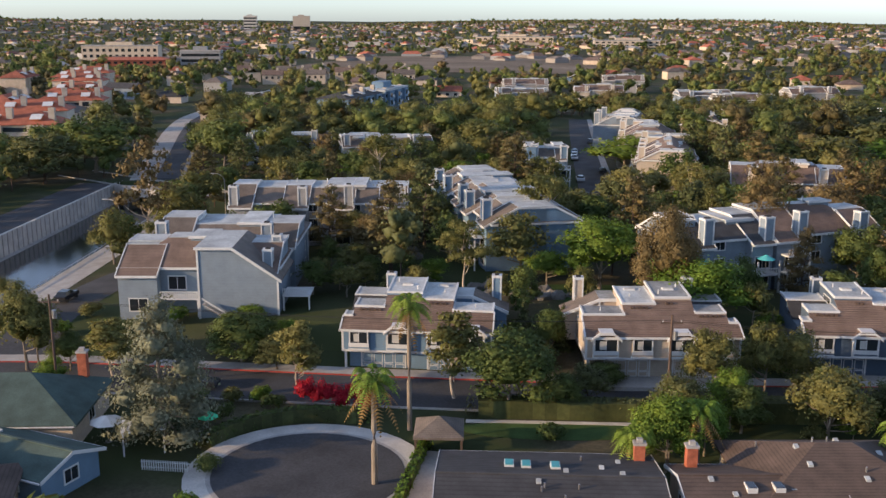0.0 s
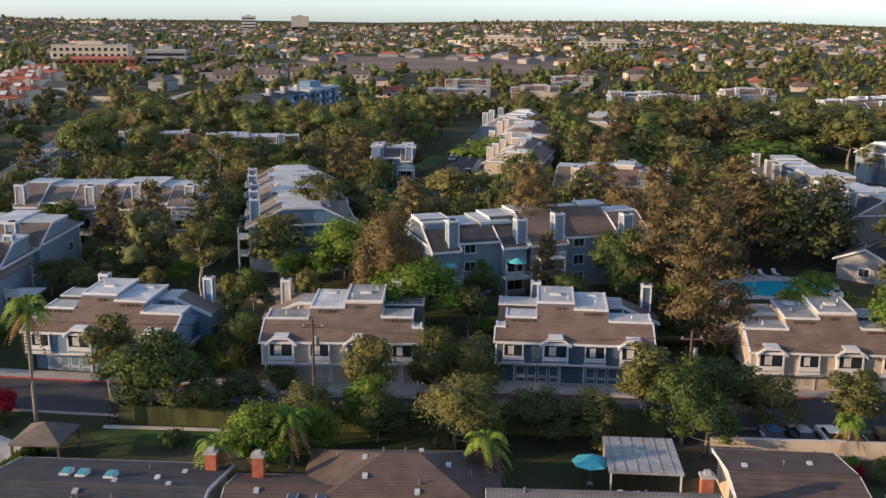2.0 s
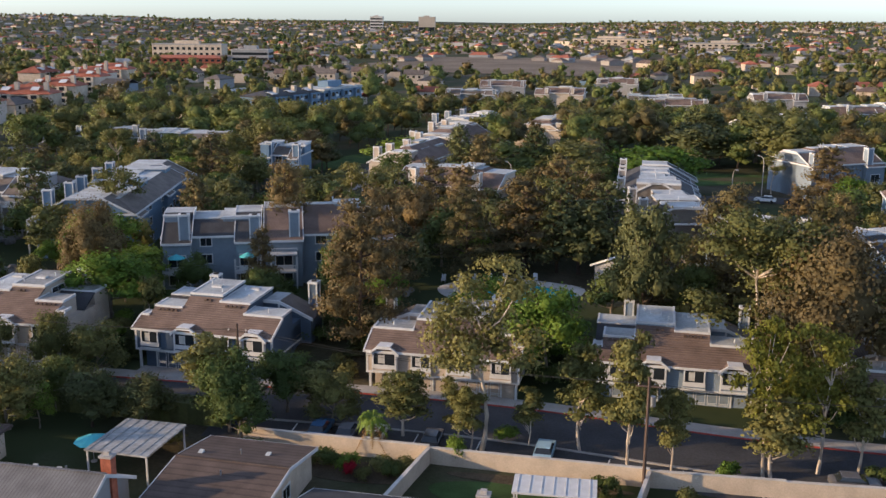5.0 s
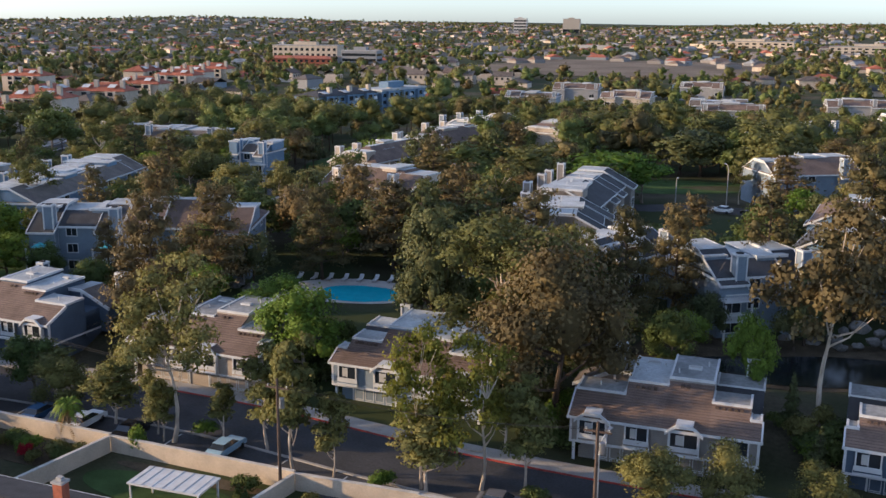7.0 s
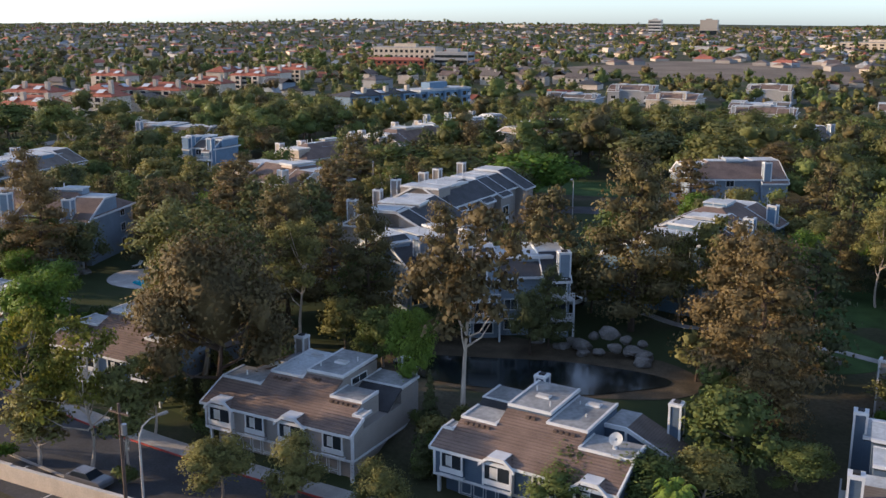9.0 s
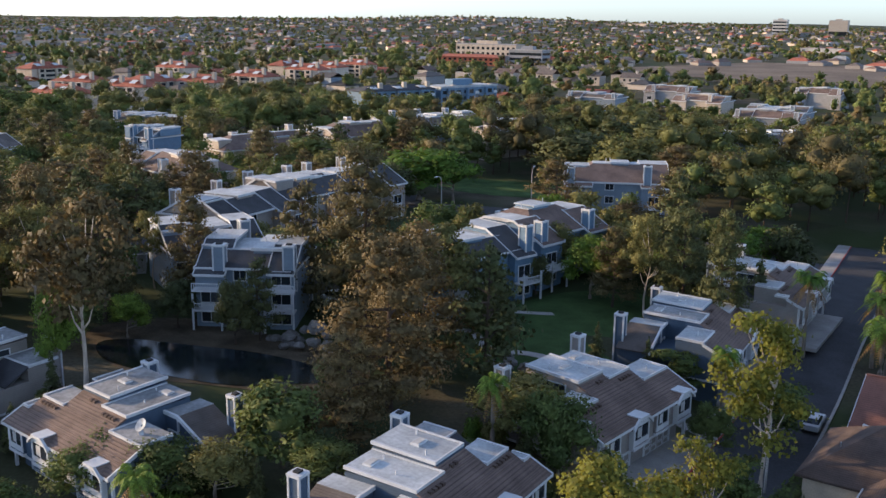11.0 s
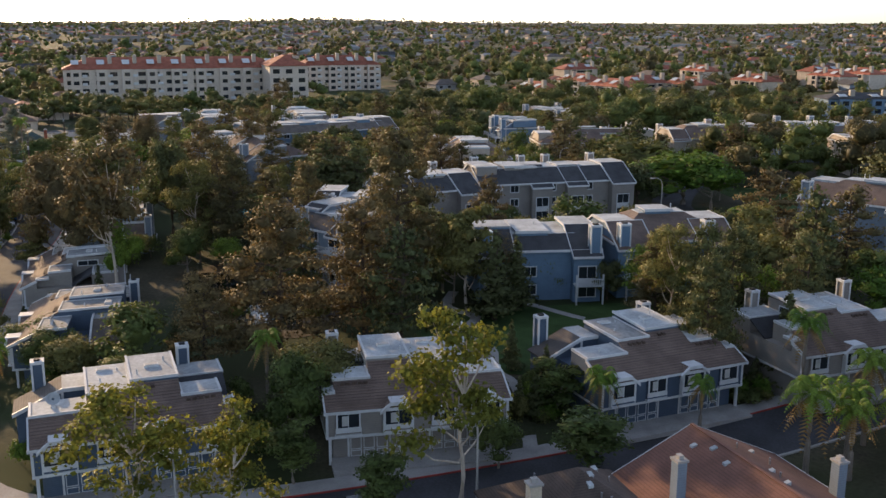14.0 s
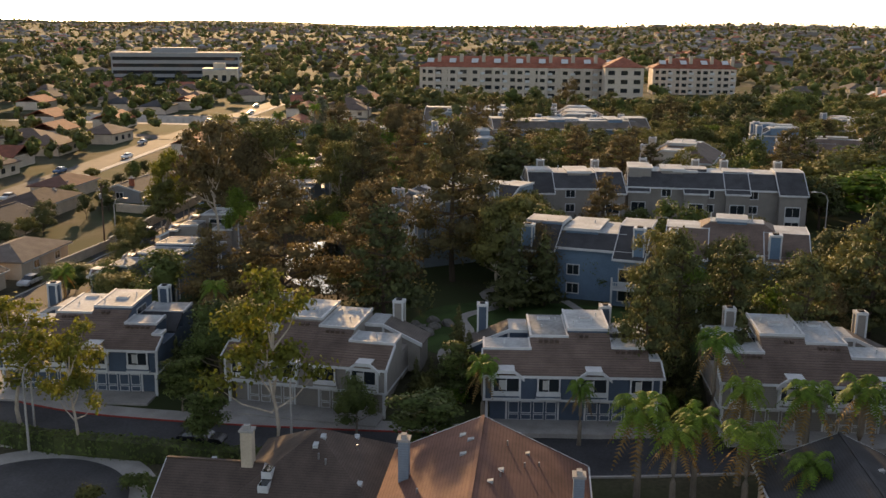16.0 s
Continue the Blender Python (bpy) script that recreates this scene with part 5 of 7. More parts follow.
def boulders(x, y, n, spread, seed, size=0.9, up=0.0):
    R = random.Random(seed)
    for k in range(n):
        a, d = R.uniform(0, 6.28), spread * math.sqrt(R.random())
        bm = bmesh.new()
        bmesh.ops.create_icosphere(bm, subdivisions=2, radius=size * R.uniform(0.6, 1.3))
        for v in bm.verts:
            v.co *= 1 + 0.5 * noise.noise(v.co * 1.1 + Vector((k * 3, seed * 1.7, 0))) + 0.2 * noise.noise(v.co * 3.1 + Vector((seed * 2.3, k, 0)))
            v.co.z *= 0.7
        X, Y = x + d * math.cos(a), y + d * 0.6 * math.sin(a)
        tagged(part("boulder", bm, M["rock"], None, "", pose(X, Y, ground_z(X, Y) + 0.15 + up, 0, 0, R.uniform(0, 360))), "pale weathered garden boulder", "boulder", "boulders")


for k, (u, v, up) in enumerate(((0, 0, 0.2), (1.5, 0.9, 0.5), (3.0, 1.9, 1.0), (3.2, 3.6, 1.7), (1.4, 3.9, 2.0), (-0.6, 3.2, 1.5), (-1.6, 1.6, 0.7), (4.8, 2.6, 0.9), (6.2, 3.2, 0.4), (5.0, 4.6, 1.3), (7.0, 1.6, 0.1))):
    boulders(145.2 + u, 156.6 + v, 1, 0.3, 40 + k, 1.0, up)
boulders(141, 157.5, 8, 4.5, 1, 0.7)
boulders(12, 128, 16, 7, 2, 1.1)
boulders(-8, 146, 10, 5, 3, 1.0)
boulders(166, 172, 8, 5, 4, 0.8)
boulders(62, 140, 8, 6, 6, 0.8)

# canal with its floodwall and road bridge
CANAL = resample([(-74.5 + lean(y), y) for y in (-60, 30, 120, 213)], 12)
ribbon("canal_bed", CANAL, 10.6, -10.6, -3.9, M["concrete"], label="concrete bed of the flood canal", category="canal")
ribbon("water", CANAL, 9.0, -8.0, -3.8, M["water_dark"], label="shallow dark water in the canal", category="canal")


def slab(name, a, b, thick, z0, z1, material, label, category, kind="structure", parent=None):
    """An upright slab between two plan points."""
    a, b = Vector(a), Vector(b)
    d = b - a
    m = pose(a.x, a.y, 0, 0, 0, math.degrees(math.atan2(d.y, d.x)))
    ob = part(name, boxes((0, d.length, -thick / 2, thick / 2, z0, z1)), material, parent, "", m)
    return tagged(ob, label, category, kind=kind)


flood = slab("canal_wall", (-85.3 + lean(-60), -60), (-85.3 + lean(212), 212), 0.6, -4.5, 1.9, M["concrete_pale"], "pale ribbed concrete floodwall", "wall")
for k in range(75):
    part("rib", boxes((130 + k * 2.0 - 0.09, 130 + k * 2.0 + 0.09, -0.42, -0.298, -4.4, 1.95)), M["concrete"], flood)
slab("canal_wall", (-63.7 + lean(-60), -60), (-63.7 + lean(205), 205), 0.5, -4.5, 0.9, M["concrete"], "low concrete canal wall", "wall")
ribbon("path", CANAL, -11.2, -16.0, 0.06, M["concrete"], label="concrete service path along the canal", category="path")
ribbon("road", CANAL, 19.5, 11.2, 0.06, M["asphalt"], label="asphalt service road behind the floodwall", category="road")
br = empty("bridge", pose(-88, 212.5, 0.8, 0, 0, -26), "grey concrete road bridge over the canal", "bridge")
part("deck", boxes((-26, 26, -5, 5, -0.9, 0.2)), M["concrete"], br)
for s in (-1, 1):
    part("parapet", boxes((-26, 26, s * 5 - 0.2, s * 5 + 0.2, 0.2, 1.3)), M["concrete"], br)
part("pier", boxes((-1, 1, -4.5, 4.5, -5, -0.9)), M["concrete"], br)
fence = slab("fence", (-63.2 + lean(60), 60), (-63.2 + lean(203), 203), 0.1, 1.86, 1.94, M["metal"], "grey metal railing along the canal", "fence", "")
for k in range(60):
    part("post", boxes((k * 2.4 - 0.04, k * 2.4 + 0.04, -0.04, 0.04, 0.4, 1.86)), M["metal"], fence)


# ---------- walls, hedges, street fittings ----------
def stucco_wall(points, h=2.0):
    for a, b in zip(points, points[1:]):
        g = ground_z(*a)
        w = slab("garden_wall", a, b, 0.22, g - 0.4, g + h, M["stucco"], "cream stucco garden wall with a flat coping", "wall", "")
        d = math.dist(a, b)
        part("coping", boxes((0, d, -0.17, 0.17, g + h, g + h + 0.09)), M["concrete_pale"], w)


stucco_wall([(68, 94.2), (86.5, 96.4), (106.5, 98.9), (118, 101.0), (134, 104.2)], 1.6)
stucco_wall([(86.5, 96.2), (86.2, 84)], 1.6)
stucco_wall([(106.5, 98.7), (106.2, 86)], 1.6)
stucco_wall([(134, 104.2), (150, 105.9)], 1.4)
for a, b in zip(offset_line(BAY, -9.2)[1::2], offset_line(BAY, -12.6)[1::2]):
    if 68 < a.x < 128:
        ribbon("parking_line", [a, b], 0.06, -0.06, 0.06, M["line"], 0.015, "white painted parking bay line", "road marking")
disc("soil_bed", 80.5, 92.2, 5.6, 2.2, 0.05, M["soil"], 0.05, 21, "bare brown soil bed with garden plants", "soil", turn=0.12)
disc("soil_bed", 97, 96.0, 8.5, 0.9, 0.06, M["soil"], 0.02, 22, "narrow brown soil border along the wall", "soil", turn=0.12)


def hedge(line, w, h, seed, foliage="leaf_green", label="clipped green boundary hedge"):
    gen = np.random.default_rng(seed)
    pts = resample(line, 1.0)
    P, Nn = [], []
    for p in pts:
        k = 60
        u = gen.uniform(-1, 1, (k, 2))
        z = gen.random(k)
        side = gen.random(k) < 0.6
        off = np.where(side, np.sign(u[:, 0]) * (0.5 + 0.06 * gen.normal(size=k)), u[:, 0] * 0.5)
        zz = np.where(side, z * h, h + 0.05 * gen.normal(size=k))
        P.append(np.stack([p.x + off * w + 0.1 * u[:, 1], p.y + u[:, 1] * 0.6 + off * w * 0.35, ground_z(p.x, p.y) + zz], 1))
        Nn.append(np.stack([np.where(side, np.sign(u[:, 0]), 0.2 * u[:, 0]), 0.3 * u[:, 1], np.where(side, 0.25, 1.0)], 1))
    P, Nn = np.concatenate(P), np.concatenate(Nn)
    Nn = Nn + gen.normal(size=Nn.shape) * 0.35
    Nn /= np.linalg.norm(Nn, axis=1)[:, None]
    top = empty("hedge", None, label, "hedge")
    part("foliage", quads_mesh("foliage", P, Nn, gen.uniform(0.12, 0.26, len(P)), M[foliage], gen), None, top)
    bm = bmesh.new()
    for a, b in zip(pts, pts[1:]):
        d = (b - a).normalized()
        nrm = Vector((-d.y, d.x)) * w * 0.42
        g = ground_z(a.x, a.y)
        v = [bm.verts.new((*(q), z)) for z in (g - 0.2, g + h * 0.93) for q in (a - nrm, b - nrm, b + nrm, a + nrm)]
        for f in ((4, 5, 6, 7), (0, 1, 5, 4), (1, 2, 6, 5), (2, 3, 7, 6), (3, 0, 4, 7)):
            bm.faces.new([v[i] for i in f])
    part("core", bm, M["leaf_dark"], top)


hedge([(-13, 77), (-10.5, 81.5), (-6, 84.6), (0, 85.4)], 1.3, 1.5, 1)
hedge([(7.2, 67), (7.2, 81)], 0.8, 1.3, 2, "leaf_bright")
hedge([(203, 135), (204.5, 146), (203, 160), (202, 172), (200.5, 186)], 1.6, 1.9, 3)
hedge([(210, 162), (207, 168)], 1.2, 2.0, 4)
hedge([(11, 89.6), (28, 92)], 2.2, 2.0, 5, "leaf_dark", "dark overgrown hedge along the street")
hedge([(29, 92), (52, 96), (64, 97.5)], 2.6, 2.4, 6, "leaf_dark", "dark overgrown hedge along the street")


def street_lamp(x, y, yaw, h=8.5):
    top = empty("street_lamp", pose(x, y, ground_z(x, y), 0, 0, yaw), "slim grey street lamp with curved arm", "street lamp", "street lamps")
    part("pole", tube(bmesh.new(), [(0, 0, -0.2), (0, 0, h * 0.85), (0, 0.4, h * 0.95), (0, 1.2, h), (0, 2.2, h + 0.05)], [0.13, 0.09, 0.07, 0.06, 0.05], 8), M["concrete"], top)
    part("lamp_head", boxes((-0.16, 0.16, 2.0, 2.9, h - 0.05, h + 0.12)), M["metal"], top)


for x, y, yaw in ((112, 241, 30), (106.5, 221, 200), (132.5, 104.5, 0), (205.5, 146.5, 100), (199.5, 170, 100), (-60, 150, 90), (62, 214, 40), (200.5, 143, 80), (-53, 180, 90)):
    street_lamp(x, y, yaw)


def utility_pole(x, y, h=11):
    top = empty("utility_pole", pose(x, y, ground_z(x, y), 0, 0, 8), "dark wooden utility pole with a cross arm", "utility pole", "utility poles")
    part("pole", tube(bmesh.new(), [(0, 0, -0.3), (0, 0, h)], [0.17, 0.12], 8), M["wood_dark"], top)
    part("cross_arm", boxes((-1.1, 1.1, -0.07, 0.07, h - 0.9, h - 0.75)), M["wood_dark"], top)
    part("transformer", tube(bmesh.new(), [(0.4, 0, h - 2.6), (0.4, 0, h - 1.7)], [0.24, 0.24], 10), M["metal"], top)
    for q in (-0.9, 0.0, 0.9):
        part("insulator", boxes((q - 0.05, q + 0.05, -0.05, 0.05, h - 0.75, h - 0.55)), M["concrete_pale"], top)


POLES = [(-34, 86.5), (30, 92.5), (66, 97.2), (106.2, 97.2), (133, 102.5)]
for p in POLES:
    utility_pole(*p)
for k, (a, b) in enumerate(zip(POLES, POLES[1:])):
    for o in (-0.9, 0.9):
        pts = []
        for i in range(13):
            e = i / 12
            x, y = a[0] + (b[0] - a[0]) * e, a[1] + (b[1] - a[1]) * e + o * 0.2
            pts.append((x + o * 0.8, y, ground_z(x, y) + 10.45 - 4 * 0.9 * e * (1 - e)))
        tagged(part("power_cable", tube(bmesh.new(), pts, [0.018] * 13, 4), M["rubber"]), "thin black overhead power cable", "cable")
# ---------- family houses near the street ----------
def gable(bm, x0, x1, y0, y1, z0, z1, over=0.45, t=0.18):
    """A gabled roof shell with its ridge along x."""
    ym = (y0 + y1) / 2
    a, b = x0 - over, x1 + over
    e0, e1 = y0 - over, y1 + over
    prism(bm, [(e0, z0 - t), (ym, z1 - t), (e1, z0 - t), (e1, z0), (ym, z1), (e0, z0)], a, b)
    return bm


def house(x, y, yaw, L, D, eave, ridge, roof, wall, kind="hip", chim=(), vents=4, label="", windows=True, seed=1, skylights=(), dome="glass"):
    R = random.Random(seed)
    z = ground_z(x, y)
    top = empty("house", pose(x, y, z, 0, 0, yaw), label, "house", "family houses")
    x0, x1, y0, y1 = -L / 2, L / 2, -D / 2, D / 2
    if kind == "gable":
        part("wall", prism(bmesh.new(), [(y0, -0.5), (y1, -0.5), (y1, eave), (0, ridge - 0.25), (y0, eave)], x0, x1), M[wall], top)
        part("roof", gable(bmesh.new(), x0, x1, y0, y1, eave, ridge), M[roof], top, "shingled gable roof")
        for xe in (x0 - 0.5, x1 + 0.45):
            part("barge_board", prism(bmesh.new(), [(y0 - 0.5, eave - 0.3), (0, ridge - 0.3), (y1 + 0.5, eave - 0.3), (y1 + 0.5, eave + 0.02), (0, ridge + 0.03), (y0 - 0.5, eave + 0.02)], xe, xe + 0.06), M["trim"], top)
        part("ridge_cap", boxes((x0 - 0.45, x1 + 0.45, -0.14, 0.14, ridge - 0.03, ridge + 0.07)), M[roof], top)
    else:
        part("wall", boxes((x0, x1, y0, y1, -0.5, eave)), M[wall], top)
        part("roof", hip(bmesh.new(), x0, x1, y0, y1, eave + 0.05, ridge, 0.6), M[roof], top, "shingled hipped roof")
    for q in (y0 - 0.62, y1 + 0.5):
        part("gutter", boxes((x0 - 0.4, x1 + 0.4, q, q + 0.12, eave - 0.2, eave - 0.06)), M["trim"], top)
    for cx, cy, ch, cm in chim:
        c = part("chimney", boxes((cx - 0.45, cx + 0.45, cy - 0.4, cy + 0.4, 0, ch)), M[cm], top, "brick chimney" if cm == "brick" else "rendered chimney")
        part("chimney_cap", boxes((cx - 0.55, cx + 0.55, cy - 0.5, cy + 0.5, ch, ch + 0.18), (cx - 0.25, cx + 0.25, cy - 0.2, cy + 0.2, ch + 0.18, ch + 0.5)), M["concrete"], c)

    def roof_z(px, py):
        if kind == "gable":
            return ridge - (ridge - eave) * abs(py) / (D / 2)
        d = min(L, D) / 2 + 0.6
        return eave + (ridge - eave) * min(1, min(L / 2 + 0.6 - abs(px), D / 2 + 0.6 - abs(py)) / d)
    for k in range(vents):
        px, py = R.uniform(x0 * 0.75, x1 * 0.75), R.uniform(y0 * 0.7, y1 * 0.7)
        zz = roof_z(px, py)
        if k % 2:
            part("vent_pipe", tube(bmesh.new(), [(px, py, zz - 0.1), (px, py, zz + 0.45)], [0.08, 0.08], 6), M["metal"], top, "short metal vent pipe")
        else:
            part("roof_vent", prism(bmesh.new(), [(py - 0.25, zz - 0.15), (py + 0.25, zz - 0.15), (py + 0.25, zz + 0.22), (py - 0.25, zz + 0.1)], px - 0.2, px + 0.2), M["roof_flat"], top, "pale hooded roof vent")
    for px, py in skylights:
        zz = roof_z(px, py)
        s = part("skylight", boxes((px - 0.4, px + 0.4, py - 0.6, py + 0.6, zz - 0.25, zz + 0.3)), M["trim"], top, "white framed skylight")
        part("skylight_pane", boxes((px - 0.32, px + 0.32, py - 0.52, py + 0.52, zz + 0.3, zz + 0.36)), M[dome], s)
    if windows:
        for face, u in (("s", -L * 0.25), ("s", L * 0.22), ("n", -L * 0.25), ("n", L * 0.2), ("w", 0.0), ("e", 0.0)):
            wall_window(top, face, u, 0.95, 1.5, 1.15, (x0, x1, y0, y1))
    FOOT.append((x, y, yaw, L / 2 + 1.2, D / 2 + 1.2))
    return top


house(19.5, 69.5, 7, 17.5, 13, 2.6, 3.9, "tile_grey", "stucco", "gable", ((7.9, 5.2, 4.4, "brick"),), 12, "low house with dark grey shingle roof and brick chimney", seed=2, skylights=((-3.2, 2.6), (-1.8, 2.4), (0.6, 2.2)), dome="teal")
house(42.5, 76.5, 10, 15, 12, 2.8, 5.6, "tile_umber", "stucco", "hip", (), 10, "house with warm brown hipped shingle roof", seed=3)
house(36.0, 72.5, 10, 12, 8, 2.8, 4.0, "tile_umber", "stucco", "gable", ((-4.5, 3.4, 4.9, "brick"),), 5, "low wing with brown shingle roof and skylights", seed=4, skylights=((-1.0, -1.5), (1.2, -1.5)))
house(58.5, 74.0, 8, 16.5, 8, 2.9, 5.2, "tile_slate", "grey", "gable", ((8.0, 1.6, 5.9, "brick"),), 4, "grey house with ribbed grey tile roof", seed=5)
house(73.6, 83.2, 6, 9.5, 12, 2.9, 3.9, "tile_umber", "stucco", "gable", (), 4, "low house with dull brown roof", seed=6)
house(90, 80, 8, 16, 9, 2.6, 4.0, "tile_grey", "grey", "gable", ((6.2, 2.0, 5.0, "brick"),), 5, "grey house with slate-coloured low roof", seed=7)
house(-34.5, 77, 12, 18, 11, 2.8, 5.8, "tile_green", "stucco", "hip", ((7.2, 4.0, 6.4, "brick"),), 3, "house with a dark green shingled hip roof", seed=8)
house(-26.5, 68, -14, 12, 6.5, 2.5, 3.7, "tile_green", "skyblue", "gable", (), 2, "low wing with green shingled roof and pale blue wall", seed=18)
house(-27, 59.5, 24, 9, 8, 2.7, 4.4, "tile_umber", "stucco", "hip", (), 2, "low house with brown hipped roof", seed=9)
house(207.6, 176.3, 100, 11, 11.5, 3.3, 7.3, "tile_umber", "stucco", "hip", ((-4.9, -2.6, 8.0, "stucco"),), 8, "house with a steep dark taupe hipped roof", seed=10, skylights=((-3.0, -3.6), (-3.0, -4.6)))
house(211.4, 169.3, 100, 7.0, 5.5, 3.6, 5.4, "tile_umber", "stucco", "gable", (), 2, "lower wing with dark taupe gable roof", seed=11)
house(208.9, 189.6, 11, 16, 16.5, 3.2, 7.2, "tile_clay", "greyblue", "gable", ((-1.6, -5.6, 7.8, "greyblue"), (0.5, 7.6, 6.6, "greyblue")), 12, "house with red-brown tile roof and pale blue chimneys", seed=12)
house(202.8, 217.4, 11, 15, 12, 3.2, 6.2, "tile_grey", "stucco", "gable", (), 5, "house with grey ribbed tile roof behind palms", seed=13)
house(214, 206, 100, 10, 8, 3.0, 4.6, "tile_brown", "stucco", "hip", (), 3, "low house with dark brown roof", seed=14)
house(150, 99, 10, 14, 9, 2.8, 4.6, "tile_taupe", "stucco", "hip", (), 4, "low house with taupe roof beyond the wall", seed=15)
house(168, 102, 10, 14, 9, 2.8, 4.6, "tile_grey", "stucco", "gable", (), 4, "low house with grey roof near the bend", seed=16)

house(112, 72, 10, 15, 10, 2.8, 4.8, "tile_umber", "stucco", "hip", (), 3, "low suburban house with brown hip roof", seed=21, windows=False)
house(132, 78.5, 10, 15, 10, 2.8, 4.8, "tile_grey", "stucco", "gable", (), 3, "low suburban house with grey gable roof", seed=22, windows=False)
house(93, 63.5, 10, 13, 9, 2.8, 4.6, "tile_clay", "stucco", "hip", (), 2, "low suburban house with clay tile roof", seed=23, windows=False)
house(152, 85, 12, 14, 9, 2.8, 4.6, "tile_taupe", "stucco", "gable", (), 3, "low suburban house with taupe roof", seed=24, windows=False)

def patio_cover(x, y, yaw, L, D, h, material, label):
    top = empty("patio_cover", pose(x, y, ground_z(x, y), 0, 0, yaw), label, "patio cover")
    part("cover_roof", boxes((-L / 2, L / 2, -D / 2, D / 2, h, h + 0.16)), material, top)
    for k in range(int(L)):
        part("rib", boxes((-L / 2 + k + 0.4, -L / 2 + k + 0.46, -D / 2, D / 2, h + 0.16, h + 0.2)), material, top)
    for sx in (-1, 1):
        for sy in (-1, 1):
            part("post", boxes((sx * (L / 2 - 0.2) - 0.07, sx * (L / 2 - 0.2) + 0.07, sy * (D / 2 - 0.2) - 0.07, sy * (D / 2 - 0.2) + 0.07, -0.3, h)), M["trim"], top)


patio_cover(99.6, 91.2, 10, 7.0, 3.4, 2.4, M["trim"], "white slatted patio cover in a walled garden")
patio_cover(61.6, 86.4, 6, 6.2, 7.2, 2.7, M["roof_flat_dirty"], "pale flat patio roof beside the grey house")
patio_cover(-18.5, 75.5, 24, 4, 3, 2.3, M["trim"], "white timber garden pergola")


def gazebo(x, y, yaw, s=2.1):
    top = empty("gazebo", pose(x, y, ground_z(x, y), 0, 0, yaw), "brown hip-roofed garden gazebo", "gazebo")
    part("canopy", hip(bmesh.new(), -s, s, -s, s, 2.4, 3.6, 0.2), M["tile_taupe"], top)
    for a in (-1, 1):
        for b in (-1, 1):
            part("post", boxes((a * s - 0.1, a * s + 0.1, b * s - 0.1, b * s + 0.1, -0.2, 2.4)), M["wood_dark"], top)


gazebo(8.6, 80.2, 8)


def parasol(x, y, colour, r=1.5, h=2.4, z=None):
    top = empty("parasol", pose(x, y, ground_z(x, y) if z is None else z), colour[1], "parasol")
    bm = bmesh.new()
    bmesh.ops.create_cone(bm, segments=8, radius1=r, radius2=0.05, depth=0.6, matrix=Matrix.Translation((0, 0, h)))
    part("canopy", bm, colour[0], top)
    part("pole", tube(bmesh.new(), [(0, 0, -0.1), (0, 0, h)], [0.03, 0.03], 6), M["metal"], top)
    part("base", tube(bmesh.new(), [(0, 0, 0), (0, 0, 0.12)], [0.3, 0.28], 10), M["concrete"], top)


teal = (mat("teal_canvas", (0.08, 0.42, 0.45), 0.8, 0.12), "faded teal canvas garden parasol")
white = (mat("white_canvas", (0.7, 0.68, 0.64), 0.8, 0.1), "white canvas garden parasol")
parasol(57.3, 85.6, teal, 1.7)
parasol(-22.6, 76.2, white, 1.6)
parasol(-13.9, 79.5, (mat("green_canvas", (0.05, 0.55, 0.28), 0.7, 0.1), "bright green canvas parasol"), 1.0, 2.2)
for deck in [c for c in near_block.children if c.name.startswith("balcony")][:2]:
    p = near_block.matrix_basis @ (sum((v.co for v in deck.data.vertices), Vector()) / len(deck.data.vertices))
    parasol(p.x, p.y, teal, 1.3, z=p.z + 0.1)
for k in range(7):
    x, y = 69.5 + 2.1 * k, 149.2 + 0.95 * k
    t_ = empty("sun_lounger", pose(x, y, ground_z(x, y) + 0.06, 0, 0, 15), "white poolside sun lounger", "sun lounger", "sun loungers")
    part("seat", boxes((-0.32, 0.32, -0.9, 0.5, 0.3, 0.38)), M["trim"], t_)
    part("backrest", prism(bmesh.new(), [(0.5, 0.3), (1.1, 0.75), (1.1, 0.83), (0.5, 0.38)], -0.32, 0.32), M["trim"], t_)
    for sx in (-0.28, 0.28):
        for sy in (-0.8, 0.4):
            part("leg", boxes((sx - 0.03, sx + 0.03, sy - 0.03, sy + 0.03, 0, 0.3)), M["metal"], t_)
house(97, 158.5, 60, 11, 8, 3.2, 5.2, "tile_grey", "grey", "gable", (), 1, "small grey clubhouse beside the pool", seed=17)

# white picket fence by the turning circle
pf = empty("picket_fence", pose(-16.8, 71.4, ground_z(-16, 71), 0, 0, 3), "white wooden picket fence", "fence")
for k in range(20):
    part("picket", boxes((k * 0.22, k * 0.22 + 0.09, -0.02, 0.02, -0.1, 1.0)), M["trim"], pf)
for z in (0.25, 0.75):
    part("rail", boxes((-0.1, 4.5, 0.021, 0.06, z, z + 0.08)), M["trim"], pf)
disc("turning_circle_pavement", -2.0, 73.5, 11.0, 10.6, 0.13, M["concrete_pale"], 0, 1, "pale concrete pavement round the turning circle", "pavement", 0.3)
disc("turning_circle_kerb", -2.0, 73.5, 9.0, 8.7, 0.15, M["concrete"], 0, 1, "concrete kerb of the turning circle", "kerb", 0.3)
disc("road", -2.0, 73.5, 8.6, 8.3, 0.17, M["asphalt"], 0, 1, "dark asphalt turning circle", "road")
disc("turning_circle_pavement", 214, 152.5, 11.0, 11.0, 0.13, M["concrete"], 0, 1, "grey concrete pavement round the turning circle", "pavement", 0.3)
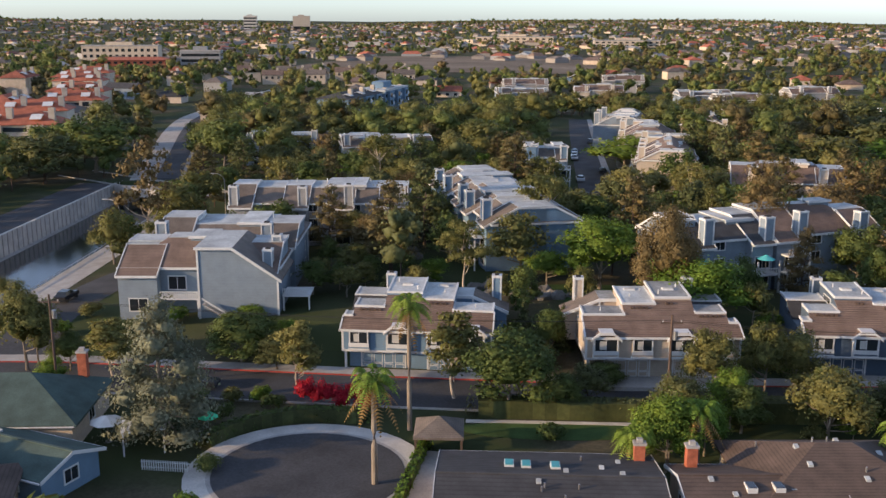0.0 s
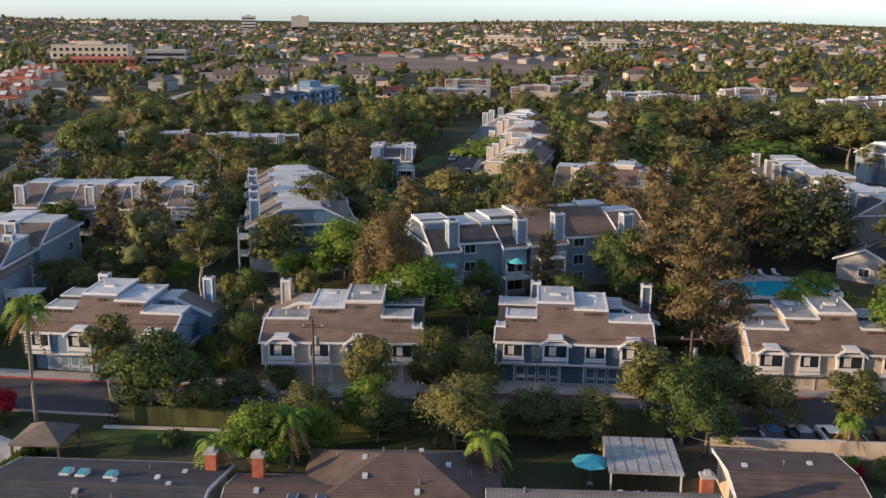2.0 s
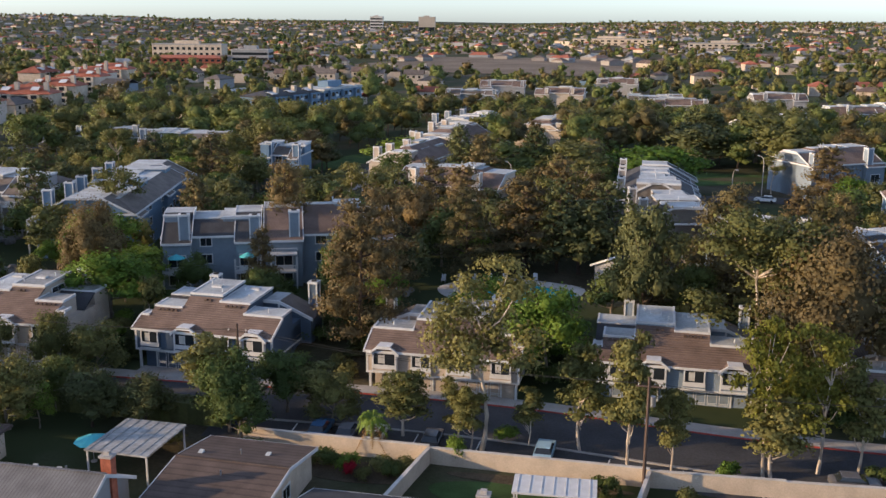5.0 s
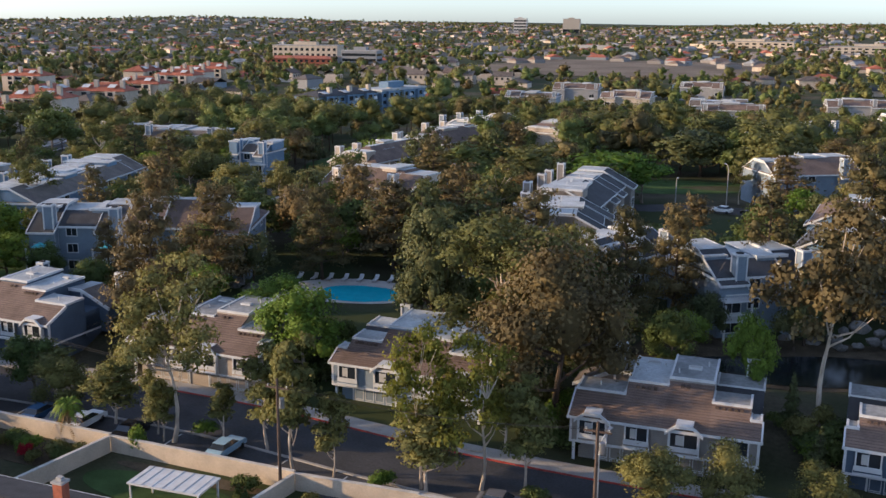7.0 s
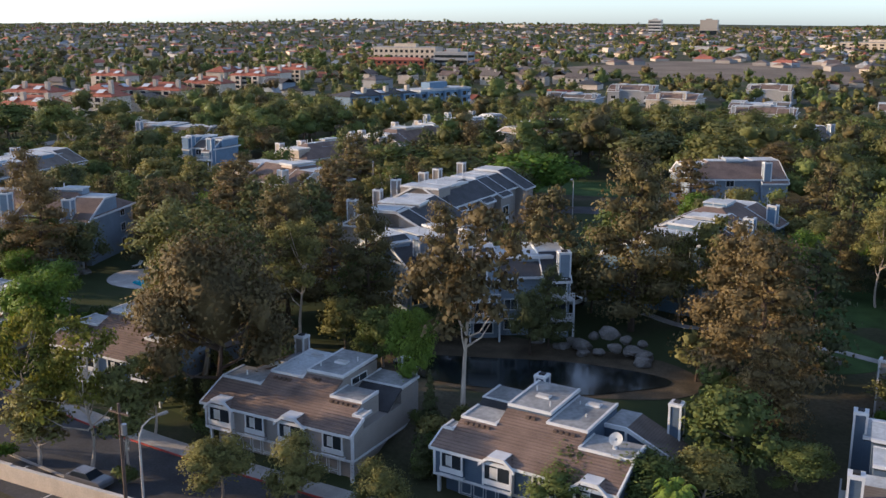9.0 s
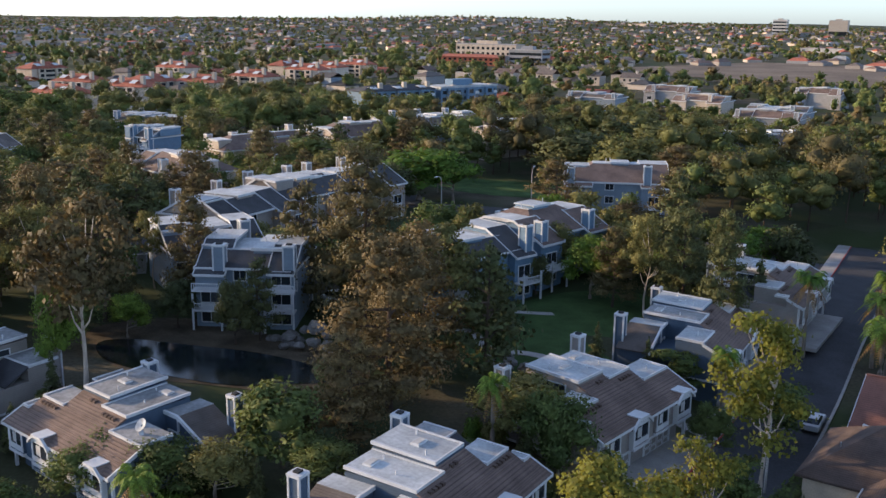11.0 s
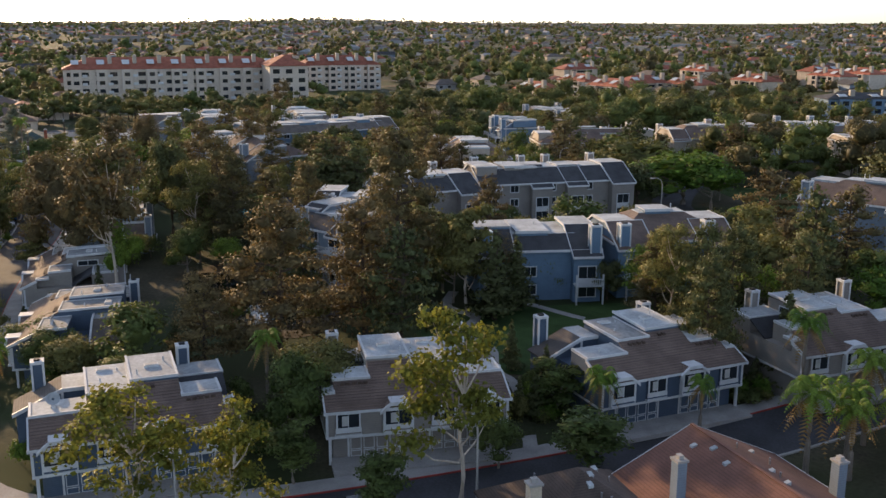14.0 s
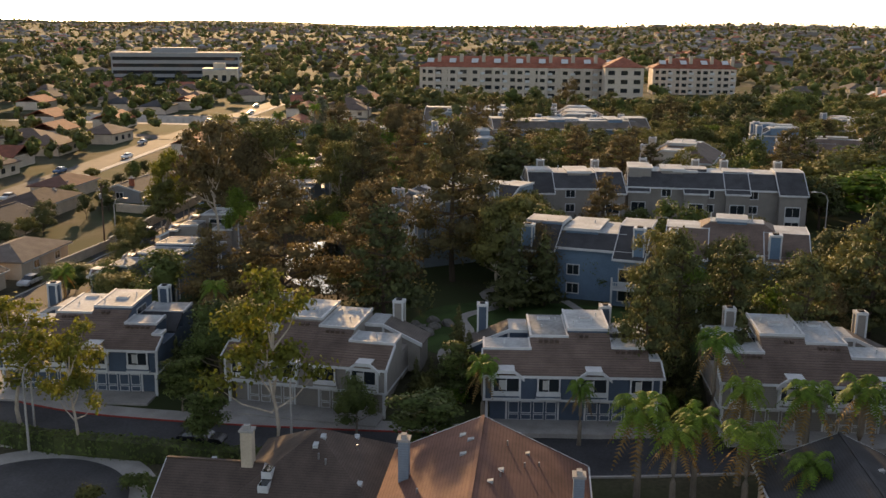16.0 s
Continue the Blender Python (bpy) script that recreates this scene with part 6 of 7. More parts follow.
disc("road", 214, 152.5, 8.6, 8.6, 0.17, M["asphalt"], 0, 1, "dark asphalt turning circle", "road")
ribbon("road", resample([(-2, 73), (-3, 50), (-4, 20), (-4, -60)], 6), 4.5, -4.5, 0.171, M["asphalt"], label="asphalt side street", category="road")
disc("lawn", 19, 87, 9.5, 2.2, 0.05, M["lawn"], 0.02, 2, "strip of garden lawn", "lawn", turn=0.14)
disc("lawn", 96, 92.6, 8, 2.6, 0.05, M["lawn"], 0.02, 2, "small walled lawn", "lawn", turn=0.1)
ribbon("path", resample([(10, 87.6), (28, 90.2)], 4), 0.3, -0.3, 0.12, M["concrete_pale"], 0.15, "pale concrete garden edging", "path")
ribbon("path", resample([(9.5, 60), (9.4, 80)], 4), 2.0, -2.0, 0.1, M["concrete_pale"], 0.1, "pale concrete patio strip", "path")


# ---------- palms ----------
def palm_meshes(h, seed, fronds=30, reach=2.6):
    R = random.Random(seed)
    bm = bmesh.new()
    tube(bm, [(0.05 * math.sin(3 * e), 0, h * e - 0.2) for e in np.linspace(0, 1, 8)], [0.24 - 0.08 * e for e in np.linspace(0, 1, 8)], 8)
    trunk = mesh_of(bm, "trunk", M["bark_grey"])
    out = []
    for tag in ("green", "dry"):
        bm = bmesh.new()
        n = fronds if tag == "green" else 7
        for k in range(n):
            a = 2.4 * k + R.uniform(-0.2, 0.2)
            rise = R.uniform(0.1, 1.6) if tag == "green" else R.uniform(-0.9, -0.4)
            L = reach * R.uniform(0.85, 1.1)
            d = Vector((math.cos(a), math.sin(a), 0))
            s = Vector((-math.sin(a), math.cos(a), 0))
            spine = []
            for i in range(9):
                e = i / 8
                spine.append(Vector((0, 0, h)) + d * L * e * (0.95 - 0.2 * e * abs(rise)) + Vector((0, 0, L * (rise * e - (0.75 + 0.5 * rise) * e * e))))
            for i in range(8):
                for half in (0, 0.5):
                    p = spine[i].lerp(spine[i + 1], half)
                    way = (spine[i + 1] - spine[i]).normalized()
                    w = 0.46 * math.sin(math.pi * min(0.97, (i + half) / 8 * 0.9 + 0.1)) * reach / 2.6
                    for sg in (-1, 1):
                        tip = p + s * sg * w + way * 0.32 * w + Vector((0, 0, -0.42 * w))
                        v = [bm.verts.new(q) for q in (p, p + way * 0.16, tip)]
                        bm.faces.new(v)
        out.append(mesh_of(bm, "crown", M["leaf_bright" if tag == "green" else "leaf_tan"]))
    return trunk, out[0], out[1], h


PALM = [palm_meshes(7.0, 1), palm_meshes(7.0, 2, 34, 2.9), palm_meshes(7.0, 3, 26, 2.3)]


def palm(x, y, h, v=0, s=1.0):
    trunk, green, dry, ph = PALM[v % 3]
    top = empty("palm_tree", pose(x, y, ground_z(x, y), 0, 0, (x * 31 + y * 17) % 360), "feathery palm tree with arching green fronds", "palm tree", "palms")
    part("trunk", trunk, None, top).scale = (s, s, h / ph)
    for nm, me in (("crown", green), ("dry_fronds", dry)):
        ob = part(nm, me, None, top)
        ob.scale = (s, s, s)
        ob.location.z = h - ph * s


for k, (x, y, h, s) in enumerate(((4.3, 72.5, 9.5, 1.25), (4.9, 84.5, 12.5, 1.1), (32.0, 80, 6.0, 1.2), (48.8, 80.5, 5.2, 1.1), (26.4, 77.5, 4.0, 1.0), (188.5, 194.2, 5.6, 0.9), (187, 184.5, 6.2, 1.0),
                                  (197.5, 200.5, 7.6, 1.30), (199.5, 203.5, 6.5, 1.17), (196.5, 205, 6.8, 1.17), (186, 206, 10.0, 1.1), (194.5, 213.5, 8.8, 1.43), (191, 218, 8.2, 1.30), (196, 228, 8.0, 1.0), (182, 152.5, 7.5, 1.0),
                                  (171, 124, 6.5, 1.0), (198.5, 209, 6.4, 1.25), (193.5, 208.5, 8.4, 1.2), (201, 213.5, 5.6, 1.1), (80.8, 96.4, 3.2, 0.8))):
    palm(x, y, h, k, s)


# ---------- cars ----------
def car_meshes():
    body = bmesh.new()
    prof = [(-2.2, 0.35), (2.2, 0.35), (2.25, 0.75), (1.95, 0.92), (1.0, 0.98), (-1.9, 1.0), (-2.2, 0.9)]
    prism(body, [(u, z) for u, z in prof], -0.88, 0.88, "y")
    cab = bmesh.new()
    lo, hi = [(-1.75, -0.8), (1.0, -0.8), (1.0, 0.8), (-1.75, 0.8)], [(-1.25, -0.62), (0.25, -0.62), (0.25, 0.62), (-1.25, 0.62)]
    a, b = [cab.verts.new((x, y, 0.97)) for x, y in lo], [cab.verts.new((x, y, 1.42)) for x, y in hi]
    for i in range(4):
        cab.faces.new((a[i], a[(i + 1) % 4], b[(i + 1) % 4], b[i]))
    cab.faces.new(b)
    roof = boxes((-1.28, 0.28, -0.64, 0.64, 1.42, 1.47))
    bmesh.ops.bevel(body, geom=body.edges[:], offset=0.06, segments=2, affect="EDGES")
    wheel = tube(bmesh.new(), [(0, -0.1, 0), (0, 0.1, 0)], [0.33, 0.33], 14)
    return body, cab, roof, wheel


def car_kind(name, colour):
    paint = mat(name + "_paint", colour, 0.25, 0.05, bump=0.0, spec=0.6)
    body, cab, roof, wheel = car_meshes()
    return mesh_of(body, "body", paint), mesh_of(cab, "cabin_glass", M["glass"]), mesh_of(roof, "roof", paint), mesh_of(wheel, "wheel", M["rubber"])


CARS = {"silver": car_kind("silver", (0.45, 0.46, 0.47)), "white": car_kind("white", (0.75, 0.75, 0.73)), "blue": car_kind("blue", (0.06, 0.13, 0.24)),
        "black": car_kind("black", (0.02, 0.021, 0.024)), "pale blue": car_kind("pale_blue", (0.30, 0.45, 0.55)), "grey": car_kind("grey", (0.13, 0.13, 0.14))}


def car(x, y, yaw, colour):
    body, cab, roof, wheel = CARS[colour]
    top = empty("car", pose(x, y, ground_z(x, y) + 0.06, 0, 0, yaw), colour + " car parked at the kerb", "car", "parked cars")
    part("body", body, None, top), part("cabin_glass", cab, None, top, "dark car windows"), part("roof", roof, None, top)
    for wx in (-1.35, 1.35):
        for wy in (-0.78, 0.78):
            part("wheel", wheel, None, top, "", pose(wx, wy, 0.33))


for x, y, yaw, c in ((74.2, 98.5, 100, "blue"), (77.0, 98.9, 100, "grey"), (79.8, 99.4, 98, "white"), (85.4, 100.2, 100, "black"), (96.3, 101.6, 96, "pale blue"), (123.9, 104.9, 10, "grey"),
                     (196.0, 187.4, 104, "silver"), (199.0, 160.5, 98, "black"), (-49, 108, 95, "silver"), (-51.5, 118, 95, "black"), (-20, 91.0, 3, "black"), (13.6, 262, 92, "silver"),
                     (13.2, 268, 92, "white"), (13.0, 274, 92, "blue"), (16.8, 300, 88, "grey"), (21.4, 240, 96, "black"), (113, 232.2, 175, "white"), (119, 232.4, 180, "black"), (125, 232.6, 180, "grey"),
                     (-86, 150, 92, "blue"), (158, 107.5, 10, "silver"), (133.5, 174, 80, "white"), (16.4, 226, 96, "silver")):
    car(x, y, yaw, c)
# ---------- planted trees that fill the estate ----------
for o in [o for o in scene.objects if o.get("group") == "condominium blocks"]:
    q = o.matrix_basis
    span = [c.data for c in o.children if c.data and c.name.startswith("wall")]
    xs = [v.co.x for me in span for v in me.vertices]
    FOOT.append((q.translation.x, q.translation.y, math.degrees(q.to_euler().z), (max(xs) - min(xs)) / 2 + 0.5, 8.2))
CLEAR = [(24, 129, 9), (10, 129, 7), (150, 146, 9), (156, 168, 8), (146, 141, 12), (153, 148, 10), (75, 136, 9), (86, 140, 10), (162, 187, 17), (92, 259, 17), (141, 150, 16), (149, 160, 10), (80, 148, 14), (5, 255, 11), (88, 132, 8),
         (104, 212, 8), (107, 196, 9), (112, 182, 9), (114, 204, 12), (119, 190, 9), (121, 220, 10), (154, 190, 8), (153, 206, 7), (139, 158, 7), (0, 137, 6), (44, 129, 7), (56, 137, 7), 
         (-2, 73, 14), (214, 152, 14), (160, 178, 13)] + [(104, 249, 10), (112, 262, 9), (84, 262, 12), (110, 224, 9)] + [(-52 + 0.1 * q, 345 + q, 18) for q in range(0, 84, 12)] + [(-66 + 0.1 * q, 352 + q, 11) for q in range(0, 84, 12)] + [(-82 + 0.1 * q, 352 + q, 10) for q in range(0, 84, 12)]
CLEAR += [(-74.5 + lean(y), y, 17) for y in range(50, 216, 12)] + [(-82 - 0.385 * min(y - 205, 143) - 0.185 * max(0, y - 348), y, 8.5) for y in range(212, 440, 14)]
TAKEN = [(o.matrix_basis.translation.x, o.matrix_basis.translation.y, o.scale[0] * 4) for o in scene.objects if o.name.split(".")[0] in ("broadleaf_tree", "eucalyptus_tree", "pine_tree", "column_tree")]
LINES = [(offset_line(KERB, -4), 9.5), (INNER, 10.5), (SIDE, 6.5), (EAST, 7), (BAY, 17)]


def free(x, y, r):
    for fx, fy, yaw, hl, hd in FOOT:
        a = radians(yaw)
        dx, dy = x - fx, y - fy
        if abs(dx * math.cos(a) + dy * math.sin(a)) < hl + r * 0.35 and abs(-dx * math.sin(a) + dy * math.cos(a)) < hd + r * 0.35:
            return False
    if any(math.hypot(x - cx, y - cy) < cr for cx, cy, cr in CLEAR):
        return False
    if any(min((p.x - x) ** 2 + (p.y - y) ** 2 for p in line) < (w / 1.0) ** 2 for line, w in LINES):
        return False
    if x < -60 and y < 216 and abs(x + 85.3 - lean(y) + 6) < 11:
        return False
    return all(math.hypot(x - tx, y - ty) > 0.55 * (r + tr) for tx, ty, tr in TAKEN)


MIXES = (("round", "leaf_green", 7.5, 11), ("round", "leaf_olive", 7, 11), ("round", "leaf_dark", 8, 12), ("pine", "leaf_dark", 11, 16), ("pine", "leaf_brown", 10, 15), ("pine", "leaf_pine", 11, 15),
         ("open", "leaf_olive", 9, 14), ("round", "leaf_brown", 7, 10), ("round", "leaf_bright", 6, 9))
R5 = random.Random(21)
made = 0
for _ in range(14000):
    if made >= 200:
        break
    x, y = R5.uniform(-60, 200), R5.uniform(104, 245)
    if (x > 178 and y < 245) or (x < -8 and y < 119) or (x < 22 and y < 112):
        continue
    kind, fol, h0, h1 = R5.choices(MIXES, (30, 26, 12, 7, 5, 9, 10, 3, 9))[0]
    h = R5.uniform(h0, h1)
    r = h * (R5.uniform(0.42, 0.58) if kind == "round" else R5.uniform(0.32, 0.44))
    if y < 135 and x > -20:
        h, r, kind, fol = h * 0.5, r * 0.5, "round", R5.choice(("leaf_green", "leaf_olive"))
    if free(x, y, r):
        tree(kind, fol, x, y, h, r, made, fine=False)
        TAKEN.append((x, y, r))
        made += 1


def grove(name, tries, box, seed, foliage, hgt, label, quads=150, gap=0.5):
    """Close planting whose crowns run into each other: many crowns of small sprays, with their stems."""
    gen = np.random.default_rng(seed)
    lobes, stems = [], bmesh.new()
    for _ in range(tries):
        x, y = gen.uniform(box[0], box[1]), gen.uniform(box[2], box[3])
        h = hgt * gen.uniform(0.65, 1.3) * (1 - 0.4 * smooth01((y - 290) / 110))
        r = h * gen.uniform(0.40, 0.58)
        if not free(x, y, r):
            continue
        TAKEN.append((x, y, r * gap / 0.55))
        g = ground_z(x, y)
        tube(stems, [(x, y, g - 0.3), (x + 0.2, y, g + h * 0.5)], [0.2, 0.1], 5)
        for k in range(9):
            a, e = gen.uniform(0, 6.28), gen.random()
            q = r * gen.uniform(0.2, 0.68) * (1 - 0.5 * e)
            lobes.append((x + q * math.cos(a), y + q * math.sin(a), g + h * (0.36 + 0.48 * e), r * gen.uniform(0.34, 0.56), r * gen.uniform(0.34, 0.56), h * gen.uniform(0.11, 0.19)))
    if not lobes:
        stems.free()
        return
    pts, d = lobe_points(lobes, len(lobes) * quads // 9, gen, 0.4)
    nrm = d + gen.normal(size=d.shape) * 0.5
    nrm /= np.linalg.norm(nrm, axis=1)[:, None]
    top = tagged(new(name, quads_mesh(name, pts, nrm, 0.30 * gen.uniform(0.6, 1.3, len(pts)), M[foliage], gen, round_to=d, masses=lobes, sub=1, swell=0.66)), label, "trees", kind="stuff")
    part("stems", stems, M["bark_dark"], top)
    top.children[0]["kind"] = "stuff"


for k, (f, h) in enumerate((("leaf_olive", 13), ("leaf_green", 12.5), ("leaf_pine", 14), ("leaf_green", 12))):
    grove("grove", 700, (-130, 250, 225, 430), 40 + k, f, h, "close grove of mixed mature trees behind the condominiums", 420)
for k, (f, h) in enumerate((("leaf_olive", 8.5), ("leaf_green", 9), ("leaf_dark", 10))):
    grove("grove", 260, (-60, 178, 118, 228), 50 + k, f, h, "close planting of trees between the condominiums", 260)
    grove("grove", 160, (-145, -100, 60, 240), 60 + k, f, h, "close planting of trees beyond the canal", 200)
    grove("grove", 70, (-60, -46, 168, 230), 70 + k, f, h * 0.9, "trees along the canal road", 200)
# gaps between the townhouses and beds along the pavement
for (la, ra, *_, za, sa), (lb, rb, *_, zb, sb) in zip(TOWN, TOWN[1:]):
    a, b = by_chimneys(la, ra, za, sa) @ Vector((9.6, 0, 0)), by_chimneys(lb, rb, zb, sb) @ Vector((-9.6, 0, 0))
    a2, b2 = by_chimneys(la, ra, za, sa) @ Vector((9.6, 14, 0)), by_chimneys(lb, rb, zb, sb) @ Vector((-9.6, 14, 0))
    for k in range(11):
        e, d = R5.random(), R5.uniform(0.1, 1)
        p = a.lerp(b, e).lerp(a2.lerp(b2, e), d)
        if R5.random() < 0.3:
            tree("cone", "leaf_dark", p.x, p.y, R5.uniform(3.5, 6), R5.uniform(0.8, 1.4), k)
        else:
            tree("shrub", R5.choice(("leaf_green", "leaf_olive", "leaf_bright")), p.x, p.y, R5.uniform(1.6, 3.6), R5.uniform(1.4, 2.4), k)
for x, y in ((-7, 88.6), (-4.8, 88.2), (-2.6, 88.0), (-0.6, 87.6)):
    tree("shrub", "leaf_red", x, y, 3.0, 1.7, 0)
for x, y, f in ((-12, 88.5, "leaf_bright"), (-15, 87.5, "leaf_olive"), (-18, 86.5, "leaf_green"), (-10, 86.6, "leaf_green"), (70, 92, "leaf_green"), (83, 93, "leaf_olive"), (80, 92.3, "leaf_bright"), (77.5, 92.6, "leaf_green"),
                (110, 96, "leaf_olive"), (103, 96.2, "leaf_green"), (92, 103.6, "leaf_bright"), (26, 85, "leaf_bright"), (28, 83, "leaf_green"), (-11, 72, "leaf_green"), (-9.5, 65, "leaf_bright"),
                (206, 181.5, "leaf_green"), (204, 184, "leaf_bright"), (209, 160, "leaf_green"), (212, 158, "leaf_olive"), (225, 158, "leaf_bright"), (200, 196, "leaf_green"), (126, 107, "leaf_green"), (113, 103, "leaf_bright")):
    tree("shrub", f, x, y, 1.9, 1.6, 0)
for x, y, f, h, r in ((31, 88, "leaf_dark", 7, 3.4), (37, 90, "leaf_green", 6, 3), (52, 92, "leaf_dark", 6.5, 3.6), (57, 94, "leaf_dark", 6, 3.2), (46, 94, "leaf_green", 6.5, 3), (33, 84, "leaf_bright", 6.5, 2.4), (22, 94, "leaf_dark", 5, 3)):
    tree("round", f, x, y, h, r, 1)
for x, y in ((103.2, 95.2), (104.6, 94.4), (103.4, 91.2)):
    tree("cone", "leaf_green", x, y, 1.9, 0.55, 0)
for x, y, f, h, r in ((78.0, 92.6, "leaf_green", 1.6, 1.3), (80.6, 91.4, "leaf_red", 1.5, 0.8), (82.4, 91.0, "leaf_olive", 1.5, 1.1), (84.4, 92.4, "leaf_green", 1.8, 1.2), (76.2, 92.0, "leaf_olive", 1.2, 1.0), (88.8, 97.6, "leaf_bright", 2.8, 1.6)):
    tree("shrub", f, x, y, h, r, 0)
# planting before the block at the canal end and along the street
for k in range(26):
    x, y = R5.uniform(-44, -14), R5.uniform(101, 111)
    if k < 14:
        tree("shrub", R5.choice(("leaf_green", "leaf_olive", "leaf_green", "leaf_bright")), x, y, R5.uniform(1.4, 2.6), R5.uniform(1.3, 2.4), k)
    else:
        x = R5.uniform(-44, 120)
        tree("shrub", R5.choice(("leaf_green", "leaf_olive")), x, 83 + x * 0.11 + R5.uniform(-1, 2), R5.uniform(1.4, 2.8), R5.uniform(1.2, 2.2), k)
for x, y, f, h, r in ((146, 189, "leaf_green", 8, 3.6), (148, 205, "leaf_olive", 9, 3.8), (146, 214, "leaf_green", 8, 3.4), (150, 197, "leaf_dark", 6, 2.8)):
    tree("round", f, x, y, h, r, 2)
for k in range(60):
    x, y = R5.uniform(66, 176), R5.uniform(58, 84)
    y += 0.16 * (x - 100)
    if free(x, y, 2.5):
        tree("round", R5.choice(("leaf_green", "leaf_olive", "leaf_dark")), x, y, R5.uniform(3.5, 6.0), R5.uniform(1.8, 2.8), k, fine=False)
        TAKEN.append((x, y, 2.2))
# ---------- the town beyond ----------
def far_house_protos():
    out = []
    for k, (roof, wall) in enumerate((("tile_red", "cream"), ("tile_taupe", "stucco"), ("tile_brown", "stucco"), ("tile_grey", "greyblue"), ("tile_grey", "cream"), ("tile_taupe", "grey"), ("roof_flat", "skyblue"), ("tile_red", "stone"))):
        L, D, e, rg = (16, 10, 5.4, 7.8) if k % 2 else (14, 11, 3.2, 5.6)
        body = boxes((-L / 2, L / 2, -D / 2, D / 2, -3, e))
        wb = bmesh.new()
        for s in (-1, 1):
            for u in (-L * 0.3, 0, L * 0.3):
                for z in ((0.9, 3.4) if e > 4 else (0.9,)):
                    block(wb, u - 0.8, u + 0.8, s * D / 2 - 0.05, s * D / 2 + 0.05, z, z + 1.3)
        rb = hip(bmesh.new(), -L / 2, L / 2, -D / 2, D / 2, e, rg) if k % 3 else gable(bmesh.new(), -L / 2, L / 2, -D / 2, D / 2, e, rg)
        out.append((mesh_of(body, "wall", M[wall]), mesh_of(rb, "roof", M[roof]), mesh_of(wb, "window", M["glass"])))
    return out


def field(x, y):
    """The open dry slope, and the canal's further stretch."""
    if -225 < x < 10 and 690 + 0.1 * x < y < 960:
        return True
    return 205 < y < 500 and abs(x - CANAL_X(y)) < 10


def CANAL_X(y):
    return -82 - 0.385 * min(y - 205, 143) - 0.185 * max(0, y - 348)


CANAL_FAR = resample([(CANAL_X(y), y) for y in (212, 230, 255, 280, 320, 360, 400, 450, 500)], 8)
ribbon("canal_bed", CANAL_FAR, 6, -7, 0.25, M["concrete"], label="pale concrete banks of the canal", category="canal", z_of=hills_z)
ribbon("water", CANAL_FAR, 0, -6, 0.32, M["asphalt"], label="dark damp bed of the canal", category="canal", z_of=hills_z)
ribbon("ground", resample([(-225, 830), (-150, 826), (-70, 834), (10, 842)], 20), 130, -130, 0.5, M["dry_grass"], label="open slope of dry brown grass", category="ground", z_of=hills_z)
FARH = far_house_protos()
R6 = random.Random(5)
SUBURB = resample([(190, 70), (101, 53), (42, 40), (-20, 26), (-82, 13), (-200, -12)], 6)
ribbon("road", SUBURB, 4.6, -4.6, 0.05, M["asphalt"], label="asphalt suburban street", category="road")
ribbon("pavement", SUBURB, -4.6, -6.4, 0.12, M["concrete_pale"], 0.15, "pale concrete pavement of the suburban street", "pavement")
spots, count = [], 0
for _ in range(6000):
    if count >= 150:
        break
    a = R6.uniform(radians(-45), radians(150))
    d = R6.uniform(300, 900)
    x, y = 110 - d * math.sin(a), 140 + d * math.cos(a)
    if (-120 < x < 260 and 60 < y < 350) or any(math.hypot(x - p, y - q) < 17 for p, q in spots) or (-105 < x < -50 and 345 < y < 440) or (-300 < x < -190 and 20 < y < 215) or (-290 < x < -200 and -170 < y < -60) or field(x, y):
        continue
    if x > -60 and y < 520 and y > 340 and R6.random() < 0.6:
        continue
    spots.append((x, y))
    q = FARH[R6.choices(range(8), (3, 3, 3, 2, 2, 2, 1, 2))[0]]
    t = empty("house", pose(x, y, hills_z(x, y), 0, 0, R6.choice((10, 100)) + R6.uniform(-12, 12)), "suburban house with pitched roof in the distance", "house", "distant houses")
    for nm, me in zip(("wall", "roof", "glazing") if d < 400 else ("wall", "roof"), q):
        part(nm, me, None, t)["kind"] = "stuff" if nm == "glazing" else ""
    count += 1


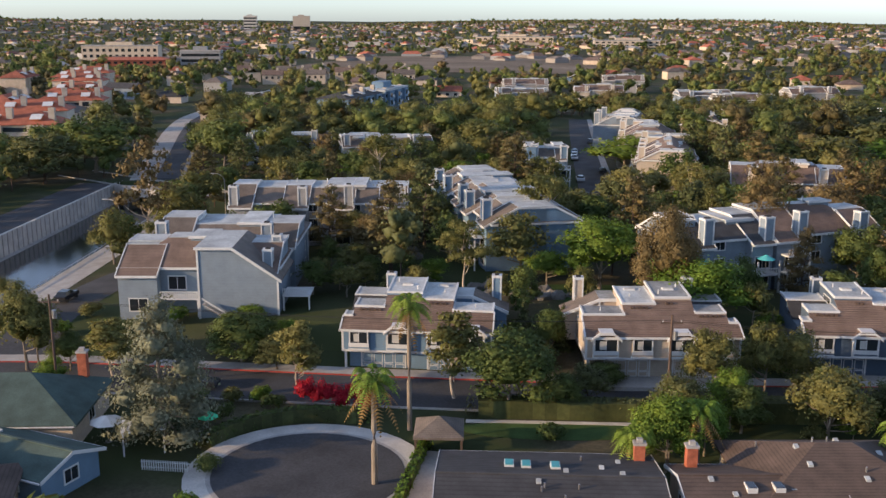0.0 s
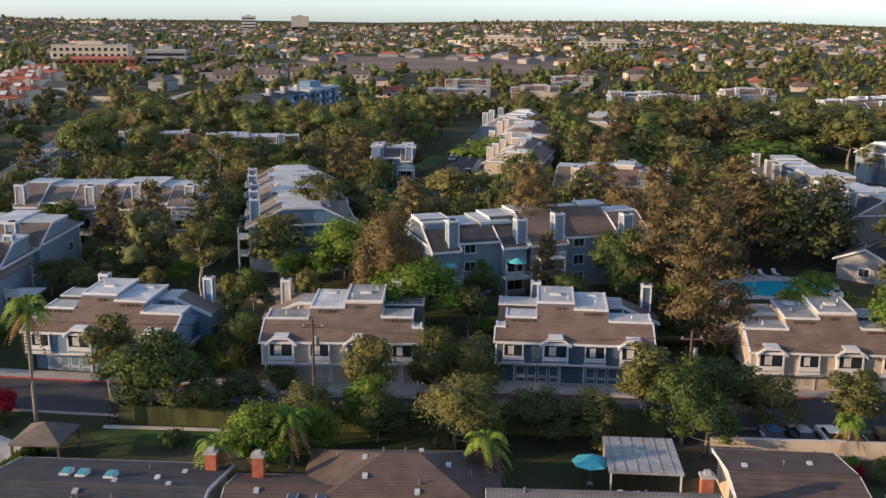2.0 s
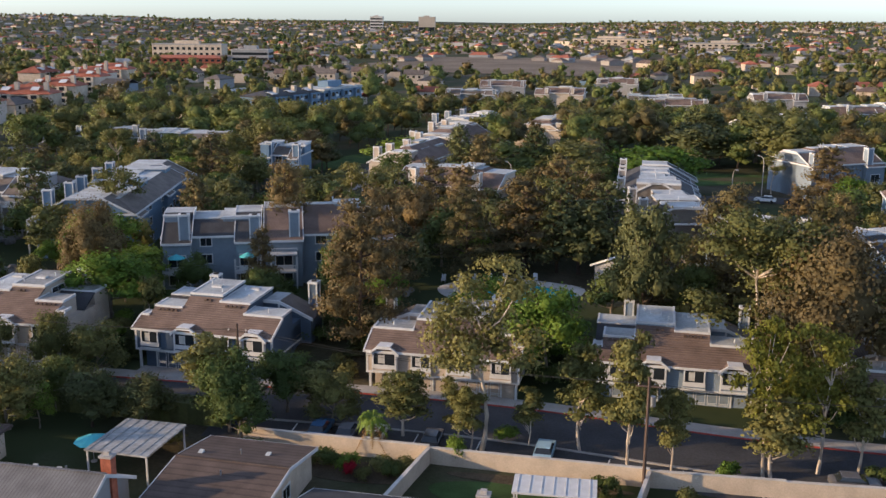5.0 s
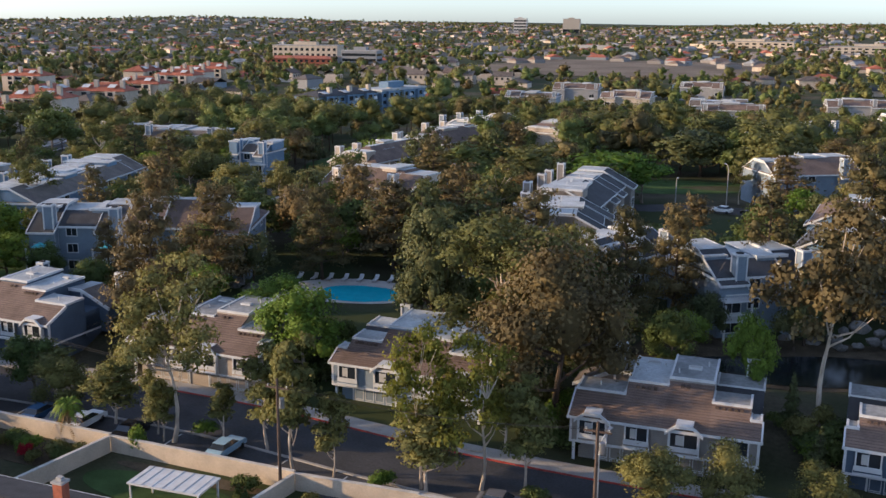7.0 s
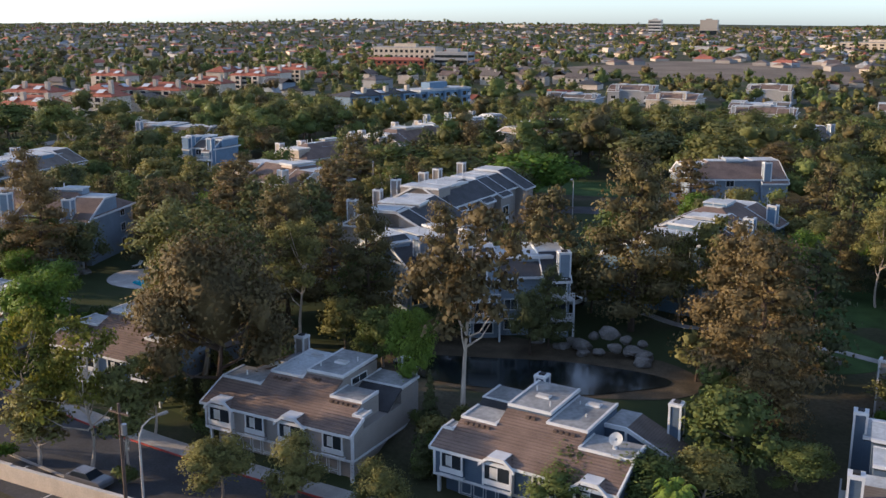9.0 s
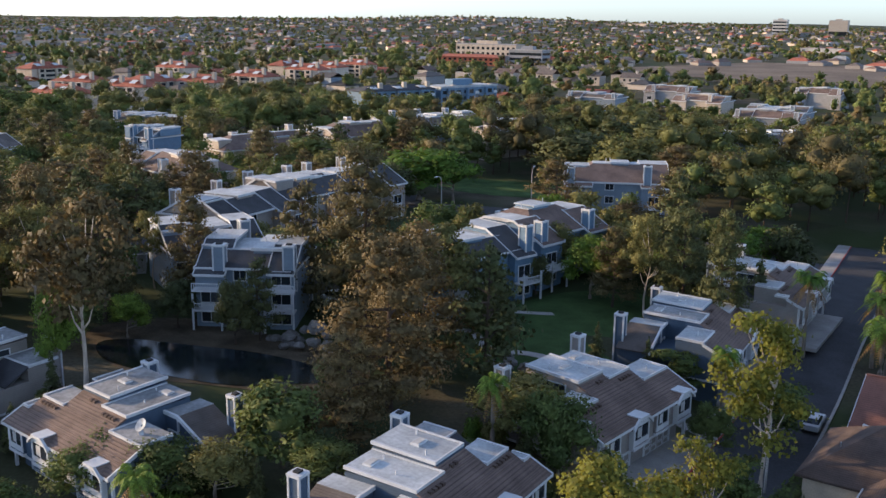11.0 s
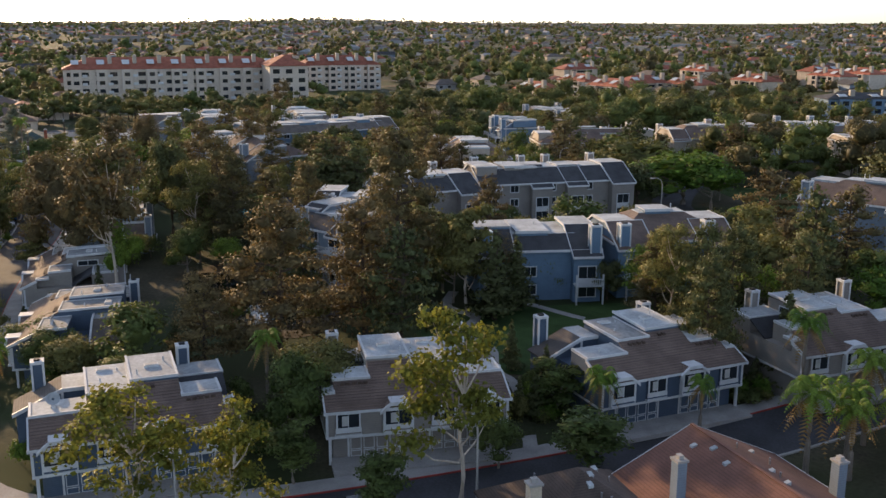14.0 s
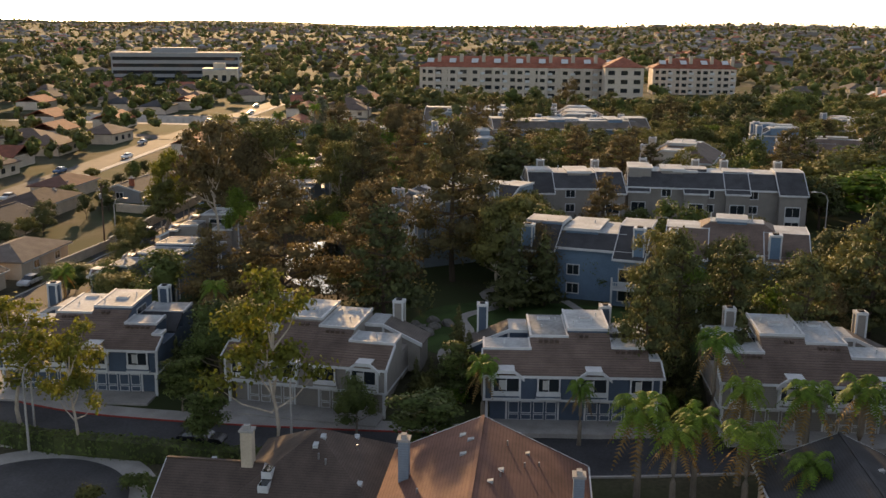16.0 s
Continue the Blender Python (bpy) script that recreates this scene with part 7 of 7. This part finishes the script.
def town_stuff(name, n, d0, d1, seed, walls, roofs, label):
    """The farther houses: low boxes with pitched roofs, too small to tell apart."""
    R = random.Random(seed)
    verts, faces, mats = [], [], []
    for _ in range(n):
        a, d = R.uniform(radians(-50), radians(160)), d0 + (d1 - d0) * R.random() ** 0.8
        x, y = 110 - d * math.sin(a), 140 + d * math.cos(a)
        z = hills_z(x, y) - 1
        L, D, h, rg = R.uniform(6, 10), R.uniform(5, 8), R.uniform(3.0, 5.2), R.uniform(1.8, 3.2)
        if R.random() < 0.025:
            L, D, h, rg = R.uniform(16, 34), R.uniform(10, 16), R.uniform(5, 9), 0.1
        c, s = math.cos(R.uniform(0, 3.14)), 0
        s = math.sqrt(1 - c * c)
        i = len(verts)
        for u, v, w in ((-L, -D, 0), (L, -D, 0), (L, D, 0), (-L, D, 0), (-L, -D, h), (L, -D, h), (L, D, h), (-L, D, h), (-L * 0.6, 0, h + rg), (L * 0.6, 0, h + rg)):
            verts.append((x + u * c - v * s, y + u * s + v * c, z + w))
        w0, r0 = R.randrange(len(walls)), len(walls) + R.randrange(len(roofs))
        for f, k in (((0, 1, 5, 4), w0), ((1, 2, 6, 5), w0), ((2, 3, 7, 6), w0), ((3, 0, 4, 7), w0), ((4, 5, 9, 8), r0), ((5, 6, 9), r0), ((6, 7, 8, 9), r0), ((7, 4, 8), r0)):
            faces.append([i + q for q in f]), mats.append(k)
    me = bpy.data.meshes.new(name)
    me.from_pydata(verts, [], faces)
    for m in walls + roofs:
        me.materials.append(M[m])
    me.polygons.foreach_set("material_index", mats)
    return tagged(new(name, me), label, "houses", kind="stuff")


for _ in range(3000):
    x, y = R6.uniform(-200, 190), R6.uniform(-160, 62)
    if count >= 255 or any(math.hypot(x - p, y - q) < 18 for p, q in spots) or any((p.x - x) ** 2 + (p.y - y) ** 2 < 160 for p in SUBURB) or abs(x + 74.5 - lean(y)) < 22 or abs(x + 4) < 13:
        continue
    spots.append((x, y))
    t = empty("house", pose(x, y, ground_z(x, y), 0, 0, R6.choice((12, 102)) + R6.uniform(-4, 4)), "low suburban house with pitched roof", "house", "distant houses")
    for nm, me in zip(("wall", "roof", "glazing") if y > 0 else ("wall", "roof"), FARH[R6.choice((0, 2, 4, 2))]):
        part(nm, me, None, t)["kind"] = "stuff" if nm == "glazing" else ""
    count += 1
for k in range(14):
    p = SUBURB[(k * 5) % len(SUBURB)]
    car(p.x + R6.uniform(-2, 2), p.y + (3.4 if k % 2 else -3.4), 12, R6.choice(list(CARS)))
town_stuff("distant_town", 5600, 700, 3700, 3, ["stone", "taupe", "stucco", "grey", "taupe"], ["tile_red", "tile_clay", "tile_taupe", "tile_taupe", "tile_brown", "roof_flat_dirty"], "distant suburban roofs reaching to the horizon")


def woods(name, n, d0, d1, seed, quads, hgt, material, label, size):
    gen = np.random.default_rng(seed)
    a = gen.uniform(radians(-50), radians(160), n * 2)
    d = d0 + (d1 - d0) * gen.random(n * 2) ** 0.85
    x, y = 110 - d * np.sin(a), 140 + d * np.cos(a)
    keep = ~((x > -125) & (x < 255) & (y > 60) & (y < 340))
    keep &= ~((x > -100) & (x < -45) & (y > 345) & (y < 440))
    keep &= np.array([not field(p, q) for p, q in zip(x, y)])
    x, y = x[keep][:n], y[keep][:n]
    n = len(x)
    z = np.array([hills_z(p, q) for p, q in zip(x, y)])
    h = gen.uniform(0.65, 1.4, n) * hgt
    h = np.where(gen.random(n) < 0.05, h * 1.5, h)
    r = h * gen.uniform(0.34, 0.62, n)
    clumps = 4 if d1 < 1500 else 2
    c = gen.uniform(-1, 1, (n, clumps, 3)) * np.array([0.55, 0.55, 0.28])
    ctr = np.stack([x, y, z + h * 0.52], 1)[:, None] + c * np.stack([r, r, h], 1)[:, None]
    rad3 = np.stack([r, r, h * 0.42], 1)[:, None] * gen.uniform(0.45, 0.72, (n, clumps, 1))
    lobes = np.concatenate([ctr, rad3], 2).reshape(-1, 6)
    pts, dirs = lobe_points(lobes, n * quads, gen, 0.35)
    nrm = dirs + gen.normal(size=dirs.shape) * 0.4
    nrm /= np.linalg.norm(nrm, axis=1)[:, None]
    sizes = gen.uniform(0.7, 1.3, len(pts)) * size
    tagged(new(name, quads_mesh(name, pts, nrm, sizes, M[material], gen, round_to=dirs, masses=lobes, sub=1, swell=0.78)), label, "trees", kind="stuff")


for k, (f, n) in enumerate((("leaf_green", 1000), ("leaf_olive", 1100), ("leaf_pine", 500), ("leaf_brown", 200))):
    woods("street_trees", int(n * 1.5), 330, 950, 10 + k, 60, 7.5, f, "scattered street and garden trees of the suburb", 0.75)
    woods("far_trees", int(n * 7), 900, 3900, 20 + k, 9, 8.5, f, "far tree cover reaching to the horizon", 1.6)


gen_s = np.random.default_rng(77)
lob = []
for k in range(1200):
    x, y = gen_s.uniform(-260, 190), gen_s.uniform(-190, 66)
    if all((p.x - x) ** 2 + (p.y - y) ** 2 > 90 for p in SUBURB) and all(math.hypot(x - p, y - q) > 7.2 for p, q in spots) and abs(x + 74.5 - lean(y)) > 17 and abs(x + 4) > 8 and not (-36 < x < 105 and y > 58):
        h, r = gen_s.uniform(4, 9), gen_s.uniform(1.8, 3.8)
        for q in range(5):
            lob.append((x + gen_s.uniform(-1, 1) * r * 0.5, y + gen_s.uniform(-1, 1) * r * 0.5, ground_z(x, y) + h * gen_s.uniform(0.35, 0.8), r * 0.55, r * 0.55, h * 0.22))
for k, fol in enumerate(("leaf_green", "leaf_olive", "leaf_dark")):
    pts, d = lobe_points(lob[k::3], 22 * len(lob) // 3, gen_s, 0.4)
    nrm = d + gen_s.normal(size=d.shape) * 0.5
    nrm /= np.linalg.norm(nrm, axis=1)[:, None]
    tagged(new("garden_trees", quads_mesh("garden_trees", pts, nrm, gen_s.uniform(0.35, 0.8, len(pts)), M[fol], gen_s, round_to=d, masses=lob[k::3], sub=1, swell=0.85)), "garden trees among the suburban houses", "trees", kind="stuff")


def block_building(name, x, y, yaw, L, D, H, wall, roof, storeys, bays, label, roof_h=0.0, z=None, bands=False, dress=False):
    """A large distant building with its rows of windows."""
    top = empty(name, pose(x, y, hills_z(x, y) if z is None else z, 0, 0, yaw), label, "building")
    part("wall", boxes((-L / 2, L / 2, -D / 2, D / 2, -4, H)), M[wall], top)
    if roof_h:
        part("roof", hip(bmesh.new(), -L / 2, L / 2, -D / 2, D / 2, H, H + roof_h, 0.6), M[roof], top)
    else:
        part("roof", boxes((-L / 2 - 0.3, L / 2 + 0.3, -D / 2 - 0.3, D / 2 + 0.3, H, H + 0.8)), M[roof], top)
        part("roof_plant", boxes((-L * 0.2, L * 0.15, -D * 0.2, D * 0.2, H + 0.8, H + 3.5)), M[wall], top)
    if dress:
        for k in range(max(2, round(L / 11))):
            u = -L / 2 + L * (k + 0.5) / max(2, round(L / 11))
            part("bay", boxes((u - 2.4, u + 2.4, -D / 2 - 1.3, -D / 2, -4, H - 0.2)), M[wall], top, "projecting bay with balconies")
            for q in range(storeys):
                zz = 1.0 + q * (H - 0.6) / storeys
                if L > 30:
                    part("balcony", boxes((u + 2.6, u + 4.8, -D / 2 - 1.2, -D / 2, zz - 0.3, zz + 0.8)), M["trim"], top, "white balcony")
                part("window", boxes((u - 1.2, u + 1.2, -D / 2 - 1.36, -D / 2 - 1.2, zz, zz + 1.7)), M["glass"], top, "dark window")
            part("chimney", boxes((u + 3.0, u + 4.8, -D * 0.25 - 1, -D * 0.25 + 0.6, H, H + roof_h + 1.2)), M["stone"], top, "boxed beige chimney")
            part("dormer", gable(bmesh.new(), u - 1.5, u + 0.9, -D * 0.42, -D * 0.1, H + roof_h * 0.45, H + roof_h * 0.8), M["trim"], top, "small white dormer")
    for s in range(storeys):
        z0 = 1.0 + s * (H - 0.6) / storeys
        hh = (H - 0.6) / storeys * 0.5
        if bands:
            part("window", boxes((-L / 2 + 0.8, L / 2 - 0.8, -D / 2 - 0.06, -D / 2 + 0.1, z0, z0 + hh), (-L / 2 + 0.8, L / 2 - 0.8, D / 2 - 0.1, D / 2 + 0.06, z0, z0 + hh)), M["glass"], top, "dark window band")
            part("window", boxes((-L / 2 - 0.06, -L / 2 + 0.1, -D / 2 + 0.8, D / 2 - 0.8, z0, z0 + hh), (L / 2 - 0.1, L / 2 + 0.06, -D / 2 + 0.8, D / 2 - 0.8, z0, z0 + hh)), M["glass"], top, "dark window band")
            continue
        for b in range(bays):
            u = -L / 2 + L * (b + 0.5) / bays
            w = L / bays * 0.26
            part("window", boxes((u - w, u + w, -D / 2 - 0.08, -D / 2 + 0.1, z0, z0 + hh)), M["glass"], top, "dark window")
    return top


block_building("office_tower", -719, 2291, 15, 40, 22, 49, "stone", "concrete", 1, 8, "pale beige office tower on the skyline", z=0, bands=True)
block_building("office_tower", -815, 2206, 15, 30, 22, 49, "concrete_pale", "concrete_pale", 7, 8, "white lattice-fronted tower on the skyline", z=0, bands=True)
block_building("apartment_block", -216, 98, 102, 100, 22, 15.5, "cream", "tile_red", 4, 16, "cream four-storey apartments with red tile roof", 5.0, dress=True)
block_building("apartment_block", -208, 150, 102, 18, 26, 17, "cream", "tile_red", 4, 3, "cream apartment wing with red tile roof", 4.5)
block_building("apartment_block", -282, 179, 102, 44, 20, 14, "cream", "tile_red", 4, 8, "smaller cream apartment block with red tile roof", 5.0, dress=True)
block_building("office_block", -239, -113, 115, 72, 26, 20, "grey", "concrete", 5, 12, "dark glazed office block in the haze", z=0, bands=True)
block_building("office_block", -205, -66, 115, 18, 14, 13, "stucco", "roof_flat", 2, 4, "low pale building catching the sun", z=0)
block_building("apartment_block", -80, 376, 84, 38, 13, 9.4, "skyblue", "tile_grey", 3, 9, "long blue three-storey apartment row", 2.0, dress=True)
block_building("apartment_block", -76, 414, 86, 34, 13, 9.4, "skyblue", "roof_flat", 3, 8, "blue apartment row with pale flat roof", dress=True)
block_building("shop_row", -337, 696, 20, 56, 14, 7, "brick", "tile_red", 2, 12, "orange-red shop row in the distance", 2.0)
block_building("office_block", -385, 772, 15, 62, 18, 15, "stucco", "concrete", 3, 12, "cream office building in the distance")
block_building("office_block", -290, 716, 15, 30, 16, 13, "grey", "concrete", 3, 12, "dark glazed office building", bands=True)
block_building("office_block", -120, 1420, 5, 110, 30, 9, "stucco", "roof_flat_dirty", 2, 12, "pale flat-roofed store building")
block_building("office_block", 40, 1300, 5, 90, 30, 8, "stone", "roof_flat_dirty", 2, 12, "tan flat-roofed store building")
# red-roofed apartments beyond the canal
for k, (x, y, yaw) in enumerate(((-172, 303, 20), (-196, 325, 105), (-215, 300, 20), (-182, 345, 20), (-257, 480, 15), (-285, 470, 105), (-240, 452, 15), (-270, 515, 15), (-300, 400, 15), (-330, 330, 105), (-150, 262, 15), (-205, 390, 15))):
    block_building("apartment_block", x, y, yaw, 24, 13, 8.4, "stucco" if k % 2 else "cream", "tile_red", 3, 1, "cream apartment block with red tile roof and boxed chimneys", 3.4, dress=True)
# the row of tan gabled houses past the canal's bend
for k in range(16):
    x, y = -232 + k * 8.5 + R6.uniform(-4, 4), 545 + (k % 3) * 26 + k * 3 + R6.uniform(-4, 4)
    t = empty("house", pose(x, y, hills_z(x, y), 0, 0, R6.choice((15, 105)) + R6.uniform(-8, 8)), "tan gabled house with pitched shingle roof", "house", "tan gabled houses")
    wl_, rf_ = R6.choice(("stucco", "stone", "cream")), R6.choice(("tile_taupe", "tile_brown", "tile_taupe"))
    part("wall", boxes((-6, 6, -4.5, 4.5, -2, 5.6)), M[wl_], t)
    part("roof", gable(bmesh.new(), -6, 6, -4.5, 4.5, 5.6, 8.4), M[rf_], t)
    part("chimney", boxes((2, 3.4, -0.7, 0.7, 6, 9.6)), M[wl_], t)
    for u in (-3.5, 0, 3.5):
        part("window", boxes((u - 0.7, u + 0.7, -4.56, -4.4, 3.3, 4.7)), M["glass"], t)
# pale-roofed condominiums of the next streets
for k, (x, y, yaw, col) in enumerate(((-62, 250, 8, "greyblue"), (-34, 240, 20, "greyblue"), (50, 300, 85, "stone"), (-22, 505, 12, "grey"), (16, 470, 5, "stone"), (62, 448, 10, "greyblue"), (112, 472, 14, "grey"), (-18, 440, 12, "greyblue"),
                                      (110, 330, 60, "greyblue"), (170, 352, 40, "greyblue"), (140, 395, 20, "grey"), (205, 395, 30, "skyblue"), (75, 415, 12, "grey"), (160, 440, 30, "greyblue"), (232, 300, 75, "grey"), (28, 560, 5, "grey"), (190, 460, 20, "stone"))):
    condo(x, y, yaw, 22, 12, col, 7.6, 9.8, "tile_brown" if col in ("stone", "grey") else "tile_taupe", 3, 3, "", "", 30 + k, "condominium block with broken pale flat roofs", 2)
for l, r, colour, flip, roofs, dish, label, z, slide in TOWN:
    townhouse(by_chimneys(l, r, z, slide), colour, flip, roofs, dish, label, slide)
